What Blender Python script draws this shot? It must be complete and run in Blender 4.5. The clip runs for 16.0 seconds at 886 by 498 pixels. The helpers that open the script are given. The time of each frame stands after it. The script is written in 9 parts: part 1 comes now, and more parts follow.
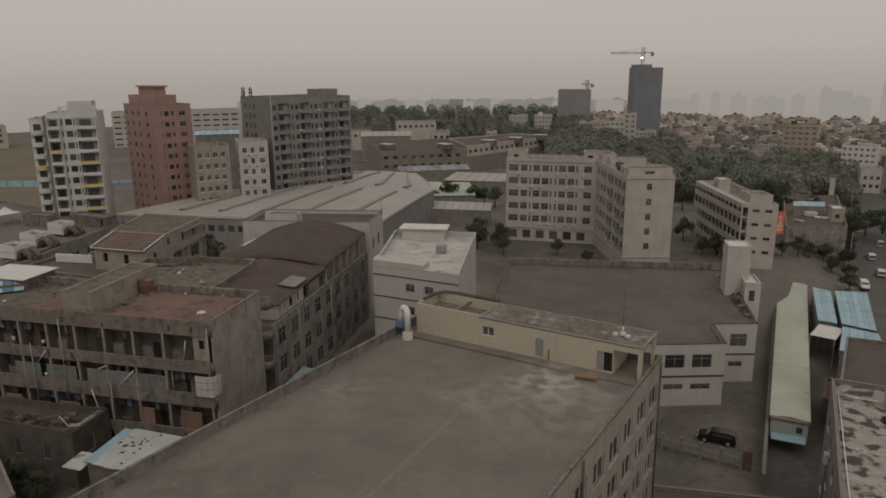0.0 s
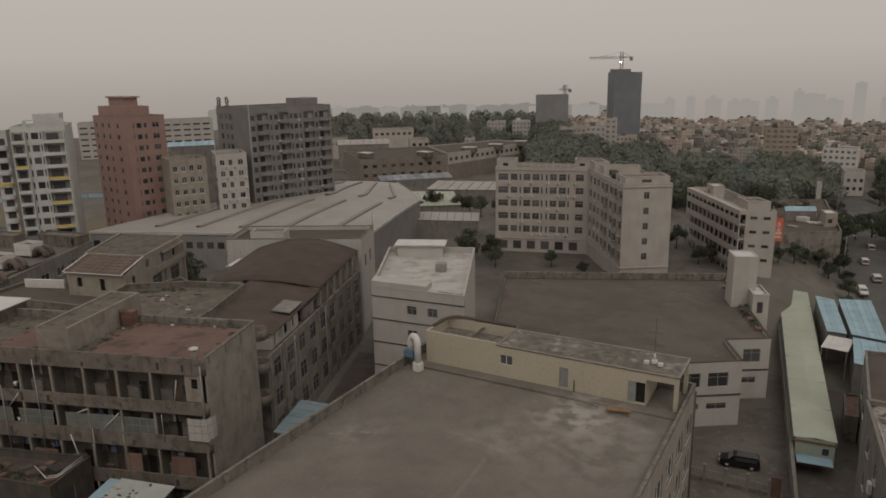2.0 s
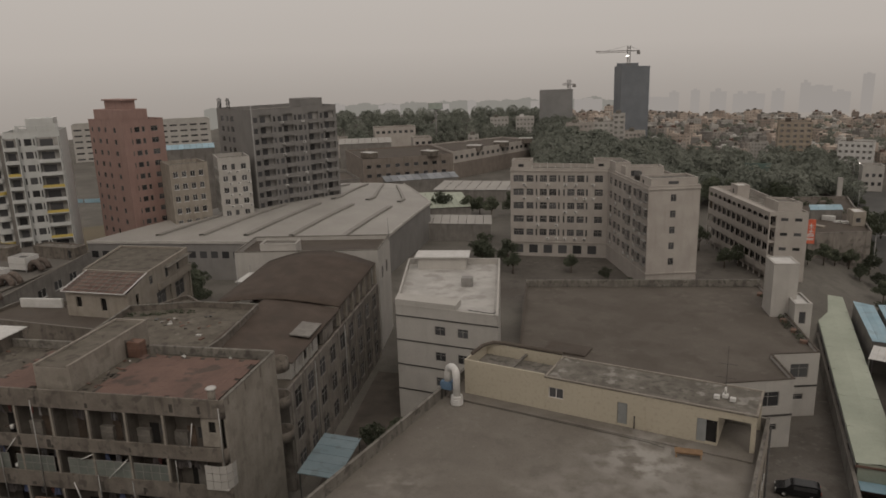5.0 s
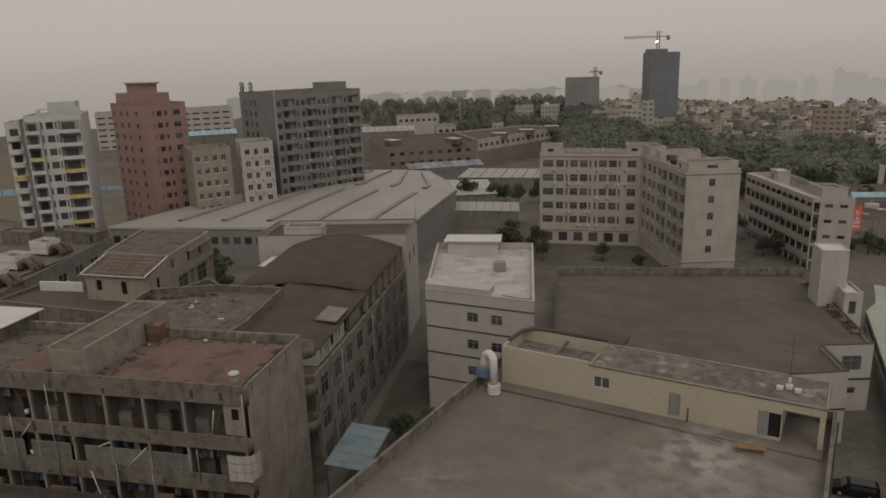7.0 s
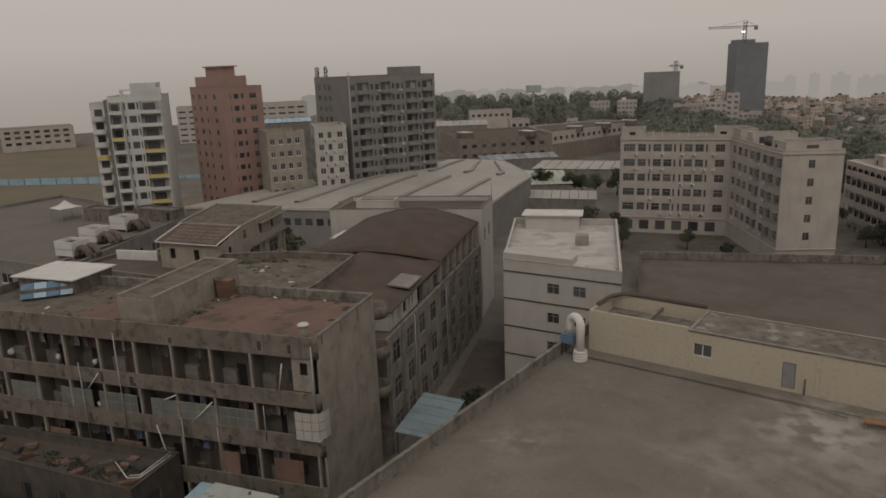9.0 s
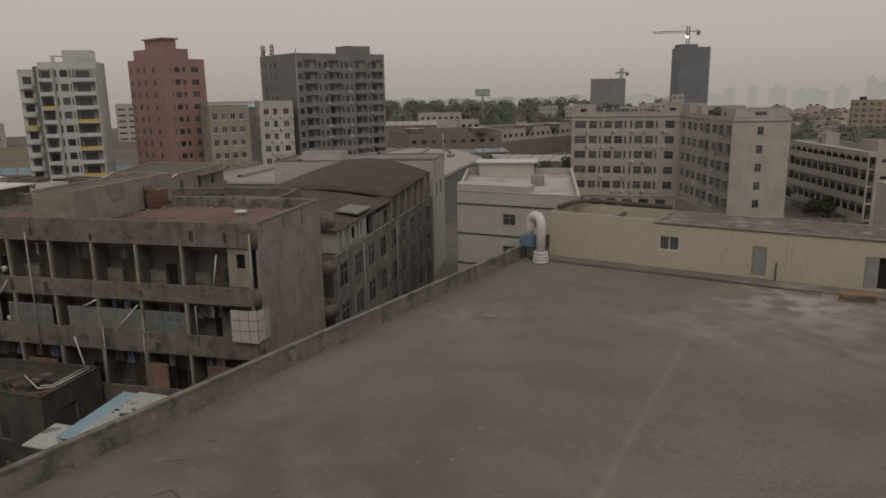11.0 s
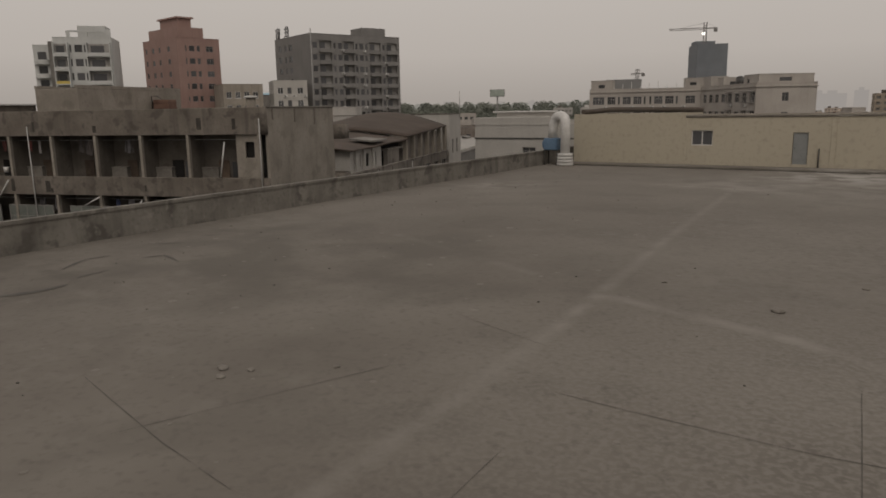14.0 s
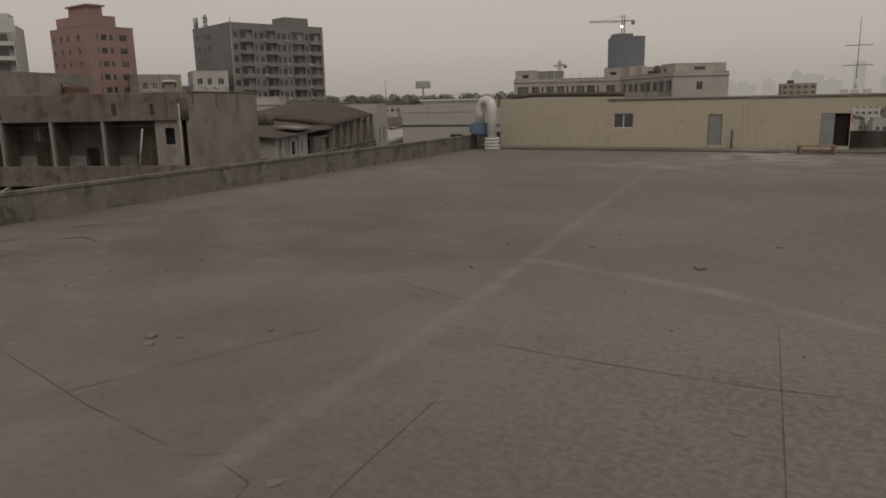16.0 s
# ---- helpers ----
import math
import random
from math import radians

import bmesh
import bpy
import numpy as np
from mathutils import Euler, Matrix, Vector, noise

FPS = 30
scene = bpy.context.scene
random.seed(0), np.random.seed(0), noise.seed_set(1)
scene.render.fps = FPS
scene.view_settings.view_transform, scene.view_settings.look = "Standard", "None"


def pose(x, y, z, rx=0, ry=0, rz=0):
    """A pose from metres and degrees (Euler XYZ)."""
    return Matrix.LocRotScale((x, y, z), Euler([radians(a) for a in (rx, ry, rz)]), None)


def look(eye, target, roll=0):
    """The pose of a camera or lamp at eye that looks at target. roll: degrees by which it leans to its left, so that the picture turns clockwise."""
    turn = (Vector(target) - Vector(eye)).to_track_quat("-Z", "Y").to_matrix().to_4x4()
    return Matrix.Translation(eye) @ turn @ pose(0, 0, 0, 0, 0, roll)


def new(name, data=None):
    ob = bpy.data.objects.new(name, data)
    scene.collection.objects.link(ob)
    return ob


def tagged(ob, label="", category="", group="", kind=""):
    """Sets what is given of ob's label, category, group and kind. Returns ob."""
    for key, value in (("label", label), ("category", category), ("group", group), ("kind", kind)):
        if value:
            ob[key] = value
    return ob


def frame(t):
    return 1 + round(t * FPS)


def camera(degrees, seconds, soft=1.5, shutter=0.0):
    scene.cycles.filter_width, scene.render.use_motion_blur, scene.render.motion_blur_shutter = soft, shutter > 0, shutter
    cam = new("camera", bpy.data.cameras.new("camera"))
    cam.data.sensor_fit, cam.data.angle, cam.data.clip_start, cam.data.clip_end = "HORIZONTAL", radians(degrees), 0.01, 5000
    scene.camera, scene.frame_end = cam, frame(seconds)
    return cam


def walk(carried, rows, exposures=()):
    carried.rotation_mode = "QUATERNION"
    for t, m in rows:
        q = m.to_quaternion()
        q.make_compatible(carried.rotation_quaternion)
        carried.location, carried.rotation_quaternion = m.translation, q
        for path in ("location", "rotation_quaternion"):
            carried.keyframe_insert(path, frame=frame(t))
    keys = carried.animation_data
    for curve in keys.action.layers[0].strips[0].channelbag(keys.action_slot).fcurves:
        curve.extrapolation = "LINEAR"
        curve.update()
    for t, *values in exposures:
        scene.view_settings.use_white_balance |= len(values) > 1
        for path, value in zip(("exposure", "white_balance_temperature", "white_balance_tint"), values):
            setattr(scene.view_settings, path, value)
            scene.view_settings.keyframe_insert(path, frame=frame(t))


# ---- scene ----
cam = camera(63.5, 16.0, soft=1.7)
PATH = [
    (0, (45.204, -68.805, 31.421), (44.184, -67.158, 30.925), -0.50),
    (0.5, (43.121, -67.925, 31.270), (42.118, -66.266, 30.781), -0.63),
    (1, (41.154, -67.072, 31.224), (40.167, -65.400, 30.741), -0.79),
    (1.5, (39.468, -66.193, 31.513), (38.498, -64.513, 31.030), -0.90),
    (2, (38.048, -65.479, 31.859), (37.094, -63.789, 31.376), -1.03),
    (2.5, (36.612, -64.674, 32.413), (35.676, -62.975, 31.926), -1.13),
    (3, (35.097, -63.846, 33.083), (34.174, -62.142, 32.591), -1.20),
    (3.5, (33.495, -62.987, 33.695), (32.575, -61.282, 33.196), -1.22),
    (4, (32.350, -62.195, 33.533), (31.423, -60.494, 33.036), -1.42),
    (6.5, (27.725, -58.610, 31.101), (26.754, -56.937, 30.590), -1.77),
    (7, (26.963, -57.885, 30.408), (25.974, -56.226, 29.892), -1.86),
    (7.5, (26.277, -56.982, 29.337), (25.255, -55.342, 28.822), -2.03),
    (8, (25.412, -56.505, 28.188), (24.354, -54.886, 27.677), -2.09),
    (8.5, (24.651, -55.854, 26.640), (23.542, -54.267, 26.138), -2.21),
    (9, (23.939, -55.724, 24.733), (22.790, -54.164, 24.238), -2.10),
    (9.5, (23.340, -55.280, 21.938), (22.242, -53.681, 21.453), -1.28),
    (9.7, (23.094, -55.108, 20.827), (22.045, -53.475, 20.346), -0.81),
    (12, (22.177, -54.749, 8.722), (21.132, -53.096, 8.304), -1.12),
    (12.5, (21.905, -54.857, 6.990), (20.843, -53.213, 6.579), -1.18),
    (13, (21.715, -54.598, 5.692), (20.635, -52.964, 5.289), -1.03),
    (13.5, (21.544, -54.463, 4.776), (20.454, -52.833, 4.383), -0.87),
    (14, (21.406, -54.267, 4.020), (20.334, -52.623, 3.636), -0.96),
    (14.5, (21.396, -54.014, 3.911), (20.368, -52.345, 3.512), -1.09),
    (15, (21.414, -54.352, 3.876), (20.435, -52.656, 3.466), -1.16),
    (15.5, (21.446, -54.538, 3.799), (20.516, -52.817, 3.384), -1.30),
    (16, (21.385, -54.410, 3.413), (20.485, -52.671, 3.007), -1.23),
]
walk(cam, [(t, look(eye, target, roll)) for t, eye, target, roll in PATH])
G = -14.5      # level of the courtyard and the streets behind
GY = -20.08     # level of the lower yard and the road


def smooth(s):
    s = min(1.0, max(0.0, s))
    return s * s * (3 - 2 * s)


def ground_at(x, y):
    """The ground falls from the courtyard to the lower yard and rises again behind."""
    return G + (GY - G) * smooth((x - 2 - 24 * smooth((y - 60) / 30)) / 18) * (1 - smooth((y - 190) / 60))


def lower(x, y):
    """A place in the lower yard or on the road."""
    x, y = 40 + 1.12 * (x - 40), -66 + 1.12 * (y + 66)
    return x, y, ground_at(x, y)


def settle(before, f=1.12):
    """Bring the things of the lower yard, drawn up at courtyard level, to their place and size there."""
    m = Matrix.Translation((40, -66, 32)) @ Matrix.Scale(f, 4) @ Matrix.Translation((-40, 66, -32))
    for ob in list(scene.objects):
        if ob not in before and ob.parent is None:
            ob.matrix_world = m @ ob.matrix_world

# ---------------------------------------------------------------- light
world = bpy.data.worlds.new("overcast_sky")
scene.world = world
world.use_nodes = True
wn, wl = world.node_tree.nodes, world.node_tree.links
sky = wn.new("ShaderNodeTexSky")
sky.sky_type, sky.sun_disc = "NISHITA", False
sky.sun_elevation, sky.sun_rotation = radians(48), radians(150)
sky.air_density, sky.dust_density, sky.ozone_density = 1.0, 8.0, 0.5
geo_w = wn.new("ShaderNodeTexCoord")
sep_w = wn.new("ShaderNodeSeparateXYZ")
wl.new(geo_w.outputs["Generated"], sep_w.inputs[0])
ramp_w = wn.new("ShaderNodeValToRGB")
ramp_w.color_ramp.elements[0].position, ramp_w.color_ramp.elements[0].color = 0.0, (3.4, 3.05, 2.74, 1)
ramp_w.color_ramp.elements[1].position, ramp_w.color_ramp.elements[1].color = 0.75, (5.6, 5.15, 4.75, 1)
wl.new(sep_w.outputs["Z"], ramp_w.inputs[0])
mix_w = wn.new("ShaderNodeMix")
mix_w.data_type = "RGBA"
mix_w.inputs["Factor"].default_value = 0.9
wl.new(sky.outputs[0], mix_w.inputs["A"])
wl.new(ramp_w.outputs[0], mix_w.inputs["B"])
wl.new(mix_w.outputs["Result"], wn["Background"].inputs[0])
wn["Background"].inputs[1].default_value = 0.102

sun = new("sun", bpy.data.lights.new("sun", "SUN"))
sun.data.energy, sun.data.angle, sun.data.color = 0.5, radians(25), (1.0, 0.93, 0.84)
sun.matrix_world = look((60, -70, 110), (0, 0, 0))


# ---------------------------------------------------------------- materials
def node_mat(name):
    m = bpy.data.materials.new(name)
    m.use_nodes = True
    return m, m.node_tree.nodes, m.node_tree.links, m.node_tree.nodes["Principled BSDF"]


def surf(name, a, b, scale=0.5, rough=0.9, fine=8.0, streak=0.0, dirt=(0.05, 0.045, 0.04), bump=0.3, rand=0.12, spots=0.0, spot_scale=0.6, metal=0.0, thresh=0.55, flecks=None, patches=(), trails=()):
    """A weathered surface: two base colours mixed by patches, fine grain, streaks that run down, and dirt spots."""
    m, n, l, p = node_mat(name)
    pos = n.new("ShaderNodeNewGeometry").outputs["Position"]

    def noise_of(s, stretch=1.0, detail=6.0):
        mp = n.new("ShaderNodeMapping")
        mp.inputs["Scale"].default_value = (s, s, s * stretch)
        l.new(pos, mp.inputs[0])
        t = n.new("ShaderNodeTexNoise")
        t.inputs["Scale"].default_value, t.inputs["Detail"].default_value = 1.0, detail
        l.new(mp.outputs[0], t.inputs[0])
        return t.outputs[0]

    def ramp(src, lo, hi):
        r = n.new("ShaderNodeMapRange")
        r.inputs[1].default_value, r.inputs[2].default_value = lo, hi
        l.new(src, r.inputs[0])
        return r.outputs[0]

    def mixed(fac, c0, c1):
        x = n.new("ShaderNodeMix")
        x.data_type = "RGBA"
        l.new(fac, x.inputs["Factor"])
        for slot, c in (("A", c0), ("B", c1)):
            if isinstance(c, tuple):
                x.inputs[slot].default_value = (*c, 1)
            else:
                l.new(c, x.inputs[slot])
        return x.outputs["Result"]

    col = mixed(ramp(noise_of(scale), 0.35, 0.65), a, b)
    grain = noise_of(fine, 1.0, 3.0)
    dark = tuple(0.72 * v for v in a)
    col = mixed(ramp(grain, 0.52, 0.95), col, dark)
    if streak:
        s = noise_of(1.3, 0.12)
        f = n.new("ShaderNodeMath")
        f.operation = "MULTIPLY"
        f.inputs[1].default_value = streak
        l.new(ramp(s, 0.5, 0.72), f.inputs[0])
        col = mixed(f.outputs[0], col, dirt)
    if spots:
        f = n.new("ShaderNodeMath")
        f.operation = "MULTIPLY"
        f.inputs[1].default_value = spots
        l.new(ramp(noise_of(spot_scale, 1.0, 9.0), thresh, thresh + 0.08), f.inputs[0])
        col = mixed(f.outputs[0], col, dirt)
    if flecks:
        fc, fs, ft, fa = flecks
        f = n.new("ShaderNodeMath")
        f.operation = "MULTIPLY"
        l.new(ramp(noise_of(fs, 1.0, 4.0), ft, ft + 0.12), f.inputs[0])
        g = n.new("ShaderNodeMath")
        g.operation = "MULTIPLY"
        g.inputs[1].default_value = fa
        l.new(ramp(noise_of(0.09, 1.0, 3.0), 0.42, 0.6), g.inputs[0])
        l.new(g.outputs[0], f.inputs[1])
        col = mixed(f.outputs[0], col, fc)
    for (ax, ay), (bx, by), wd, tc, ta in trails:      # worn trails with soft, ragged edges
        dx, dy = bx - ax, by - ay
        vm = [n.new("ShaderNodeVectorMath") for _ in range(4)]
        for v_, op in zip(vm, ("SUBTRACT", "DOT_PRODUCT", "MULTIPLY_ADD", "DISTANCE")):
            v_.operation = op
        vm[0].inputs[1].default_value = (ax, ay, -0.45)
        l.new(pos, vm[0].inputs[0])
        l.new(vm[0].outputs[0], vm[1].inputs[0])
        q_ = dx * dx + dy * dy
        vm[1].inputs[1].default_value = (dx / q_, dy / q_, 0)
        cl = n.new("ShaderNodeClamp")
        l.new(vm[1].outputs["Value"], cl.inputs[0])
        vm[2].inputs[1].default_value, vm[2].inputs[2].default_value = (dx, dy, 0), (ax, ay, -0.45)
        l.new(cl.outputs[0], vm[2].inputs[0])
        l.new(vm[2].outputs[0], vm[3].inputs[0])
        l.new(pos, vm[3].inputs[1])
        f = n.new("ShaderNodeMath")
        f.operation = "MULTIPLY"
        l.new(ramp(vm[3].outputs["Value"], wd, wd * 0.15), f.inputs[0])
        g = n.new("ShaderNodeMath")
        g.operation = "MULTIPLY"
        g.inputs[1].default_value = ta
        l.new(ramp(noise_of(1.1, 1.0, 7.0), 0.32, 0.62), g.inputs[0])
        l.new(g.outputs[0], f.inputs[1])
        col = mixed(f.outputs[0], col, tc)
    for (qx, qy), r0, r1, pc, pa, ps in patches:
        dist = n.new("ShaderNodeVectorMath")
        dist.operation = "DISTANCE"
        dist.inputs[1].default_value = (qx, qy, -0.45)
        l.new(pos, dist.inputs[0])
        f = n.new("ShaderNodeMath")
        f.operation = "MULTIPLY"
        l.new(ramp(dist.outputs["Value"], r1, r0), f.inputs[0])
        g = n.new("ShaderNodeMath")
        g.operation = "MULTIPLY"
        g.inputs[1].default_value = pa
        l.new(ramp(noise_of(ps, 1.0, 8.0), 0.44, 0.6), g.inputs[0])
        l.new(g.outputs[0], f.inputs[1])
        col = mixed(f.outputs[0], col, pc)
    if rand:
        info = n.new("ShaderNodeObjectInfo")
        h = n.new("ShaderNodeHueSaturation")
        v = n.new("ShaderNodeMapRange")
        v.inputs[3].default_value, v.inputs[4].default_value = 1 - rand, 1 + rand
        l.new(info.outputs["Random"], v.inputs[0])
        l.new(v.outputs[0], h.inputs["Value"])
        l.new(col, h.inputs["Color"])
        col = h.outputs[0]
    l.new(col, p.inputs["Base Color"])
    p.inputs["Roughness"].default_value, p.inputs["Metallic"].default_value = rough, metal
    if bump:
        bn = n.new("ShaderNodeBump")
        bn.inputs["Strength"].default_value, bn.inputs["Distance"].default_value = bump, 0.03
        l.new(grain, bn.inputs["Height"])
        l.new(bn.outputs[0], p.inputs["Normal"])
    return m


def leafy(m, share=0.4):
    """Let part of the daylight through thin leaves."""
    n, l = m.node_tree.nodes, m.node_tree.links
    p = n["Principled BSDF"]
    t, x = n.new("ShaderNodeBsdfTranslucent"), n.new("ShaderNodeMixShader")
    l.new(p.inputs["Base Color"].links[0].from_socket, t.inputs[0])
    x.inputs[0].default_value = share
    l.new(p.outputs[0], x.inputs[1])
    l.new(t.outputs[0], x.inputs[2])
    l.new(x.outputs[0], n["Material Output"].inputs[0])


def glow(name, colour, strength):
    m, n, l, p = node_mat(name)
    e = n.new("ShaderNodeEmission")
    e.inputs[0].default_value, e.inputs[1].default_value = (*colour, 1), strength
    l.new(e.outputs[0], n["Material Output"].inputs[0])
    return m


def glass(name, c):
    m, n, l, p = node_mat(name)
    info = n.new("ShaderNodeObjectInfo")
    r = n.new("ShaderNodeValToRGB")
    r.color_ramp.elements[0].color = (*[v * 0.55 for v in c], 1)
    r.color_ramp.elements[1].color = (*[v * 2.0 for v in c], 1)
    l.new(info.outputs["Random"], r.inputs[0])
    l.new(r.outputs[0], p.inputs["Base Color"])
    p.inputs["Roughness"].default_value, p.inputs["Specular IOR Level"].default_value = 0.12, 0.45
    return m


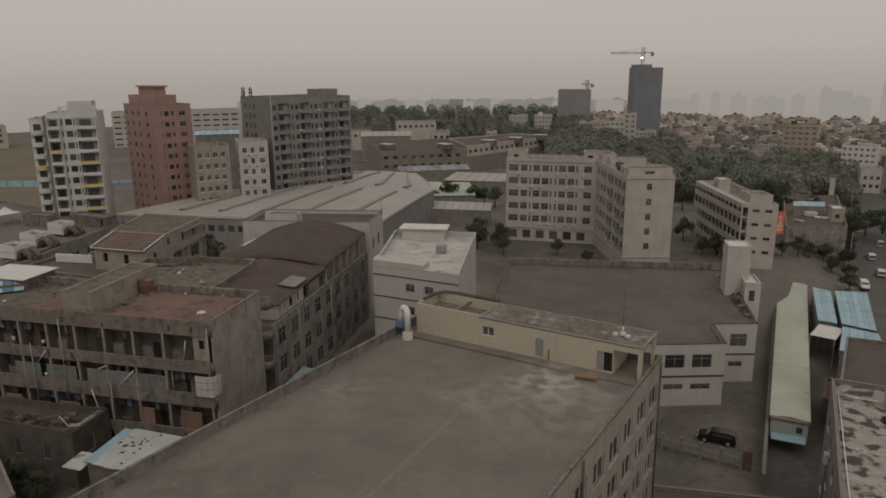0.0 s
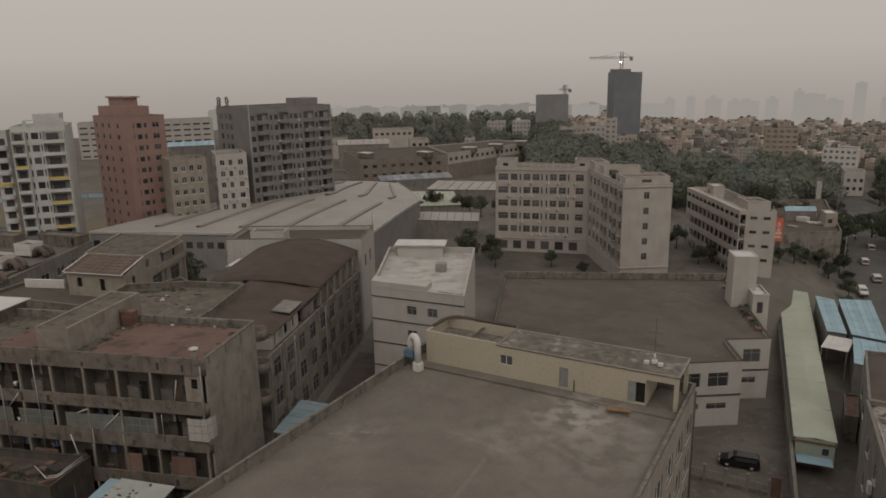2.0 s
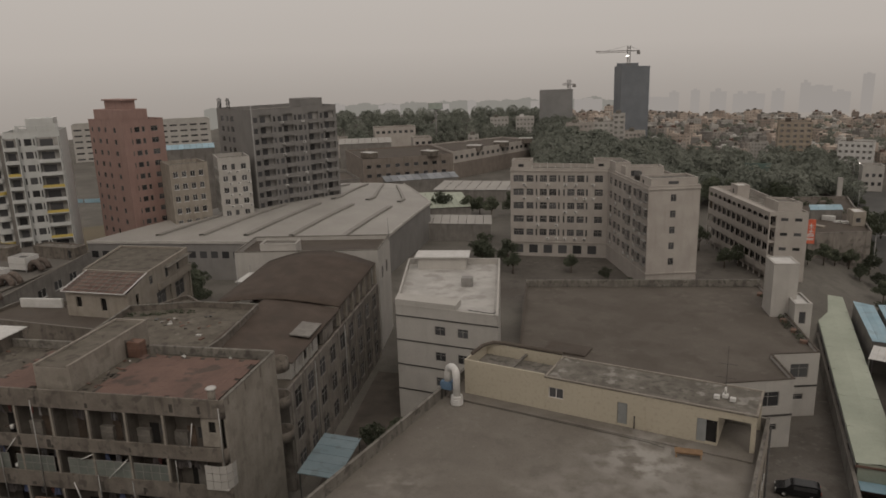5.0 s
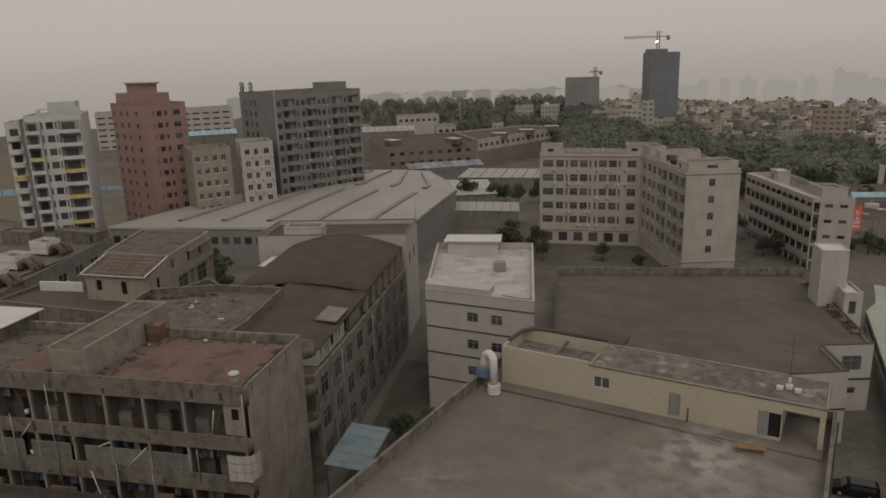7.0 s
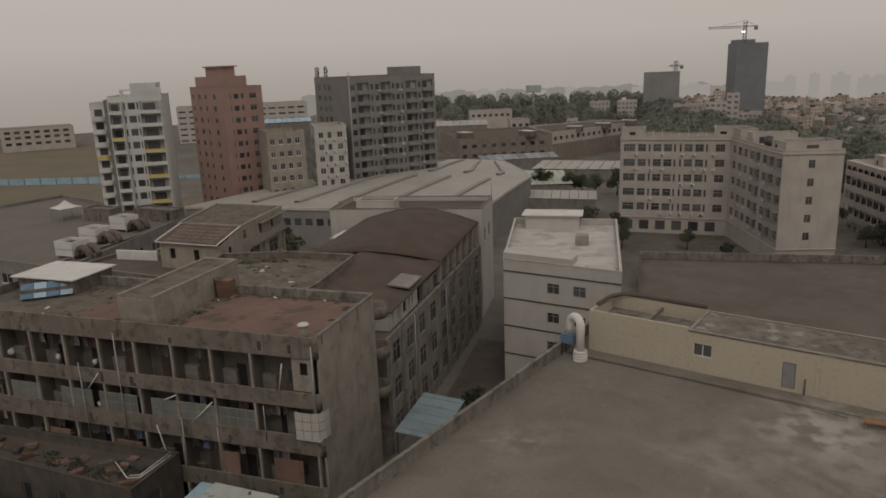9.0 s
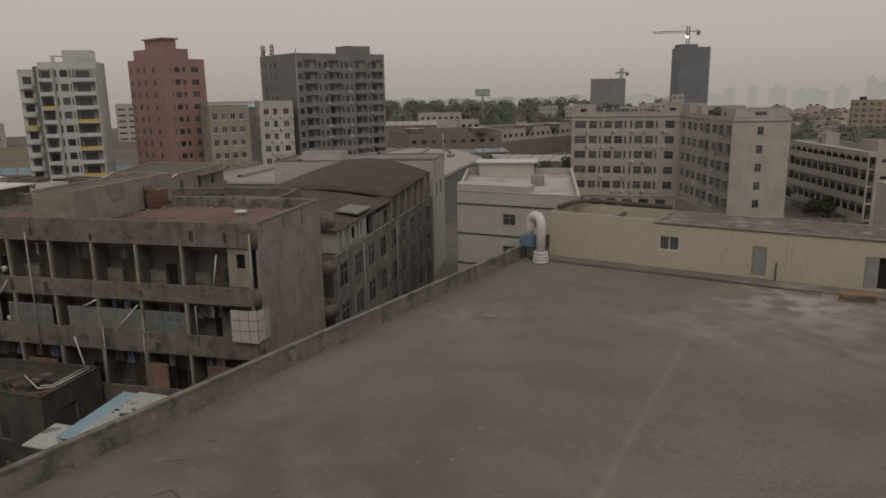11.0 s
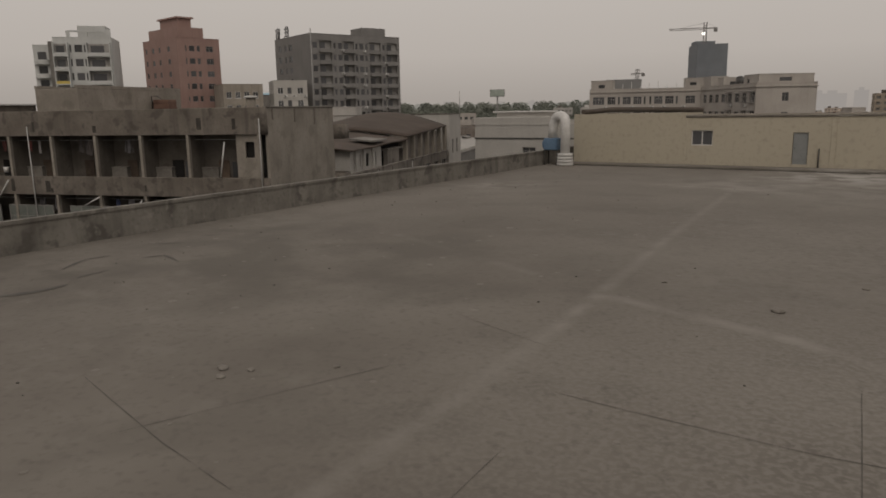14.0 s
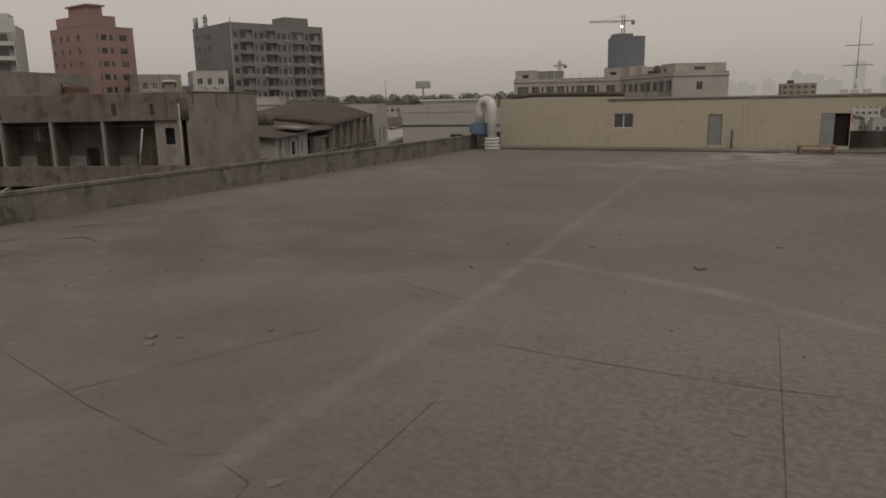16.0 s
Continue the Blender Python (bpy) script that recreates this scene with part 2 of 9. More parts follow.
M = dict(
    roof=surf("roof_concrete", (0.138, 0.122, 0.104), (0.172, 0.155, 0.133), 0.2, 0.93, 6.0, spots=0.3, spot_scale=0.35, dirt=(0.098, 0.087, 0.074), bump=0.14, rand=0, trails=(((13.7, -14.5), (14.7, -30), 0.28, (0.225, 0.207, 0.183), 0.5), ((14.7, -30), (15.6, -41), 0.28, (0.225, 0.207, 0.183), 0.75), ((15.6, -41), (15.9, -49.5), 0.30, (0.225, 0.207, 0.183), 0.6), ((15.6, -38.2), (19.8, -39.6), 0.34, (0.225, 0.207, 0.183), 0.75), ((19.8, -39.6), (22.4, -41.2), 0.34, (0.225, 0.207, 0.183), 0.7), ((6, -33.6), (13, -36.9), 0.28, (0.225, 0.207, 0.183), 0.5), ((4.0, -38.0), (4.9, -39.4), 0.20, (0.225, 0.207, 0.183), 0.8), ((0.5, -17.2), (3.4, -16.4), 0.34, (0.225, 0.207, 0.183), 0.9), ((-0.8, -18.5), (0.2, -17.9), 0.28, (0.225, 0.207, 0.183), 0.8), ((9, -13), (15, -14), 0.50, (0.225, 0.207, 0.183), 0.6), ((16, -10), (22, -13), 0.56, (0.225, 0.207, 0.183), 0.55), ((17.5, -3.0), (25, -4.9), 0.78, (0.225, 0.207, 0.183), 0.8)), flecks=((0.2, 0.184, 0.162), 1.7, 0.54, 0.3), patches=(((18.6, -4.8), 1.5, 6.5, (0.36, 0.342, 0.315), 0.8, 0.6), ((21.5, -9.0), 3.0, 10.0, (0.25, 0.233, 0.209), 0.6, 0.45), ((1.2, -13.5), 1.5, 6.5, (0.115, 0.102, 0.087), 0.65, 0.22), ((14.0, -11.5), 1.0, 6.0, (0.27, 0.25, 0.225), 0.45, 0.55), ((1.5, -17.0), 0.5, 4.0, (0.27, 0.25, 0.225), 0.5, 0.55), ((22.5, -44.0), 2.5, 10.0, (0.24, 0.222, 0.198), 0.42, 9.0), ((21.0, -30.0), 2.0, 12.0, (0.2, 0.184, 0.162), 0.4, 4.0), ((9.0, -30.0), 2.0, 9.0, (0.12, 0.106, 0.09), 0.5, 0.4), ((0.0, -36.0), 1.0, 5.0, (0.09, 0.08, 0.068), 0.5, 0.55), ((0.6, -44.5), 1.0, 5.5, (0.082, 0.072, 0.06), 0.7, 0.8), ((6.0, -38.0), 3.0, 12.0, (0.098, 0.087, 0.073), 0.75, 0.3))),
    roof_pale=surf("worn_pale_screed", (0.166, 0.15, 0.13), (0.192, 0.175, 0.153), 0.8, 0.92, 7.0, rand=0.05),
    crack=surf("bitumen_joint", (0.06, 0.054, 0.047), (0.1, 0.09, 0.078), 3.0, 0.8, rand=0),
    parapet=surf("weathered_render", (0.135, 0.123, 0.107), (0.205, 0.19, 0.166), 0.7, 0.93, 6.0, streak=0.65, dirt=(0.062, 0.056, 0.048), spots=0.65, spot_scale=1.2, rand=0, flecks=((0.27, 0.25, 0.22), 2.6, 0.56, 0.5)),
    yellow=surf("cream_paint", (0.395, 0.355, 0.278), (0.425, 0.383, 0.303), 0.15, 0.9, 3.0, streak=0.08, dirt=(0.33, 0.295, 0.232), spots=0.0, spot_scale=0.5, bump=0.05, rand=0),
    mottled=surf("lichened_concrete", (0.105, 0.094, 0.079), (0.18, 0.165, 0.142), 0.7, 0.95, 5.0, spots=0.7, spot_scale=0.8, dirt=(0.31, 0.295, 0.268), thresh=0.56, rand=0, flecks=((0.06, 0.053, 0.044), 1.6, 0.54, 0.7)),
    old=surf("grimy_cement_render", (0.131, 0.112, 0.094), (0.182, 0.159, 0.136), 0.6, 0.95, 6.0, streak=0.65, dirt=(0.062, 0.054, 0.046), spots=0.6, spot_scale=1.1, rand=0.06),
    old_pale=surf("pale_cement_end_wall", (0.225, 0.2, 0.17), (0.3, 0.27, 0.232), 0.5, 0.95, 6.0, streak=0.3, dirt=(0.12, 0.104, 0.086), spots=0.35, spot_scale=0.7, rand=0),
    beige=surf("beige_plaster", (0.27, 0.238, 0.2), (0.33, 0.296, 0.252), 0.5, 0.93, 6.0, streak=0.35, dirt=(0.14, 0.12, 0.1), rand=0.05),
    moss=surf("mossy_roof_screed", (0.095, 0.082, 0.065), (0.14, 0.122, 0.1), 0.5, 0.95, 5.0, spots=0.65, spot_scale=0.7, dirt=(0.05, 0.043, 0.034), rand=0.08, flecks=((0.2, 0.182, 0.155), 1.1, 0.56, 0.6)),
    bluedull=surf("dull_blue_sheet", (0.14, 0.195, 0.22), (0.18, 0.235, 0.26), 0.4, 0.6, 6.0, spots=0.4, spot_scale=0.6, dirt=(0.1, 0.12, 0.125), bump=0.1, rand=0.06),
    leanto=surf("pale_green_sheet", (0.359, 0.382, 0.359), (0.429, 0.448, 0.421), 0.5, 0.7, 6.0, spots=0.8, spot_scale=0.9, dirt=(0.12, 0.09, 0.07), thresh=0.62, rand=0),
    workroof=surf("rusty_brown_felt", (0.062, 0.046, 0.036), (0.084, 0.063, 0.05), 0.35, 0.95, 6.0, spots=0.4, spot_scale=0.4, dirt=(0.055, 0.044, 0.036), rand=0.05),
    yardroof=surf("grey_brown_felt", (0.093, 0.079, 0.066), (0.12, 0.104, 0.088), 0.16, 0.95, 5.0, spots=0.45, spot_scale=0.22, dirt=(0.075, 0.063, 0.052), rand=0, flecks=((0.16, 0.143, 0.122), 0.6, 0.56, 0.4)),
    coolwhite=surf("cool_white_wall_tile", (0.48, 0.485, 0.47), (0.54, 0.545, 0.53), 0.3, 0.75, 8.0, streak=0.14, dirt=(0.25, 0.245, 0.23), bump=0.1, rand=0.02),
    redcloth=surf("red_cloth", (0.15, 0.055, 0.05), (0.2, 0.09, 0.08), 2.0, 0.95, bump=0, rand=0.3),
    greycloth=surf("grey_cloth", (0.12, 0.115, 0.12), (0.19, 0.18, 0.18), 2.0, 0.95, bump=0, rand=0.4),
    bluecloth=surf("blue_cloth", (0.06, 0.075, 0.15), (0.11, 0.13, 0.21), 2.0, 0.95, bump=0, rand=0.3),
    screen=surf("dull_green_screen_glass", (0.13, 0.143, 0.128), (0.17, 0.183, 0.163), 1.0, 0.35, bump=0, rand=0.15),
    # plaster made dark so that its colour carries the galleries' shade
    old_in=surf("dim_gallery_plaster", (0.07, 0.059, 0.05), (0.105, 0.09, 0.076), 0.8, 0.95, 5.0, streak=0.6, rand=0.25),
    tile_red=surf("red_clay_roof_tile", (0.138, 0.088, 0.072), (0.172, 0.108, 0.088), 0.35, 0.92, 7.0, spots=0.75, spot_scale=0.45, dirt=(0.07, 0.058, 0.048), rand=0.045, thresh=0.56),
    brownroof=surf("brown_felt_roof", (0.073, 0.059, 0.048), (0.098, 0.081, 0.067), 0.3, 0.95, 6.0, spots=0.4, spot_scale=0.3, dirt=(0.065, 0.056, 0.048), rand=0.05),
    workwall=surf("soot_streaked_render", (0.185, 0.165, 0.146), (0.25, 0.226, 0.2), 0.4, 0.95, 6.0, streak=0.75, dirt=(0.06, 0.052, 0.045), spots=0.5, spot_scale=0.5, rand=0.05),
    # shade of the open balconies is put into this plaster's grey
    recess=surf("shaded_balcony_plaster", (0.24, 0.23, 0.216), (0.32, 0.308, 0.29), 0.6, 0.92, 5.0, streak=0.4, rand=0.3),
    # limewash lowered in tone for the shade inside the galleries
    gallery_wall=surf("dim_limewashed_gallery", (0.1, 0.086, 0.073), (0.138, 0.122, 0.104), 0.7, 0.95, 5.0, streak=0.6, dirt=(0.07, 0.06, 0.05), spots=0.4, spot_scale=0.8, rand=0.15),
    nook=surf("pale_worn_cement", (0.16, 0.145, 0.127), (0.225, 0.208, 0.184), 1.1, 0.9, 6.0, spots=0.5, spot_scale=1.4, dirt=(0.13, 0.115, 0.1), rand=0.15),
    grime=surf("black_grime", (0.04, 0.035, 0.03), (0.075, 0.066, 0.056), 1.5, 0.97, 6.0, rand=0.25),
    wood_dark=surf("dark_old_timber", (0.07, 0.05, 0.037), (0.11, 0.08, 0.058), 1.5, 0.9, 9.0, rand=0.3),
    darkcloth=surf("dark_cloth", (0.05, 0.045, 0.045), (0.1, 0.085, 0.08), 2.0, 0.95, bump=0, rand=0.4),
    # brown dirt, darkened so its colour carries the shade between tall walls
    shaded_dirt=surf("damp_dirt", (0.062, 0.052, 0.043), (0.095, 0.081, 0.067), 0.3, 0.9, 4.0, spots=0.5, spot_scale=0.4, dirt=(0.04, 0.034, 0.028), rand=0),
    greywall=surf("stained_grey_render", (0.17, 0.158, 0.145), (0.225, 0.212, 0.195), 0.5, 0.95, 6.0, streak=0.4, dirt=(0.075, 0.068, 0.06), rand=0.05),
    white=surf("white_wall_tile", (0.39, 0.372, 0.345), (0.45, 0.43, 0.4), 0.3, 0.75, 9.0, streak=0.14, dirt=(0.2, 0.185, 0.165), bump=0.1, rand=0.03),
    cream=surf("cream_wall_tile", (0.365, 0.333, 0.302), (0.425, 0.392, 0.357), 0.3, 0.8, 9.0, streak=0.16, dirt=(0.2, 0.18, 0.155), bump=0.1, rand=0.03),
    palecoat=surf("dusty_pale_coat", (0.37, 0.355, 0.335), (0.47, 0.455, 0.43), 0.4, 0.85, 6.0, spots=0.5, spot_scale=0.35, dirt=(0.24, 0.22, 0.2), rand=0),
    bright=surf("pale_waterproof_coat", (0.5, 0.49, 0.47), (0.62, 0.61, 0.59), 0.5, 0.8, 6.0, spots=0.25, spot_scale=0.5, dirt=(0.3, 0.28, 0.26), rand=0),
    pink=surf("pink_wall_tile", (0.285, 0.185, 0.16), (0.32, 0.212, 0.184), 0.3, 0.8, 8.0, streak=0.25, dirt=(0.13, 0.075, 0.06), rand=0.03),
    dormgrey=surf("grey_wall_tile", (0.19, 0.182, 0.174), (0.222, 0.213, 0.204), 0.25, 0.85, 8.0, streak=0.2, dirt=(0.1, 0.094, 0.088), rand=0.03),
    hangar=surf("pale_sheet_metal", (0.3, 0.285, 0.263), (0.35, 0.333, 0.308), 0.12, 0.6, 5.0, streak=0.2, dirt=(0.24, 0.22, 0.2), bump=0.1, rand=0.02),
    hangar_vent=surf("dull_vent_sheet", (0.225, 0.212, 0.193), (0.27, 0.256, 0.235), 0.5, 0.7, rand=0.05),
    boardgreen=surf("pale_green_board", (0.3, 0.34, 0.3), (0.36, 0.4, 0.36), 0.4, 0.7, bump=0, rand=0),
    roadgreen=surf("faded_green_board", (0.09, 0.135, 0.115), (0.12, 0.165, 0.145), 0.4, 0.7, bump=0, rand=0),
    fadedblue=surf("weathered_blue_sheet", (0.19, 0.205, 0.225), (0.27, 0.28, 0.29), 0.3, 0.7, 6.0, streak=0.3, dirt=(0.14, 0.13, 0.12), bump=0.1, rand=0.3),
    greenmetal=surf("faded_green_sheet", (0.33, 0.36, 0.29), (0.40, 0.43, 0.35), 0.15, 0.7, 6.0, streak=0.15, dirt=(0.2, 0.2, 0.16), bump=0.1, rand=0.06),
    bluemetal=surf("faded_blue_sheet", (0.23, 0.36, 0.43), (0.31, 0.44, 0.51), 0.3, 0.6, 6.0, spots=0.3, spot_scale=0.5, dirt=(0.2, 0.22, 0.22), bump=0.1, rand=0.1),
    ground=surf("dusty_ground", (0.1, 0.091, 0.079), (0.145, 0.134, 0.117), 0.08, 0.95, 2.0, spots=0.4, spot_scale=0.15, dirt=(0.08, 0.075, 0.063), rand=0),
    yard=surf("worn_concrete_yard", (0.083, 0.073, 0.063), (0.122, 0.11, 0.097), 0.12, 0.95, 3.0, spots=0.5, spot_scale=0.35, dirt=(0.06, 0.052, 0.045), rand=0, flecks=((0.17, 0.155, 0.136), 0.9, 0.55, 0.6)),
    field=surf("dry_grass_field", (0.15, 0.122, 0.083), (0.115, 0.11, 0.072), 0.05, 0.97, 1.5, rand=0),
    asphalt=surf("asphalt", (0.085, 0.083, 0.08), (0.11, 0.107, 0.102), 0.2, 0.9, 5.0, rand=0),
    brick=surf("red_brown_brickwork", (0.16, 0.1, 0.075), (0.2, 0.13, 0.1), 0.5, 0.92, 6.0, streak=0.4, rand=0.1),
    brickdull=surf("dusty_brown_brickwork", (0.185, 0.157, 0.135), (0.23, 0.197, 0.17), 0.4, 0.92, 5.0, streak=0.3, rand=0.06),
    tinred=surf("faded_red_sheet", (0.15, 0.096, 0.08), (0.21, 0.15, 0.13), 0.9, 0.85, 6.0, spots=0.6, spot_scale=0.9, dirt=(0.085, 0.068, 0.058), rand=0.3),
    ductbrown=surf("dull_brown_duct", (0.1, 0.076, 0.062), (0.15, 0.123, 0.105), 2.5, 0.85, 6.0, spots=0.5, spot_scale=1.5, dirt=(0.06, 0.05, 0.043), rand=0.2),
    dullroof=surf("dull_grey_felt", (0.118, 0.108, 0.095), (0.145, 0.133, 0.118), 0.12, 0.93, 6.0, spots=0.3, spot_scale=0.12, dirt=(0.09, 0.082, 0.072), rand=0),
    rust=surf("rusted_sheet", (0.12, 0.066, 0.048), (0.165, 0.1, 0.075), 0.9, 0.85, 6.0, spots=0.5, spot_scale=0.8, dirt=(0.08, 0.055, 0.045), rand=0.25),
    wood=surf("weathered_timber", (0.2, 0.125, 0.07), (0.26, 0.165, 0.095), 2.0, 0.85, 12.0, rand=0.15),
    frame_g=surf("grey_window_frame", (0.3, 0.285, 0.265), (0.36, 0.345, 0.325), 1.0, 0.6, bump=0, rand=0.1),
    frame_w=surf("white_window_frame", (0.5, 0.49, 0.47), (0.58, 0.57, 0.55), 1.0, 0.6, bump=0, rand=0.1),
    frame_d=surf("dull_window_frame", (0.2, 0.19, 0.18), (0.25, 0.24, 0.225), 1.0, 0.6, bump=0, rand=0.1),
    metal=surf("dull_galvanised_metal", (0.3, 0.295, 0.285), (0.4, 0.39, 0.375), 2.0, 0.5, metal=0.3, rand=0.15),
    darkmetal=surf("dark_painted_metal", (0.05, 0.048, 0.045), (0.075, 0.07, 0.066), 2.0, 0.5, rand=0.15),
    plastic=surf("white_plastic", (0.55, 0.54, 0.52), (0.62, 0.61, 0.59), 1.5, 0.5, spots=0.25, spot_scale=1.5, dirt=(0.3, 0.28, 0.25), bump=0, rand=0.05),
    bluepaint=surf("blue_machine_paint", (0.08, 0.14, 0.22), (0.11, 0.18, 0.27), 2.0, 0.55, rand=0.05),
    doorgrey=surf("pale_steel_door", (0.2, 0.208, 0.205), (0.25, 0.258, 0.255), 1.0, 0.5, bump=0, rand=0.05),
    # near-black in place of the missing light inside rooms and openings
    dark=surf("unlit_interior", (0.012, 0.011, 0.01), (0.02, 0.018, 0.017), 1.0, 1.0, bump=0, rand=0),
    yellowtrim=surf("yellow_balcony_paint", (0.5, 0.38, 0.09), (0.55, 0.43, 0.12), 0.7, 0.7, bump=0, rand=0.05),
    red=surf("red_sign_paint", (0.55, 0.1, 0.05), (0.62, 0.14, 0.07), 1.0, 0.6, bump=0, rand=0),
    black=surf("black_car_paint", (0.008, 0.008, 0.009), (0.012, 0.012, 0.013), 2.0, 0.2, bump=0, rand=0),
    rubber=surf("tyre_rubber", (0.015, 0.015, 0.015), (0.025, 0.025, 0.025), 4.0, 0.9, rand=0),
    leaf=surf("dusty_leaves", (0.085, 0.097, 0.066), (0.125, 0.137, 0.096), 0.25, 0.8, 2.0, bump=0, rand=0.25),
    bark=surf("bark", (0.07, 0.055, 0.04), (0.1, 0.08, 0.06), 3.0, 0.95, rand=0.2),
    # grey of the far unfinished block, paled to carry the haze
    netting=surf("grey_safety_net", (0.215, 0.212, 0.208), (0.25, 0.247, 0.243), 0.2, 0.9, bump=0, rand=0),
    towerglass=surf("blue_grey_tower_cladding", (0.15, 0.162, 0.178), (0.18, 0.193, 0.208), 0.2, 0.6, bump=0, rand=0.03),
    water=surf("turquoise_stained_slab", (0.1, 0.16, 0.15), (0.15, 0.2, 0.19), 0.6, 0.85, rand=0.05),
    stained=surf("white_flaking_roof_coat", (0.25, 0.23, 0.207), (0.33, 0.308, 0.28), 0.5, 0.9, 5.0, spots=0.95, spot_scale=0.62, dirt=(0.04, 0.034, 0.029), thresh=0.51, rand=0, flecks=((0.06, 0.052, 0.044), 2.4, 0.55, 0.8)),
    pane=glass("window_glass", (0.05, 0.05, 0.052)),
    cloth=surf("washed_cloth", (0.2, 0.2, 0.22), (0.35, 0.32, 0.3), 1.5, 0.95, rand=0.6),
    tank=surf("steel_tank", (0.35, 0.34, 0.325), (0.45, 0.44, 0.42), 1.2, 0.4, metal=0.5, rand=0.05),
    # haze over the far woods is put into these pale leaf colours
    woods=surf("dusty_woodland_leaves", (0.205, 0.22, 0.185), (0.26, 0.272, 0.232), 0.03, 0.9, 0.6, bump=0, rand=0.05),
    # tan of the far town walls, lightened to carry the haze
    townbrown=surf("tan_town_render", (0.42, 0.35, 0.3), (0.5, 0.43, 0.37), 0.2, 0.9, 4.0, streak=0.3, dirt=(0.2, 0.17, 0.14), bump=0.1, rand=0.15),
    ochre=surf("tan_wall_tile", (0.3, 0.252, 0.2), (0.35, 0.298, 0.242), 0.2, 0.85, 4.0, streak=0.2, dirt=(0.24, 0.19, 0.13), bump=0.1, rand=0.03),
    cranegrey=surf("grey_crane_paint", (0.2, 0.19, 0.18), (0.25, 0.24, 0.23), 1.0, 0.7, bump=0, rand=0.05),
    # distant outlines glow by themselves; the haze is put into their emission
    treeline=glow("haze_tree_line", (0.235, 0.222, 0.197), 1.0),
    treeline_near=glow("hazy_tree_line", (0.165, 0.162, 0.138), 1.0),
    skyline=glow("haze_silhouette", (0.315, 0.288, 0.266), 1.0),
    led=glow("bright_lamp", (1.0, 0.97, 0.9), 6.0),
)

leafy(M["leaf"])
leafy(M["woods"], 0.5)


# ---------------------------------------------------------------- builders
def thing(name, x, y, z, label, category, group="", kind="", ang=0):
    ob = new(name)
    ob.empty_display_size = 0.5
    ob.matrix_world = pose(x, y, z, 0, 0, ang)
    return tagged(ob, label, category, group, kind)


def mesh_of(name, bm, mats):
    me = bpy.data.meshes.new(name)
    bm.to_mesh(me)
    bm.free()
    for m in (mats if isinstance(mats, (list, tuple)) else [mats]):
        me.materials.append(m)
    return me


def put(name, me, parent=None, m=None, label=""):
    """An object on a mesh; m is its place relative to its parent."""
    ob = new(name, me)
    ob.parent = parent
    ob.matrix_local = m if m is not None else Matrix()
    return tagged(ob, label)


def part(name, bm, mats, parent, label="", m=None):
    return put(name, mesh_of(name, bm, mats), parent, m, label)


def box(bm, x0, y0, z0, x1, y1, z1, m=None, mi=0, bev=0.0):
    c = bmesh.ops.create_cube(bm, size=1.0)
    vs = c["verts"]
    for v in vs:
        v.co = Vector(((x0 + x1) / 2 + v.co.x * (x1 - x0), (y0 + y1) / 2 + v.co.y * (y1 - y0), (z0 + z1) / 2 + v.co.z * (z1 - z0)))
        if m is not None:
            v.co = m @ v.co
    fs = {f for v in vs for f in v.link_faces}
    for f in fs:
        f.material_index = mi
    if bev:
        bmesh.ops.bevel(bm, geom=list({e for f in fs for e in f.edges}), offset=bev, segments=1, affect="EDGES")
    return vs


def cyl(bm, p0, p1, r0, r1=None, seg=10, mi=0, caps=True):
    p0, p1 = Vector(p0), Vector(p1)
    d = p1 - p0
    q = d.to_track_quat("Z", "Y").to_matrix().to_4x4()
    res = bmesh.ops.create_cone(bm, cap_ends=caps, segments=seg, radius1=r0, radius2=r0 if r1 is None else r1, depth=d.length, matrix=Matrix.Translation((p0 + p1) / 2) @ q)
    for f in {f for v in res["verts"] for f in v.link_faces}:
        f.material_index = mi
        f.smooth = seg > 6


def one_box(*a, **k):
    bm = bmesh.new()
    box(bm, *a, **k)
    return bm


def sweep(points, r, seg=10):
    """One skin swept along the points, closed at both ends."""
    bm = bmesh.new()
    pts = [Vector(p) for p in points]
    prev = first = None
    side = None
    for i, p in enumerate(pts):
        d = (pts[min(i + 1, len(pts) - 1)] - pts[max(i - 1, 0)]).normalized()
        if side is None:
            side = d.orthogonal().normalized()
        side = (side - d * side.dot(d)).normalized()
        up = d.cross(side)
        ring = [bm.verts.new(p + (side * math.cos(2 * math.pi * k / seg) + up * math.sin(2 * math.pi * k / seg)) * r) for k in range(seg)]
        if prev:
            for k in range(seg):
                bm.faces.new((prev[k], prev[(k + 1) % seg], ring[(k + 1) % seg], ring[k])).smooth = True
        first = first or ring
        prev = ring
    bm.faces.new(first[::-1])
    bm.faces.new(prev)
    return bm


def tube(name, points, r, mat, parent=None, label=""):
    """A bent pipe along the points."""
    return part(name, sweep(points, r), mat, parent, label)


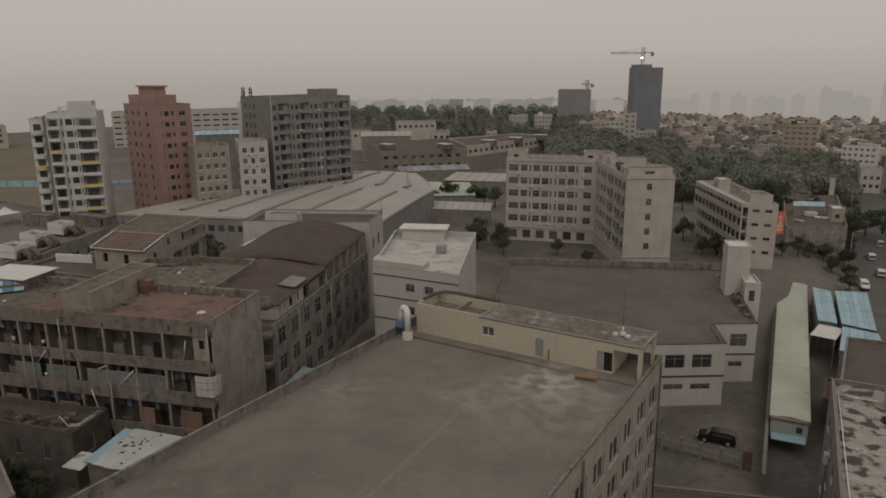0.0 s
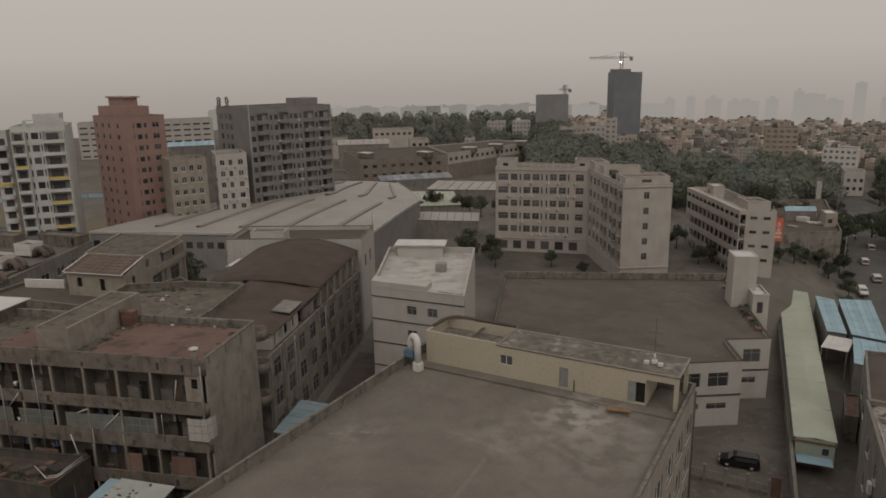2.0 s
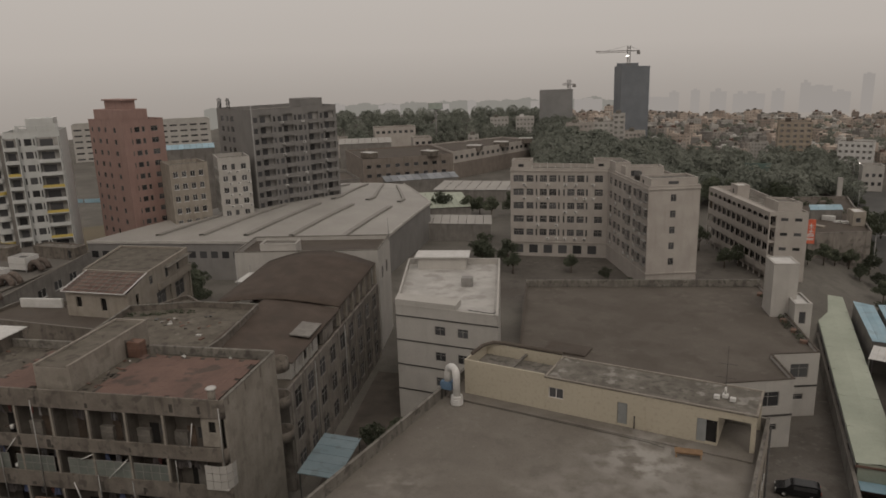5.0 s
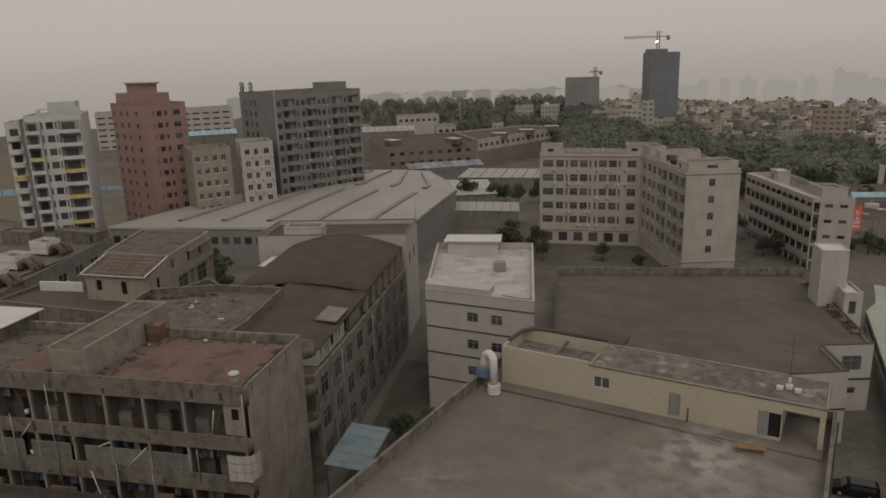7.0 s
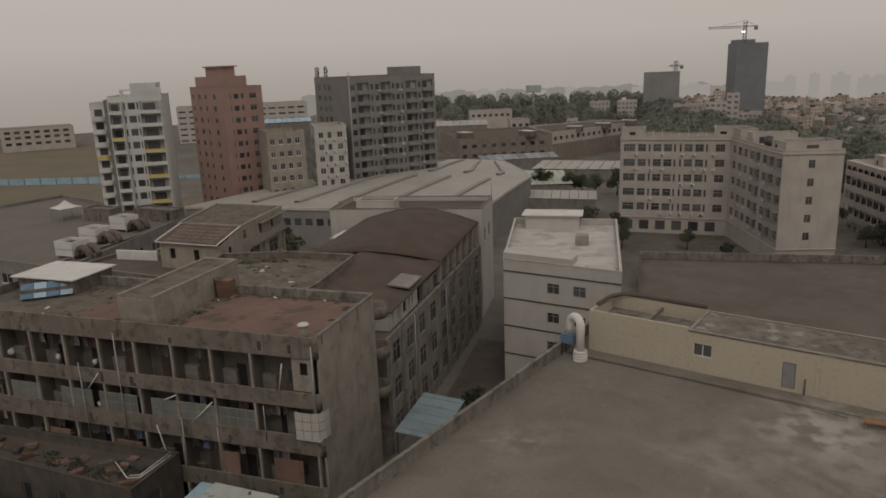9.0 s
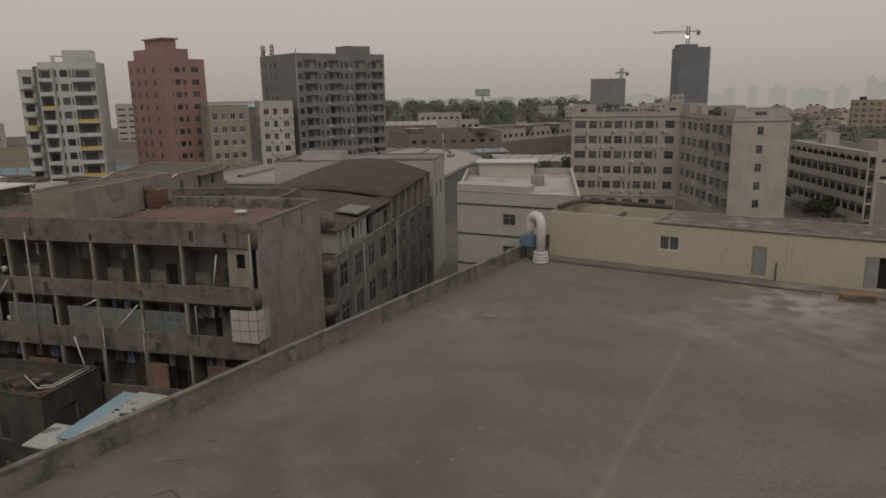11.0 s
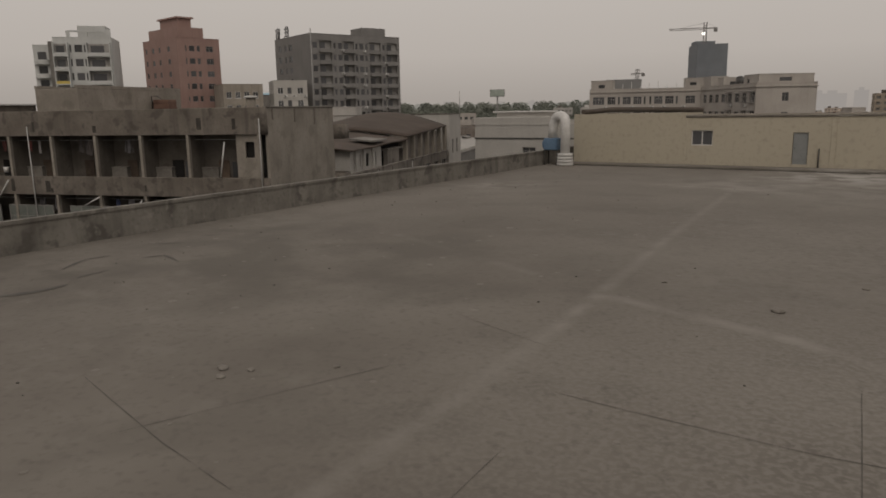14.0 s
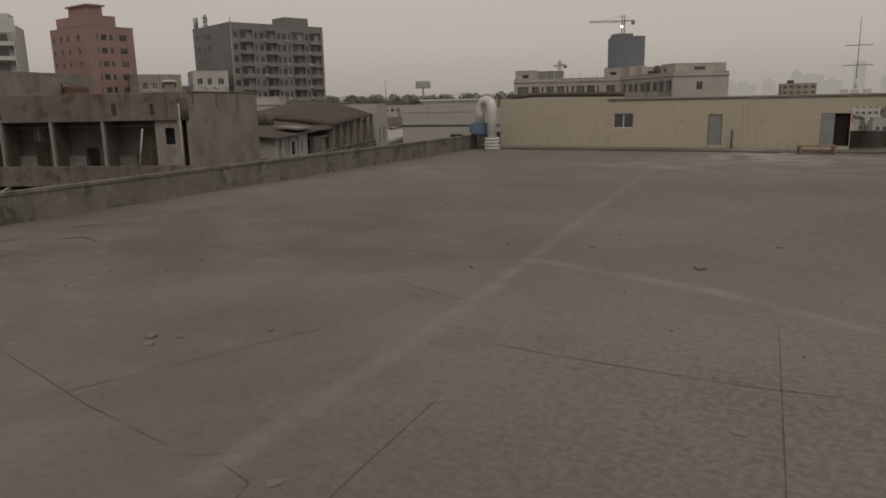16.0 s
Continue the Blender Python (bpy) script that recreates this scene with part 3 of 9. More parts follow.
def facade(bm, p0, p1, z0, z1, holes=(), reveal=0.25, mi=0):
    """A wall's outer face from p0 to p1 (inside to the left) with real openings: holes are (u0, u1, z0, z1), reveals run inwards."""
    p0, p1 = Vector(p0), Vector(p1)
    d = p1 - p0
    length = d.length
    d /= length
    inn = Vector((-d.y, d.x))
    us = sorted({0.0, length, *[h[0] for h in holes], *[h[1] for h in holes]})
    vs = sorted({z0, z1, *[h[2] for h in holes], *[h[3] for h in holes]})

    def pt(u, v, k=0.0):
        q = p0 + d * u + inn * k
        return (q.x, q.y, v)

    grid = {}

    def vert(u, v):
        if (u, v) not in grid:
            grid[u, v] = bm.verts.new(pt(u, v))
        return grid[u, v]

    for a, b in zip(us, us[1:]):
        for c, e in zip(vs, vs[1:]):
            um, vm = (a + b) / 2, (c + e) / 2
            if any(h[0] < um < h[1] and h[2] < vm < h[3] for h in holes):
                continue
            bm.faces.new((vert(a, c), vert(b, c), vert(b, e), vert(a, e))).material_index = mi
    for h in holes:
        o = [(h[0], h[2]), (h[1], h[2]), (h[1], h[3]), (h[0], h[3])]
        for (ua, va), (ub, vb) in zip(o, o[1:] + o[:1]):
            q = [bm.verts.new(pt(ua, va)), bm.verts.new(pt(ua, va, reveal)), bm.verts.new(pt(ub, vb, reveal)), bm.verts.new(pt(ub, vb))]
            bm.faces.new(q).material_index = mi


WIN = {}


def window_mesh(w, h, style):
    """Frame and pane meshes of a window w by h; the outer face of the wall is y = 0 and the room is at +y."""
    key = (round(w, 2), round(h, 2), style)
    if key not in WIN:
        bm = bmesh.new()
        t = 0.07
        for a in ((0, 0, t, h), (w - t, 0, w, h), (t, 0, w - t, t), (t, h - t, w - t, h)):
            box(bm, a[0], 0.1, a[1], a[2], 0.18, a[3])
        if style != "plain":
            box(bm, w / 2 - 0.035, 0.1, t, w / 2 + 0.035, 0.17, h - t)
        if style == "bars":
            for k in (1, 3):
                box(bm, w * k / 4 - 0.025, 0.1, t, w * k / 4 + 0.025, 0.16, h * 0.64)
            box(bm, t, 0.095, h * 0.64, w - t, 0.185, h * 0.64 + 0.07)
        if style == "four":
            box(bm, t, 0.1, h * 0.66, w / 2 - 0.035, 0.165, h * 0.66 + 0.06)
            box(bm, w / 2 + 0.035, 0.1, h * 0.66, w - t, 0.165, h * 0.66 + 0.06)
        fr = mesh_of("window_frame", bm, M["frame_w"] if style == "two" else M["frame_g"] if style == "bars" else M["frame_d"])
        pane = mesh_of("pane", one_box(t, 0.135, t, w - t, 0.15, h - t), M["pane"])
        sill = mesh_of("sill", one_box(-0.08, -0.09, -0.1, w + 0.08, 0.1, 0.0), M["frame_w"])
        WIN[key] = fr, pane, sill
    return WIN[key]


def add_window(root, p0, p1, u, z, w, h, style="two", sill=True):
    p0, p1 = Vector(p0), Vector(p1)
    d = (p1 - p0).normalized()
    q = p0 + d * u
    m = root.matrix_world.inverted() @ pose(q.x, q.y, z, 0, 0, math.degrees(math.atan2(d.y, d.x)))
    fr, pane, sl = window_mesh(w, h, style)
    win = put("window", fr, root, m)
    put("pane", pane, win)
    if sill:
        put("sill", sl, win)
    return win


AC = {}


def add_ac(root, p0, p1, u, z):
    """A small split air conditioner on brackets on a wall."""
    if not AC:
        bm = bmesh.new()
        box(bm, 0, -0.42, 0, 0.8, -0.12, 0.55, bev=0.03)
        AC["b"] = mesh_of("air_conditioner", bm, M["plastic"])
        bm = bmesh.new()
        cyl(bm, (0.3, -0.425, 0.28), (0.3, -0.435, 0.28), 0.2, seg=12)
        AC["f"] = mesh_of("fan_grille", bm, M["darkmetal"])
        bm = bmesh.new()
        box(bm, 0.05, -0.45, -0.05, 0.1, 0, 0)
        AC["k"] = mesh_of("bracket", bm, M["metal"])
    p0, p1 = Vector(p0), Vector(p1)
    d = (p1 - p0).normalized()
    q = p0 + d * u
    m = root.matrix_world.inverted() @ pose(q.x, q.y, z, 0, 0, math.degrees(math.atan2(d.y, d.x)))
    a = put("air_conditioner", AC["b"], root, m)
    put("fan_grille", AC["f"], a)
    put("bracket", AC["k"], a)
    put("bracket", AC["k"], a, Matrix.Translation((0.65, 0, 0)))


REC = {}


def add_recess(root, p0, p1, u, z, w, h):
    """The back of an open balcony: a plastered wall with a glazed door."""
    key = (round(w, 2), round(h, 2))
    if key not in REC:
        REC[key] = mesh_of("balcony_back", one_box(-0.3, 0.58, -0.9, w + 0.3, 0.66, h + 0.1), M["recess"]), mesh_of("balcony_door", one_box(w * 0.12, 0.54, -0.8, w * 0.55, 0.579, h * 0.8), M["pane"])
    p0, p1 = Vector(p0), Vector(p1)
    d = (p1 - p0).normalized()
    q = p0 + d * u
    b = put("balcony_back", REC[key][0], root, root.matrix_world.inverted() @ pose(q.x, q.y, z, 0, 0, math.degrees(math.atan2(d.y, d.x))))
    put("balcony_door", REC[key][1], b)


def poly_roof(bm, pts, z, mi=0):
    bm.faces.new([bm.verts.new((p[0], p[1], z)) for p in pts]).material_index = mi


def coping(bm, pts, z, t=0.25, h=0.12, out=0.05, close=True):
    """A cap that runs along the top of walls."""
    n = len(pts)
    for i in range(n if close else n - 1):
        a, b = Vector(pts[i]), Vector(pts[(i + 1) % n])
        d = b - a
        m = Matrix.Translation((a.x, a.y, z)) @ Matrix.Rotation(math.atan2(d.y, d.x), 4, "Z")
        box(bm, -out, -out, 0, d.length - t * 0.5, t, h, m)


def to_local(bm, root):
    bmesh.ops.transform(bm, matrix=root.matrix_world.inverted(), verts=bm.verts)
    return bm


def wpart(name, bm, mats, root, label=""):
    """A part given in world coordinates."""
    return part(name, to_local(bm, root), mats, root, label)


def block(name, pts, z0, z1, label, category, wall, roofm, edges=None, parapet=0.7, group="", cope=None):
    """A flat-roofed building on a counter-clockwise plan. edges: {edge index: list of (u, z, w, h, style)}."""
    cx, cy = sum(p[0] for p in pts) / len(pts), sum(p[1] for p in pts) / len(pts)
    root = thing(name, cx, cy, z0, label, category, group)
    bm = bmesh.new()
    edges = edges or {}
    n = len(pts)
    for i in range(n):
        a, b = pts[i], pts[(i + 1) % n]
        holes = [(u, u + w, z, z + h) for u, z, w, h, s in edges.get(i, ())]
        facade(bm, a, b, z0, z1, holes)
        # inner face of the parapet
        if parapet:
            d = (Vector(b) - Vector(a)).normalized()
            inn = Vector((-d.y, d.x)) * 0.2
            q = [Vector(b) + inn, Vector(a) + inn]
            bm.faces.new([bm.verts.new((q[0].x, q[0].y, z1 - parapet)), bm.verts.new((q[1].x, q[1].y, z1 - parapet)), bm.verts.new((q[1].x, q[1].y, z1)), bm.verts.new((q[0].x, q[0].y, z1))])
    wpart("wall", bm, wall, root)
    bm = bmesh.new()
    poly_roof(bm, pts, z1 - parapet)
    wpart("roof", bm, roofm, root)
    bm = bmesh.new()
    coping(bm, pts, z1)
    wpart("coping", bm, cope or wall, root)
    # near-black sheets behind the openings, their colour standing in for unlit rooms
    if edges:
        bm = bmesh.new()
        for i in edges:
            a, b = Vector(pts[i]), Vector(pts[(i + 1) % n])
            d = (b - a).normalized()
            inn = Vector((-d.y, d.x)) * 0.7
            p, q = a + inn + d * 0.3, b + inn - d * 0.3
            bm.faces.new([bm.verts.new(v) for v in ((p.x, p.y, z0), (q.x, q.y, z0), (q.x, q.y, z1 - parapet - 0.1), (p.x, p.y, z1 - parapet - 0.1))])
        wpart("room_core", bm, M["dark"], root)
    for i, ws in edges.items():
        for u, z, w, h, s in ws:
            if s == "open":
                add_recess(root, pts[i], pts[(i + 1) % n], u, z, w, h)
            else:
                add_window(root, pts[i], pts[(i + 1) % n], u, z, w, h, s, sill=s == "two")
    return root


def leaves_bm(bm, centre, radius, count, size, rng, squash=0.8):
    for _ in range(count):
        d = Vector((rng.gauss(0, 1), rng.gauss(0, 1), rng.gauss(0, 1)))
        d.normalize()
        c = Vector(centre) + Vector((d.x, d.y, d.z * squash)) * radius * (0.55 + 0.5 * rng.random())
        s = size * (0.6 + 0.8 * rng.random())
        e = Euler((rng.random() * 6, rng.random() * 6, rng.random() * 6)).to_matrix()
        q = [e @ Vector(v) * s + c for v in ((-0.5, -0.3, 0), (0.5, -0.25, 0.1), (0.45, 0.3, -0.05), (-0.4, 0.35, 0.12))]
        bm.faces.new([bm.verts.new(v) for v in q])


TREES = []


def tree_meshes(seed, h, r):
    rng = random.Random(seed)
    bm = bmesh.new()
    cyl(bm, (0, 0, 0), (0.1, 0, h * 0.45), 0.05 * h ** 0.8, 0.03 * h ** 0.8, 7)
    limbs = []
    for k in range(5):
        a = k * 1.26 + rng.random()
        e = (math.cos(a) * r * 0.55, math.sin(a) * r * 0.55, h * (0.4 + 0.4 * rng.random()))
        cyl(bm, (0.1, 0, h * 0.38), e, 0.02 * h ** 0.8, 0.008 * h, 5)
        limbs.append(e)
    trunk = mesh_of("trunk", bm, M["bark"])
    bm = bmesh.new()
    for e in limbs + [(0.2, 0.1, h * 0.85)]:
        for _ in range(3):
            c = Vector(e) + Vector((rng.uniform(-1, 1), rng.uniform(-1, 1), rng.uniform(-0.5, 0.8))) * r * 0.3
            leaves_bm(bm, c, r * 0.42, 60, r * 0.15, rng)
    return trunk, mesh_of("crown", bm, M["leaf"])


def tree(x, y, z, s, k, label="dusty green broadleaf tree beside the buildings", group="street trees"):
    if not TREES:
        TREES.extend(tree_meshes(10 + i, 6.0, 2.6) for i in range(4))
    root = thing("tree", x, y, z, label, "tree", group, ang=k * 77)
    for nm, me in zip(("trunk", "crown"), TREES[k % 4]):
        put(nm, me, root, Matrix.Diagonal((s, s, s, 1)))
    return root


# ---------------------------------------------------------------- setting: ground, roads, distance
def flat(name, pts, z, mat, label, category, kind="structure"):
    bm = bmesh.new()
    bm.faces.new([bm.verts.new((p[0], p[1], z)) for p in pts])
    return tagged(put(name, mesh_of(name, bm, mat)), label, category, "", kind)


bm = bmesh.new()
gxs = [-3000, -700, -200, -60] + [-20 + 4 * i for i in range(28)] + [140, 600, 3000]
gys = [-3000, -600, -120] + [-40 + 5 * i for i in range(64)] + [320, 700, 3000]
gv = [[bm.verts.new((x, y, ground_at(x, y))) for y in gys] for x in gxs]
for a, b in zip(gv, gv[1:]):
    for k in range(len(gys) - 1):
        f = bm.faces.new((a[k], b[k], b[k + 1], a[k + 1]))
        f.smooth = True
tagged(put("ground", mesh_of("ground", bm, M["ground"])), "dusty grey-brown ground between the buildings", "ground", "", "structure")
flat("yard_pavement", [(21.5, -60), (47, -60), (44, 62), (21.5, 62)], GY + 0.03, M["yard"], "worn concrete yard around the workshop", "pavement")
flat("courtyard_pavement", [(-45, 60), (20, 82), (22, 104), (4, 140), (-48, 96)], G + 0.024, M["yard"], "pale concrete courtyard before the dormitory", "pavement")
flat("field_ground", [(-420, -60), (-160, 0), (-150, 70), (-260, 200), (-460, 160)], G + 0.03, M["field"], "dry brown grass field", "field")
bm = bmesh.new()
prev = None
left_edge = [(48, -82), (46.5, 60), (45.8, 108), (35.4, 208), (26, 262), (8, 330)]
right_edge = [(66, -82), (64.5, 60), (62.0, 112), (51.0, 210), (40, 266), (22, 334)]
for (a, b), (c, d) in zip(zip(left_edge, left_edge[1:]), zip(right_edge, right_edge[1:])):
    for k in range(30):
        p, q = Vector(a).lerp(Vector(b), k / 30), Vector(c).lerp(Vector(d), k / 30)
        z = max(ground_at(*p), ground_at(*q)) + 0.3
        cur = bm.verts.new((p.x, p.y, z)), bm.verts.new((q.x, q.y, z))
        if prev:
            bm.faces.new((prev[0], prev[1], cur[1], cur[0]))
        prev = cur
tagged(put("road", mesh_of("road", bm, M["asphalt"])), "grey asphalt road with light traffic", "road", "", "structure")

# added glowing ring that closes the distance, haze and low sky put into its colour
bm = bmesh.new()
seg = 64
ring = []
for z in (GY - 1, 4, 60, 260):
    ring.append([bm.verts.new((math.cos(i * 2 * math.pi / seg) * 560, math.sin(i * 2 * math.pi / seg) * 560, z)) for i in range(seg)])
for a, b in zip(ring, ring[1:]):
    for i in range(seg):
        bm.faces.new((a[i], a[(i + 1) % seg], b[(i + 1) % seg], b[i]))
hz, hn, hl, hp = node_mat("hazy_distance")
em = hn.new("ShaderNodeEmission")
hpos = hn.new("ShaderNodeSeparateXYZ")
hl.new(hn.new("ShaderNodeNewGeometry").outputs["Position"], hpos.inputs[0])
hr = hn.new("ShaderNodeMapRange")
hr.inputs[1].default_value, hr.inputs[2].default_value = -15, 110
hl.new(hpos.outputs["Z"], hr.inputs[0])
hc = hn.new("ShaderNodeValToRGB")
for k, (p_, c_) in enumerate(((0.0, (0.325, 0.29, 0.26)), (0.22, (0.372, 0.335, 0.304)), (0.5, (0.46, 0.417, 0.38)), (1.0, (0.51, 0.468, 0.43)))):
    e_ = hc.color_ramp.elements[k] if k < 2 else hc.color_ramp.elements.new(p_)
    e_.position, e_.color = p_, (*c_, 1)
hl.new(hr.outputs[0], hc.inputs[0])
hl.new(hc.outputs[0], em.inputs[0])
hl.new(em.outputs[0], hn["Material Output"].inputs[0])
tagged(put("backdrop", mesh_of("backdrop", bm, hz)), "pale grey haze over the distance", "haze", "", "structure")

# ---------------------------------------------------------------- the main roof
RZ = -0.45
roof_pts = [(-3.2, -110), (27.2, -110), (27.2, 5.4), (-3.2, 5.4)]
east = [(2.0 + 4.2 * i, z, 2.4, 1.7, "two") for i in range(27) for z in (-4.2, -8.2, -12.2, -16.2, -20.2)]
east = [(u, z, 2.7, 2.3, s_) for u, z, w, h, s_ in east if z > -17]
main = block("factory_building", roof_pts, GY, RZ + 1.0, "grey concrete factory building with a wide flat roof", "building", M["parapet"], M["roof"], {1: east}, parapet=1.0, cope=M["parapet"])

bm = bmesh.new()
facade(bm, (27.23, -110), (27.23, 5.4), GY, RZ + 0.78, [(u, u + w, z, z + h) for u, z, w, h, s_ in east], 0.03)
wpart("east_render", bm, M["beige"], main, "beige rendered flank")
for y_ in (-18.5, 4.6):
    tube("rain_pipe", [tuple(main.matrix_world.inverted() @ Vector((27.4, y_, z_))) for z_ in (GY, RZ + 0.6)], 0.09, M["darkmetal"], main)


def ribbon(name, pts, width, mat, label, category, z=RZ + 0.006, jitter=0.0, seed=1, parent=None):
    """A thin uneven strip lying on the roof."""
    rng = random.Random(seed)
    bm = bmesh.new()
    fine = []
    for a, b in zip(pts, pts[1:]):
        a, b = Vector(a), Vector(b)
        k = max(2, int((b - a).length / max(0.4, width * 1.2)))
        fine += [a.lerp(b, i / k) for i in range(k)]
    fine.append(Vector(pts[-1]))
    prev = None
    for i, p in enumerate(fine):
        d = (fine[min(i + 1, len(fine) - 1)] - fine[max(i - 1, 0)]).normalized()
        nrm = Vector((-d.y, d.x))
        w = width * (1 + jitter * rng.uniform(-1, 1)) * (0.35 if i in (0, len(fine) - 1) else 1)
        o = nrm * width * jitter * 0.5 * rng.uniform(-1, 1)
        cur = [bm.verts.new((*(p + o + nrm * w / 2), z)), bm.verts.new((*(p + o - nrm * w / 2), z))]
        if prev:
            bm.faces.new((prev[0], prev[1], cur[1], cur[0]))
        prev = cur
    return wpart(name, bm, mat, parent)


rm = main
joints = [
    [(9.7, -47.8), (13.1, -48.7), (13.9, -48.85)], [(14.1, -48.9), (14.9, -49.05)], [(15.2, -49.2), (15.7, -48.95)], [(15.8, -49.1), (16.4, -49.3), (16.5, -49.6), (16.45, -50.4)],
    [(17.35, -50.2), (17.35, -49.2), (17.3, -48.6), (17.2, -46.5)], [(17.0, -44.3), (18.2, -44.4), (20.7, -44.5), (22.0, -44.4)], [(21.1, -41.8), (21.4, -47.2), (21.6, -52)],
    [(12.2, -48.9), (14.0, -44.6)], [(13.0, -41.2), (16.2, -42.4)], [(2.5, -41.5), (4.0, -40.5), (4.8, -40.6)], [(3.0, -38.4), (3.8, -37.9)], [(9.0, -33.6), (10.1, -33.0)],
    [(-2.0, -40.0), (1.2, -38.6)],
]
for i, j in enumerate(joints):
    ribbon("roof_joint", j, 0.013, M["crack"], "", "", jitter=0.5, seed=i, parent=rm)
# dark silt and litter that has washed up along the low wall
silt = [[(2.41, -45.68), (2.71, -44.99), (2.68, -44.1)], [(2.12, -43.51), (2.08, -42.98), (2.03, -42.42)], [(0.74, -43.13), (-0.09, -41.94), (0.05, -41.16)], [(1.29, -40.99), (1.55, -40.25), (2.91, -40.69)], [(-0.49, -39.11), (0.33, -38.44)], [(2.6, -39.98), (2.95, -39.5)], [(-0.38, -37.27), (0.09, -36.75)]]
for i, p_ in enumerate(silt):
    ribbon("silt_streak", p_, 0.22 if i == 0 else 0.09, M["crack"], "", "", z=RZ + 0.012, jitter=0.8, seed=110 + i, parent=rm)
# flakes and grit on the roof: one scatter
rng = random.Random(5)
bm = bmesh.new()
for _ in range(420):
    x, y = rng.uniform(-2.6, 26), rng.uniform(-53, -3)
    s = rng.choice((0.03, 0.04, 0.06, 0.1)) * rng.uniform(0.6, 1.5)
    k = rng.randint(5, 7)
    a0 = rng.random() * 6
    vs = [bm.verts.new((x + math.cos(a0 + i * 2 * math.pi / k) * s * rng.uniform(0.6, 1.3), y + math.sin(a0 + i * 2 * math.pi / k) * s * rng.uniform(0.6, 1.3), RZ + 0.008)) for i in range(k)]
    bm.faces.new(vs)
tagged(put("roof_flakes", mesh_of("roof_flakes", bm, M["roof_pale"])), "pale flakes of screed scattered over the roof", "debris", "", "stuff")
bm = bmesh.new()
for _ in range(120):
    x, y = rng.choice((rng.uniform(-2.8, 8), rng.uniform(-2.6, 26))), rng.uniform(-52, -8)
    s = rng.uniform(0.01, 0.03)
    box(bm, x - s, y - s * 0.6, RZ, x + s, y + s * 0.6, RZ + s * 0.8)
tagged(put("roof_grit", mesh_of("roof_grit", bm, M["crack"])), "dark crumbs of mortar and grit on the roof", "debris", "", "stuff")
for i, (x, y, s) in enumerate(((19.3, -37.7, 0.13), (11.5, -46.3, 0.1), (11.8, -46.6, 0.09), (12.0, -46.1, 0.07), (13.2, -45.2, 0.06), (16.4, -36.2, 0.06), (20.8, -34.6, 0.07))):
    bm = bmesh.new()
    bmesh.ops.create_icosphere(bm, subdivisions=2, radius=s, matrix=Matrix.Translation((x, y, RZ + s * 0.25)) @ Matrix.Diagonal((1.2, 1, 0.45, 1)))
    for v in bm.verts:
        v.co += Vector((noise.noise(v.co * 9), noise.noise(v.co * 9 + Vector((5, 0, 0))), 0)) * s * 0.4
    tagged(put("mortar_lump", mesh_of("mortar_lump", bm, M["roof_pale"])), "pale lump of dried mortar lying on the roof", "rubble", "lumps on the roof")

# ---------------------------------------------------------------- cream penthouse along the end of the roof
H1 = 3.1
HL, XL = 3.42, -1.3     # top and end of the roofless bay
ph = thing("penthouse", 12, 2.5, RZ, "cream painted rooftop room with a flat mottled roof", "rooftop room")
bm = bmesh.new()
facade(bm, (XL, 0), (23.45, 0), RZ, H1, [(7.85 - XL, 9.35 - XL, 1.1, 2.2), (14.6 - XL, 15.55 - XL, -0.1, 2.05), (21.7 - XL, 23.4 - XL, -0.1, 2.05)], 0.2)
facade(bm, (23.45, 0), (23.45, 5.2), RZ, H1)
facade(bm, (23.45, 5.2), (XL, 5.2), RZ, H1)
facade(bm, (XL, 5.2), (XL, 0), RZ, H1)
wpart("wall", bm, M["yellow"], ph)
for a_, b_ in (((7.4, 0.2), (XL + 0.2, 0.2)), ((XL + 0.2, 0.2), (XL + 0.2, 5.0)), ((XL + 0.2, 5.0), (7.4, 5.0))):
    bm = bmesh.new()
    facade(bm, a_, b_, 2.2, H1)
    wpart("bay_lining", bm, M["yellow"], ph)
# parapet of the roofless end
for a_ in ((XL, 0.0, 7.38, 0.2), (XL, 0.2, XL + 0.2, 5.0), (XL, 5.0, 7.38, 5.2)):
    wpart("bay_parapet", one_box(a_[0], a_[1], H1, a_[2], a_[3], HL), M["yellow"], ph)
bm = bmesh.new()
box(bm, XL + 0.2, 0.2, 2.0, 7.4, 5.0, 2.2)
wpart("lower_deck", bm, M["parapet"], ph, "grey deck of the roofless bay")
bm = bmesh.new()
box(bm, 7.4, -0.06, H1, 26.6, 5.35, H1 + 0.1, bev=0.02)
wpart("roof_slab", bm, M["mottled"], ph, "lichen-stained concrete roof slab")
bm = bmesh.new()
for a in ((7.4, -0.06, 26.6, 0.1), (7.4, 5.15, 26.6, 5.35), (7.4, 0.1, 7.6, 5.15), (26.4, 0.1, 26.6, 5.15)):
    box(bm, a[0], a[1], H1 + 0.1, a[2], a[3], H1 + 0.2, bev=0.02)
wpart("roof_kerb", bm, M["old_pale"], ph)
bm = bmesh.new()
box(bm, 3.4, 0.2, 2.75, 3.65, 5.0, 3.0, bev=0.02)
wpart("cross_beam", bm, M["parapet"], ph)
for y_ in (0, 4.8):
    wpart("porch_post", one_box(26.1, y_, RZ, 26.5, y_ + 0.4, H1), M["yellow"], ph)
bm = bmesh.new()
box(bm, 23.45, 0.0, 2.45, 26.1, 0.3, H1)
wpart("porch_beam", bm, M["yellow"], ph)
bm = bmesh.new()
box(bm, 7.3, -0.04, RZ, 7.55, 0.02, H1 - 0.01, bev=0.01)
wpart("pilaster", bm, M["yellow"], ph)
bm = bmesh.new()
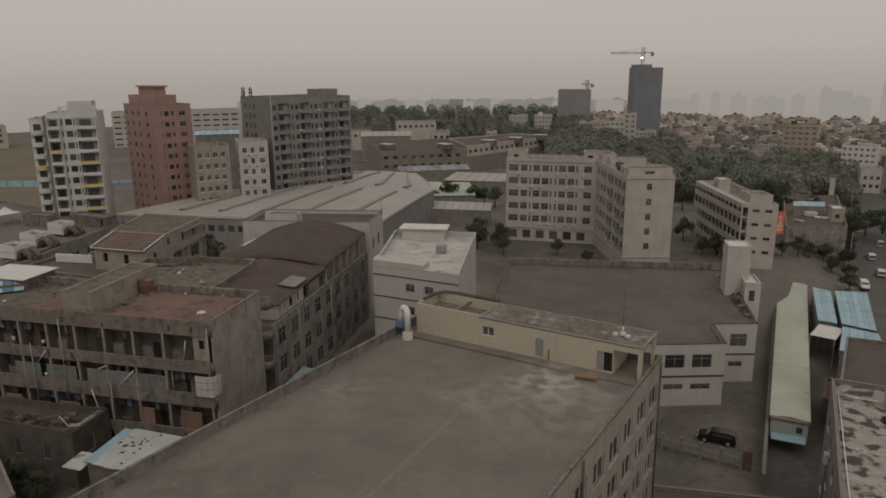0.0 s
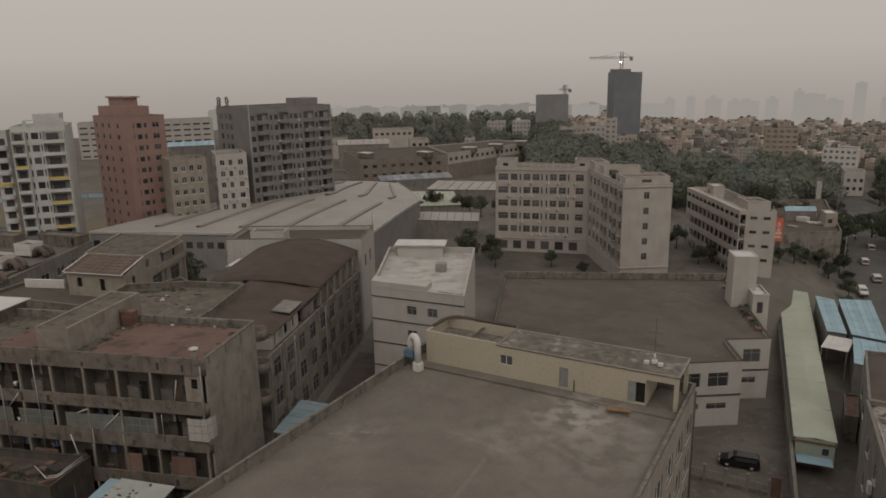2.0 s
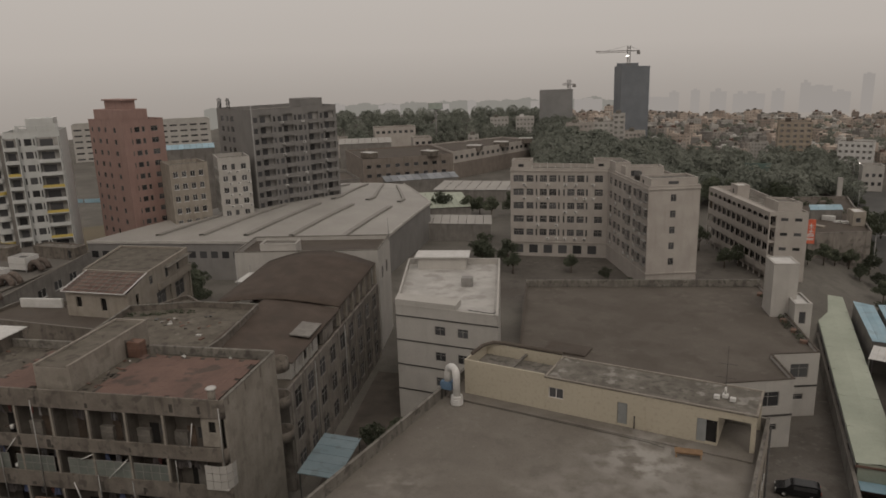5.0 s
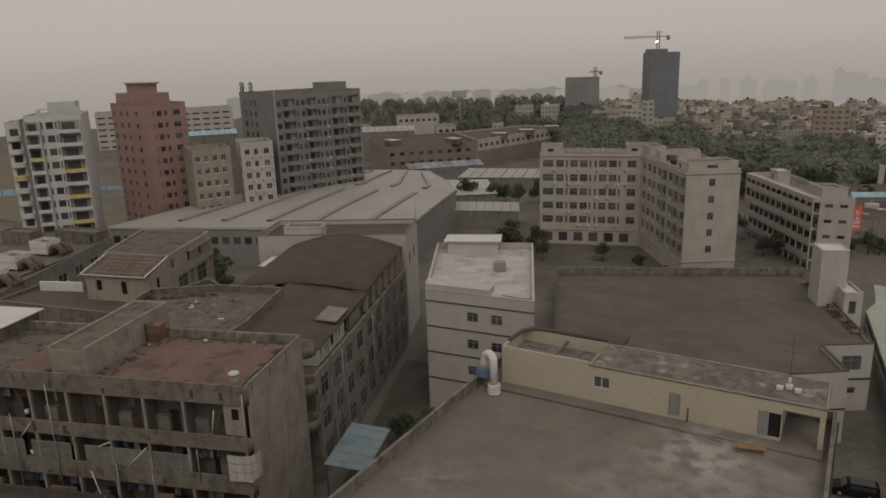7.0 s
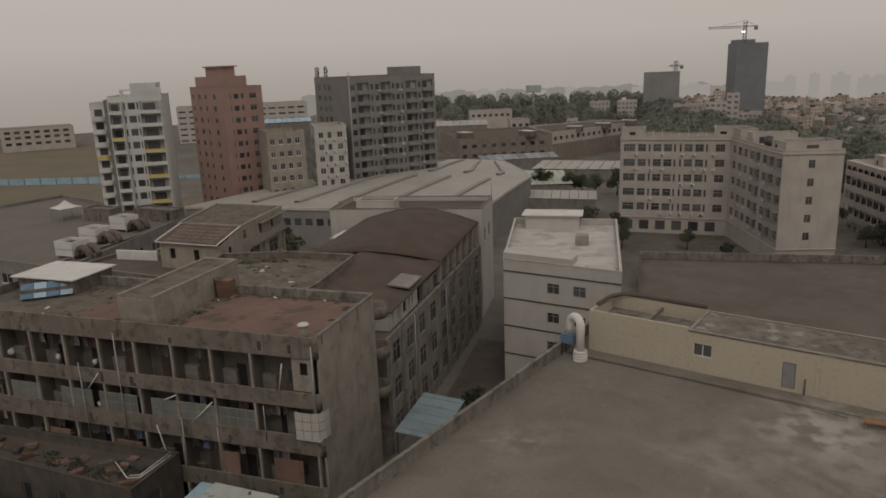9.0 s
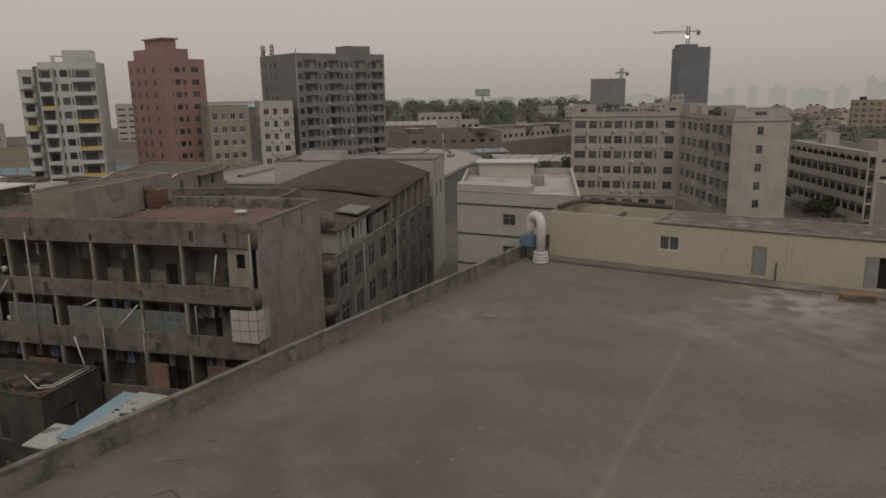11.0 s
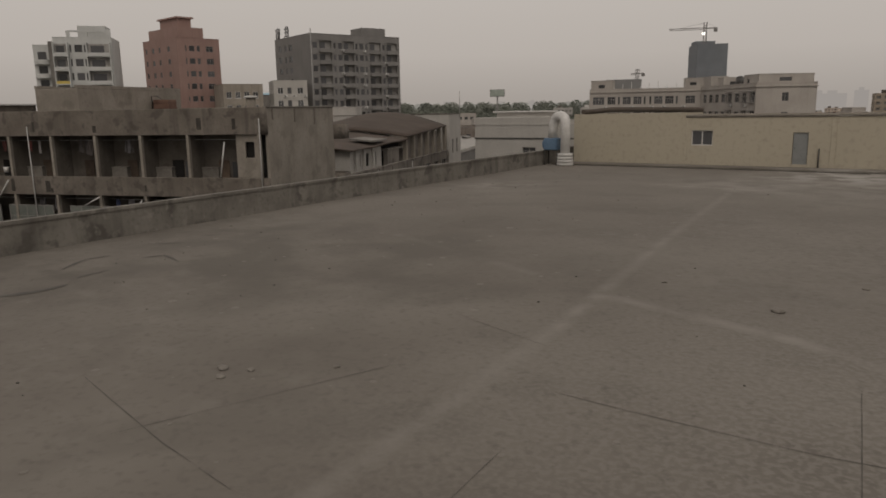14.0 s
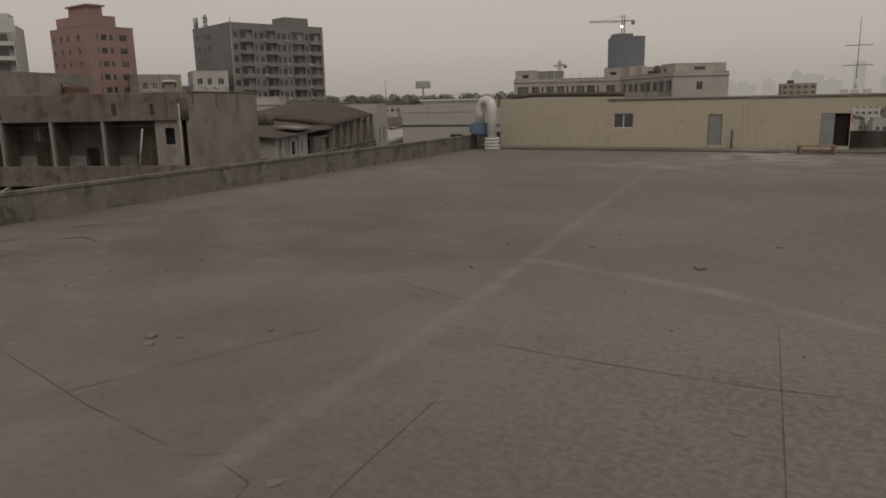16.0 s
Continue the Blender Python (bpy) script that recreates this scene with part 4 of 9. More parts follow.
box(bm, 16.9, -0.05, RZ, 17.2, 0.02, H1 - 0.01, bev=0.01)
wpart("pilaster", bm, M["yellow"], ph)
tube("drain_pipe", [(v[0] - 12, v[1] - 2.5, v[2] - RZ) for v in ((16.25, -0.12, -0.3), (16.25, -0.12, 1.0))], 0.05, M["darkmetal"], ph)
# inner faces are near-black, the unlit room put into their colour
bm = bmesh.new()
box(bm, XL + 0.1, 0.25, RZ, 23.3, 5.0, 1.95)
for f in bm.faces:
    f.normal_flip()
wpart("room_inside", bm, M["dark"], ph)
add_window(ph, (XL, 0), (23, 0), 7.85 - XL, 1.1, 1.5, 1.1, "two", sill=False)
bm = bmesh.new()
box(bm, 14.62, 0.08, -0.1, 15.53, 0.13, 2.03, bev=0.01)
box(bm, 14.75, 0.07, 0.2, 15.4, 0.085, 0.95)
box(bm, 14.75, 0.07, 1.1, 15.4, 0.085, 1.9)
d1 = wpart("door", bm, M["doorgrey"], ph, "closed pale grey steel door")
bm = bmesh.new()
cyl(bm, (14.74 - 12, 0.06 - 2.5, 1.0 - RZ), (14.74 - 12, 0.02 - 2.5, 1.0 - RZ), 0.03, seg=8)
part("handle", bm, M["darkmetal"], d1)
bm = bmesh.new()
box(bm, 21.72, -0.02, -0.1, 22.5, 0.03, 2.02, bev=0.01)
wpart("door", bm, M["doorgrey"], ph, "pale door leaf folded open against the wall")
# raised apron and the cable along it
ap = thing("walkway_slab", 12, -0.8, RZ, "low concrete walkway along the foot of the cream wall", "walkway")
bm = bmesh.new()
box(bm, -2.6, -1.5, RZ, 26.6, -0.002, RZ + 0.16, bev=0.03)
wpart("slab", bm, M["roof"], ap)
cable = tube("cable", [(-1.8, -1.62, RZ + 0.03), (6, -1.58, RZ + 0.03), (13, -1.7, RZ + 0.03), (18, -1.75, RZ + 0.03), (19.4, -2.1, RZ + 0.03)], 0.03, M["crack"])
tagged(cable, "black cable lying along the walkway edge", "cable")

# white duct with blower
dk = thing("exhaust_duct", -1.0, -2.4, RZ, "white plastic exhaust duct bent over to a blue blower", "exhaust duct")
pts_ = [(0, 0, 0.9), (0, 0, 3.1), (-0.04, 0.02, 3.4), (-0.16, 0.08, 3.62), (-0.36, 0.18, 3.76), (-0.6, 0.3, 3.8), (-0.84, 0.42, 3.74), (-1.06, 0.53, 3.58), (-1.2, 0.59, 3.3), (-1.28, 0.6, 2.9), (-1.3, 0.6, 2.1)]
tube("duct", pts_, 0.38, M["plastic"], dk)
bm = bmesh.new()
for k in range(4):
    cyl(bm, (0, 0, 0.02 + k * 0.24), (0, 0, 0.22 + k * 0.24), 0.62 - 0.02 * k, 0.66 - 0.02 * k, 16)
part("ribbed_base", bm, M["plastic"], dk)
bm = bmesh.new()
box(bm, -1.95, 0.2, 1.15, -0.75, 1.1, 2.1, bev=0.08)
cyl(bm, (-1.9, 0.65, 1.6), (-2.1, 0.65, 1.6), 0.35, seg=14)
part("blower", bm, M["bluepaint"], dk, "blue blower housing")
for x in (-1.9, -0.85):
    for y in (0.25, 1.0):
        part("stand_leg", one_box(x, y, 0, x + 0.08, y + 0.08, 1.16), M["darkmetal"], dk)
# brown duct along the back of the roofless bay
bd = thing("roof_pipe", 2.4, 5, HL, "brown insulated pipe over the back wall of the rooftop room", "pipe")
tube("pipe", [(-3.5, -3.6, 0.15), (-3.4, -1.2, 0.2), (-2.6, -0.2, 0.3), (-1.2, 0.1, 0.3), (5.0, 0.2, 0.2)], 0.2, M["brownroof"], bd)

# bench of old timber
bn = thing("bench", 21.55, -2.6, RZ, "old brown wooden bench on the roof", "bench", ang=12)
bm = bmesh.new()
for k in range(3):
    box(bm, -1.15, -0.42 + k * 0.29, 0.5, 1.15, -0.16 + k * 0.29, 0.56, bev=0.01)
part("seat", bm, M["wood"], bn)
bm0 = one_box(-0.05, -0.38, 0, 0.05, -0.3, 0.5)
leg_me = mesh_of("leg", bm0, M["wood"])
for x in (-1.0, 1.0):
    for y in (0.0, 0.66):
        put("leg", leg_me, bn, Matrix.Translation((x, y, 0)))
bm = one_box(-1.0, -0.02, 0.18, 1.0, 0.03, 0.26)
part("stretcher", bm, M["wood"], bn)

# antenna
an = thing("antenna", 23.6, 2.5, H1 + 0.16, "thin metal mast with cross arms and white boxes", "antenna")
bm = bmesh.new()
cyl(bm, (0, 0, 0), (0, 0, 5.0), 0.035, 0.015, 6)
part("mast", bm, M["darkmetal"], an)
for k, z in enumerate((1.9, 3.2)):
    bm = bmesh.new()
    cyl(bm, (-0.9 + 0.1 * k, 0, z), (0.9 - 0.1 * k, 0.1, z), 0.02, seg=6)
    part("cross_arm", bm, M["darkmetal"], an)
bm = bmesh.new()
box(bm, -0.25, -0.25, 0, 0.25, 0.25, 0.35, bev=0.03)
cyl(bm, (0, 0, 0.35), (0, 0, 1.0), 0.1, seg=10)
part("foot", bm, M["plastic"], an)
for x in (-0.9, 0.45):
    part("junction_box", one_box(x, -0.7, 0, x + 0.5, -0.3, 0.35, bev=0.03), M["plastic"], an)

# ---------------------------------------------------------------- old dormitory with galleries beside the roof
OA = 18.0
od = thing("gallery_building", -15.7, -19.3, G, "grimy grey concrete dormitory with open galleries, laundry and clutter", "building", ang=OA)
L_, D_ = 39.4, 11.5
zz = lambda z: z - G
bands = [(2.5, 4.35), (-1.9, -0.5), (-6.1, -4.4), (-10.6, -9.0)]
for z0, z1 in bands:
    bm = bmesh.new()
    box(bm, -L_, 0, zz(z0), -0.35, 0.18, zz(z1), bev=0.03)
    part("balustrade", bm, M["old"], od)
    # the band turns the corner in a short curve
    bm = bmesh.new()
    arc_ = [(-0.35 + 0.35 * math.sin(a_ * math.pi / 12), 0.35 - 0.35 * math.cos(a_ * math.pi / 12)) for a_ in range(7)]
    ins_ = [(-0.35 + 0.17 * math.sin(a_ * math.pi / 12), 0.35 - 0.17 * math.cos(a_ * math.pi / 12)) for a_ in range(7)]
    ring_ = [[bm.verts.new((x_, y_, zz(z_))) for x_, y_ in pl] for z_, pl in ((z0, arc_), (z1, arc_), (z1, ins_), (z0, ins_))]
    for p_, q_ in zip(ring_, ring_[1:] + ring_[:1]):
        for k in range(6):
            bm.faces.new((p_[k], p_[k + 1], q_[k + 1], q_[k])).smooth = True
    part("corner_band", bm, M["old"], od)
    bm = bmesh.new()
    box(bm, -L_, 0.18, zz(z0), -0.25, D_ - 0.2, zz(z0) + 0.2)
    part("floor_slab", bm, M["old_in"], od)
bm = bmesh.new()
box(bm, -0.22, 0.35, 0, 0, D_, zz(4.3))
part("end_wall", bm, M["old_pale"], od)
for k in range(3):
    bm = one_box(-0.01, 1.0 + 3.4 * k, zz(3.5 - 0.25 * k), 0.025, 1.18 + 3.4 * k, zz(4.25), bev=0.005)
    part("wall_patch", bm, M["old"], od)
part("end_coping", one_box(-0.3, 0.3, zz(4.3), 0.06, D_, zz(4.4), bev=0.02), M["parapet"], od)
bm = bmesh.new()
box(bm, -L_, D_ - 0.2, 0, -0.22, D_, zz(4.0))
box(bm, -L_ - 0.2, 0, 0, -L_, D_, zz(4.3))
part("back_wall", bm, M["old"], od)
# slabs, room wall and partitions have the gallery shade in their colour
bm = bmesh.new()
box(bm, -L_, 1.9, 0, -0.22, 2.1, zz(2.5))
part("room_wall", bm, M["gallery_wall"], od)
bm = bmesh.new()
box(bm, -L_, 0.18, zz(3.3), -0.22, D_ - 0.2, zz(3.45))
part("roof", bm, M["moss"], od)
bay = 3.9
lines = [-6.2 - bay * i for i in range(9)]           # pillars
pil = mesh_of("pillar", one_box(-0.11, 0.02, 0, 0.11, 0.3, zz(4.3), bev=0.02), M["old_pale"])
rng = random.Random(11)
for x in lines + [-0.6]:
    put("pillar", pil, od, Matrix.Translation((x, 0, 0)))
fl_z = [(-1.7, 2.5), (-5.9, -1.9), (-10.4, -6.1), (-14.5, -10.6)]
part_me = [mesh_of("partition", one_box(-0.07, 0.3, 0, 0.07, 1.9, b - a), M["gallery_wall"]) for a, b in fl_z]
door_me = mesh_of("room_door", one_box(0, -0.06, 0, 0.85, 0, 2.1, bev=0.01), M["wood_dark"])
# flat near-black plates stand for open doorways without light
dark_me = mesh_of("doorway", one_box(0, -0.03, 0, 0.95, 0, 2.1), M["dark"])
win_me = mesh_of("room_window", one_box(0, -0.04, 0, 1.1, 0, 1.1), M["pane"])
bm = bmesh.new()
box(bm, 0, 0, 0, 1.35, 0.42, 1.55, bev=0.02)
box(bm, -0.03, -0.05, 0.86, 1.38, 0.42, 0.92)
box(bm, -0.03, -0.05, 1.55, 1.38, 0.42, 1.62)
nook_me = mesh_of("wash_niche", bm, M["nook"])
cloth_me = []
for k in range(6):
    bm = bmesh.new()
    w, h = rng.uniform(0.35, 0.75), rng.uniform(0.6, 1.25)
    n_ = 6
    vs = [[bm.verts.new(((w * i / n_ - w / 2) * (1 - 0.12 * math.sin(j + k)), 0.07 * math.sin(i * 1.7 + j * 0.6 + k), -h * j / 3 * (1 + 0.06 * math.sin(i * 2.3 + k)))) for i in range(n_ + 1)] for j in range(4)]
    for j in range(3):
        for i in range(n_):
            bm.faces.new((vs[j][i], vs[j][i + 1], vs[j + 1][i + 1], vs[j + 1][i]))
    cloth_me.append(mesh_of("laundry", bm, M[("cloth", "darkcloth", "bluecloth", "greycloth", "darkcloth", "redcloth")[k]]))
bm = bmesh.new()
bmesh.ops.create_icosphere(bm, subdivisions=2, radius=0.3)
for v in bm.verts:
    v.co = Vector((v.co.x * 1.1, v.co.y * 0.8, max(0.0, v.co.z + 0.22) * 1.2)) * (1 + 0.18 * noise.noise(v.co * 6))
sack_me = mesh_of("sack", bm, M["cloth"])
bm = bmesh.new()
cyl(bm, (0, 0, 0), (0, 0, 0.4), 0.17, 0.21, 12)
bucket_me = mesh_of("bucket", bm, M["plastic"])
fan_me = mesh_of("shelf", one_box(0, 0, 0, 0.9, 0.3, 0.06, bev=0.01), M["wood_dark"])
edges_ = [-2.6] + lines
for f, (a, b) in enumerate(fl_z):
    for i, (x1, x0) in enumerate(zip(edges_, edges_[1:])):
        put("partition", part_me[f], od, Matrix.Translation((x0, 0, zz(a))))
        put("doorway" if rng.random() < 0.6 else "room_door", dark_me if rng.random() < 0.6 else door_me, od, Matrix.Translation((x0 + 1.25, 1.9, zz(a) + 0.22)))
        put("room_window", win_me, od, Matrix.Translation((x0 + 2.35, 1.9, zz(a) + 1.1)))
        rail_ = one_box(x0 + 0.15, 0.79, zz(b) - 0.36, x1 - 0.15, 0.812, zz(b) - 0.338)
        part("clothes_line", rail_, M["metal"], od)
        for _ in range(rng.randint(0, 4)):
            put("laundry", rng.choice(cloth_me), od, Matrix.Translation((rng.uniform(x0 + 0.5, x1 - 0.5), 0.8, zz(b) - 0.35)) @ Matrix.Rotation(rng.uniform(-0.4, 0.4), 4, "Z"))
        if rng.random() < (0.75, 0.5, 0.3, 0.3)[f]:
            put("wash_niche", nook_me, od, Matrix.Translation((x0 + 0.08, 1.45, zz(a) + 0.2)))
        for _ in range(rng.randint(0, 2)):
            put(*rng.choice((("sack", sack_me), ("bucket", bucket_me), ("shelf", fan_me))), od, Matrix.Translation((rng.uniform(x0 + 0.6, x1 - 1.0), 0.5, zz(a) + 0.2 + (1.25 if rng.random() < 0.5 else 0.0))) @ Matrix.Rotation(rng.uniform(-1, 1), 4, "Z"))
# closed corner room, its wall flush behind the bands
bm = bmesh.new()
facade(bm, (-2.5, 0.3), (-0.5, 0.3), zz(-0.5), zz(2.5), [(0.7, 1.4, zz(0.9), zz(2.0))], 0.15)
facade(bm, (-2.5, 1.9), (-2.5, 0.3), zz(-0.5), zz(2.5))
part("corner_room_wall", bm, M["old_pale"], od)
part("corner_room_inside", one_box(-2.3, 0.6, zz(-0.5), -0.4, 0.66, zz(2.5)), M["dark"], od)
part("side_door", one_box(-4.3, 1.7, zz(-5.7), -3.2, 1.78, zz(-3.0), bev=0.02), M["nook"], od)
for u0_, u1_, z1_ in ((-10.4, -8.4, -7.0), (-4.9, -2.2, -6.9), (-21.4, -18.6, -7.4), (-29.2, -26.8, -7.2)):
    part("brick_infill", one_box(u0_, 0.12, zz(-9.0), u1_, 0.26, zz(z1_)), M["brick"], od)
for i in range(22):
    w_, h_ = rng.uniform(0.15, 0.45), rng.uniform(0.3, 0.95)
    part("grime_patch", one_box(0, -0.006, 0, w_, 0.0, h_, bev=0.002), M["grime"], od, m=Matrix.Translation((-rng.uniform(0.8, 34), 0.0, zz(rng.choice((-1.85, -6.0, 2.6, -10.4)) + rng.uniform(0, 0.35)))))
# pipes down the front and props
for x, z0, z1 in ((-0.42, -2.6, 3.6), (-5.3, -5.2, -2.0), (-10.1, -8.8, -4.6), (-13.7, -9.0, -4.2), (-19.8, -7, 3.2), (-24.2, -9, 0)):
    tube("drain_pipe", [(x, -0.1, zz(z0)), (x, -0.1, zz(z1))], 0.045, M["metal"], od)
for x0, z0, x1, z1 in ((-12.5, -4.4, -10.2, -2.2), (-15.2, -2.6, -13.9, -2.0), (-16.4, -5.2, -15.4, -8.8), (-3.6, -0.4, -3.1, 2.0), (-23.4, -2.4, -22.0, -0.8)):
    tube("prop", [(x0, -0.16, zz(z0)), (x1, -0.22, zz(z1))], 0.05, M["plastic"], od)
for u0_, u1_ in ((-9.9, -6.3), (-13.9, -10.1), (-16.9, -13.9), (-22.6, -18.4), (-27.0, -23.4), (-33.0, -29.4)):
    n_ = max(3, round((u1_ - u0_) / 0.9))
    st_ = (u1_ - u0_ - 0.1) / n_
    scr = part("glazed_screen", one_box(u0_ + 0.06, 0.1, zz(-4.38), u1_ - 0.06, 0.13, zz(-2.75)), M["screen"], od)
    for k in range(n_ + 1):
        part("screen_bar", one_box(u0_ + 0.04 + k * st_, 0.07, zz(-4.38), u0_ + 0.09 + k * st_, 0.16, zz(-2.75)), M["frame_d"], scr)
    for z_ in (-3.6, -2.76):
        part("screen_rail", one_box(u0_ + 0.04, 0.068, zz(z_), u1_ - 0.04, 0.162, zz(z_) + 0.05), M["frame_d"], scr)
# white panelled cage rounding the corner
cage = part("balcony_cage", one_box(-2.3, -0.36, zz(-4.55), -0.1, 0.3, zz(-4.45)), M["white"], od, "white panelled balcony cage")
curve_ = [(-2.3, -0.3), (-1.55, -0.36), (-0.8, -0.36), (-0.2, -0.18), (0.12, 0.3), (0.18, 1.0)]
for r_ in range(3):
    for (ax_, ay_), (bx_, by_) in zip(curve_, curve_[1:]):
        d_ = Vector((bx_ - ax_, by_ - ay_))
        m_ = Matrix.Translation((ax_, ay_, zz(-4.45) + r_ * 0.8)) @ Matrix.Rotation(math.atan2(d_.y, d_.x), 4, "Z")
        bm = bmesh.new()
        box(bm, 0.02, -0.02, 0.02, d_.length - 0.02, 0.03, 0.76, m_)
        part("cage_panel", bm, M["white"], cage)
# things on its roof
tile_me = mesh_of("clay_tile", one_box(0.004, 0.004, 0, 0.546, 0.546, 0.07, bev=0.006), M["tile_red"])


def tile_patch(x0, y0, x1, y1, seed, single):
    """A raised bed of clay tiles; those past the first are joined."""
    r2 = random.Random(seed)
    nx, ny = int((x1 - x0) / 0.55), int((y1 - y0) / 0.55)
    part("tile_bed", one_box(x0 + 0.1, y0 + 0.12, zz(3.45), x0 + nx * 0.55 - 0.1, y0 + ny * 0.55 - 0.1, zz(3.62)), M["grime"], od)
    bm = bmesh.new()
    count = 0
    for i in range(nx - 1, -1, -1):
        for j in range(ny):
            rim_ = min(i, nx - 1 - i, j, ny - 1 - j)
            if rim_ == 0 and r2.random() < 0.3 or rim_ == 1 and r2.random() < 0.05:
                continue
            a, b = x0 + i * 0.55, y0 + j * 0.55
            h = r2.uniform(-0.012, 0.008)
            count += 1
            if count <= single:
                put("clay_tile", tile_me, od, Matrix.Translation((a, b, zz(3.63) + h)) @ Matrix.Rotation(r2.uniform(-0.012, 0.012), 4, "Z"))
            else:
                box(bm, a + 0.004, b + 0.004, zz(3.625), a + 0.546, b + 0.546, zz(3.7) + h)
    if bm.verts:
        tagged(part("clay_tiles", bm, M["tile_red"], od), "worn red clay tiles with gaps", "", "", "stuff")
    else:
        bm.free()


tile_patch(-14.4, 0.6, -1.2, 10.6, 3, 300)
tile_patch(-25.6, 0.9, -20.5, 10.6, 4, 0)
bm = bmesh.new()
box(bm, -20.1, 1.4, zz(3.4), -16.2, 14.2, zz(6.0), bev=0.04)
box(bm, -20.1, 1.4, zz(6.0), -19.85, 14.2, zz(6.25))
box(bm, -16.45, 1.4, zz(6.0), -16.2, 14.2, zz(6.25))
box(bm, -19.85, 13.95, zz(6.0), -16.45, 14.2, zz(6.25))
part("stair_core", bm, M["old_pale"], od)
part("core_roof", one_box(-19.8, 1.45, zz(6.0), -16.5, 13.9, zz(6.05)), M["moss"], od)
core_foot = one_box(-20.0, D_ + 0.02, 0, -16.3, 14.1, zz(3.4))
part("core_base", core_foot, M["old"], od)
tank_ = part("rusty_tank", one_box(-16.1, 10.0, zz(3.45), -14.6, 11.2, zz(5.2), bev=0.04), M["rust"], od, "rusty red sheet-metal tank")
for k in range(4):
    part("tank_band", one_box(-16.14, 9.96, zz(3.65 + 0.42 * k), -14.56, 11.24, zz(3.69 + 0.42 * k)), M["rust"], tank_)
tube("tank_pipe", [(-16.05, 9.8, zz(3.5)), (-16.05, 9.8, zz(5.5)), (-15.5, 9.8, zz(5.5)), (-15.4, 10.4, zz(5.2))], 0.04, M["darkmetal"], od)
bm = bmesh.new()
box(bm, -14.3, D_ - 0.25, zz(3.45), -0.1, D_ + 0.1, zz(4.45), bev=0.05)
box(bm, -L_, D_ - 0.25, zz(3.45), -20.1, D_ + 0.1, zz(4.4), bev=0.05)
part("back_parapet", bm, M["parapet"], od)
bm = bmesh.new()
cyl(bm, (-1.5, 0.95, zz(3.45)), (-1.5, 0.95, zz(5.0)), 0.36, 0.34, 16)
part("chimney_pot", bm, M["old_pale"], od)
bm = bmesh.new()
cyl(bm, (-1.5, 0.95, zz(5.0)), (-1.5, 0.95, zz(5.14)), 0.5, 0.42, 16)
part("pot_rim", bm, M["bright"], od)
bm = bmesh.new()
box(bm, -38.6, 7.6, zz(3.4), -31.4, 13.0, zz(5.0))
part("roof_shed", bm, M["old"], od)
bm = bmesh.new()
box(bm, -39.2, 7.2, zz(5.0), -31.0, 13.4, zz(5.12))
part("shed_roof", bm, M["bright"], od, "white corrugated shed roof")
aw = Matrix.Translation((-35.0, 4.3, zz(3.75))) @ Matrix.Rotation(radians(38), 4, "Z")
part("awning_wall", one_box(0.1, 0.5, -0.3, 4.6, 0.62, 0.75), M["old"], od, m=aw)
for k in range(4):
    m_ = aw @ Matrix.Rotation(radians(-52), 4, "X")
    part("awning_panel", one_box(1.2 * k + 0.03, 0, 0, 1.2 * k + 1.17, 0.06, 1.9, bev=0.01), M["bluemetal"] if k % 2 else M["bluepaint"], od, "faded blue sheet" if k % 2 else "dark blue glass panel", m=m_)
rng = random.Random(23)
for k in range(30):
    x_, y_ = rng.choice(((rng.uniform(-15, -1.5), rng.uniform(10.5, 11.1)), (rng.uniform(-31, -25.8), rng.uniform(1, 11)), (rng.uniform(-16, -14.6), rng.uniform(1, 10))))
    s_ = rng.uniform(0.1, 0.38)
    part("roof_scrap", one_box(-s_, -s_ * rng.uniform(0.2, 0.7), 0, s_, s_ * 0.4, rng.uniform(0.03, 0.18), bev=0.01), M[rng.choice(("grime", "tile_red", "rust", "old", "bright"))], od, m=Matrix.Translation((x_, y_, zz(3.452))) @ Matrix.Rotation(rng.uniform(0, 3), 4, "Z"))
# rounded balconies at the back corner
for k in range(3):
    bm = bmesh.new()
    z0_, z1_ = zz(1.7 - 4.1 * k), zz(2.9 - 4.1 * k)
    rings = [[bm.verts.new((-0.5 + r_ * math.cos(a_ * math.pi / 12), D_ + 1.3 + r_ * math.sin(a_ * math.pi / 12), z_)) for a_ in range(24)] for r_, z_ in ((0.02, z0_), (1.25, z0_), (1.25, z1_), (1.12, z1_), (1.12, z0_ + 0.12), (0.02, z0_ + 0.12))]
    for p_, q_ in zip(rings, rings[1:]):
        for a_ in range(24):
            bm.faces.new((p_[a_], p_[(a_ + 1) % 24], q_[(a_ + 1) % 24], q_[a_])).smooth = True
    part("round_balcony", bm, M["old"], od)
bm = bmesh.new()
box(bm, -8, D_ + 0.12, 0, -1.2, D_ + 1.8, zz(3.0))
part("rear_bay", bm, M["greywall"], od)

# lean-to roofs down in the gap
gt = thing("lean_to", -24.2, -25.0, -8.0, "flat pale green and blue lean-to roof below the galleries", "lean-to", ang=18)
tilt_ = Matrix.Rotation(radians(3), 4, "Y") @ Matrix.Rotation(radians(2), 4, "X")
for k in range(4):
    bm = bmesh.new()
    box(bm, 1.0 + 1.5 * k, -7.2 - 0.12 * (k % 2), -0.1, 2.49 + 1.5 * k, 0.0, 0.012 * (k % 2), tilt_)
    part("roof_sheet", bm, M["leanto"], gt)
bm = bmesh.new()
box(bm, -0.2, -7.0, -0.16, 0.98, -0.2, -0.06, tilt_)
part("blue_sheet", bm, M["bluemetal"], gt)
bm = bmesh.new()
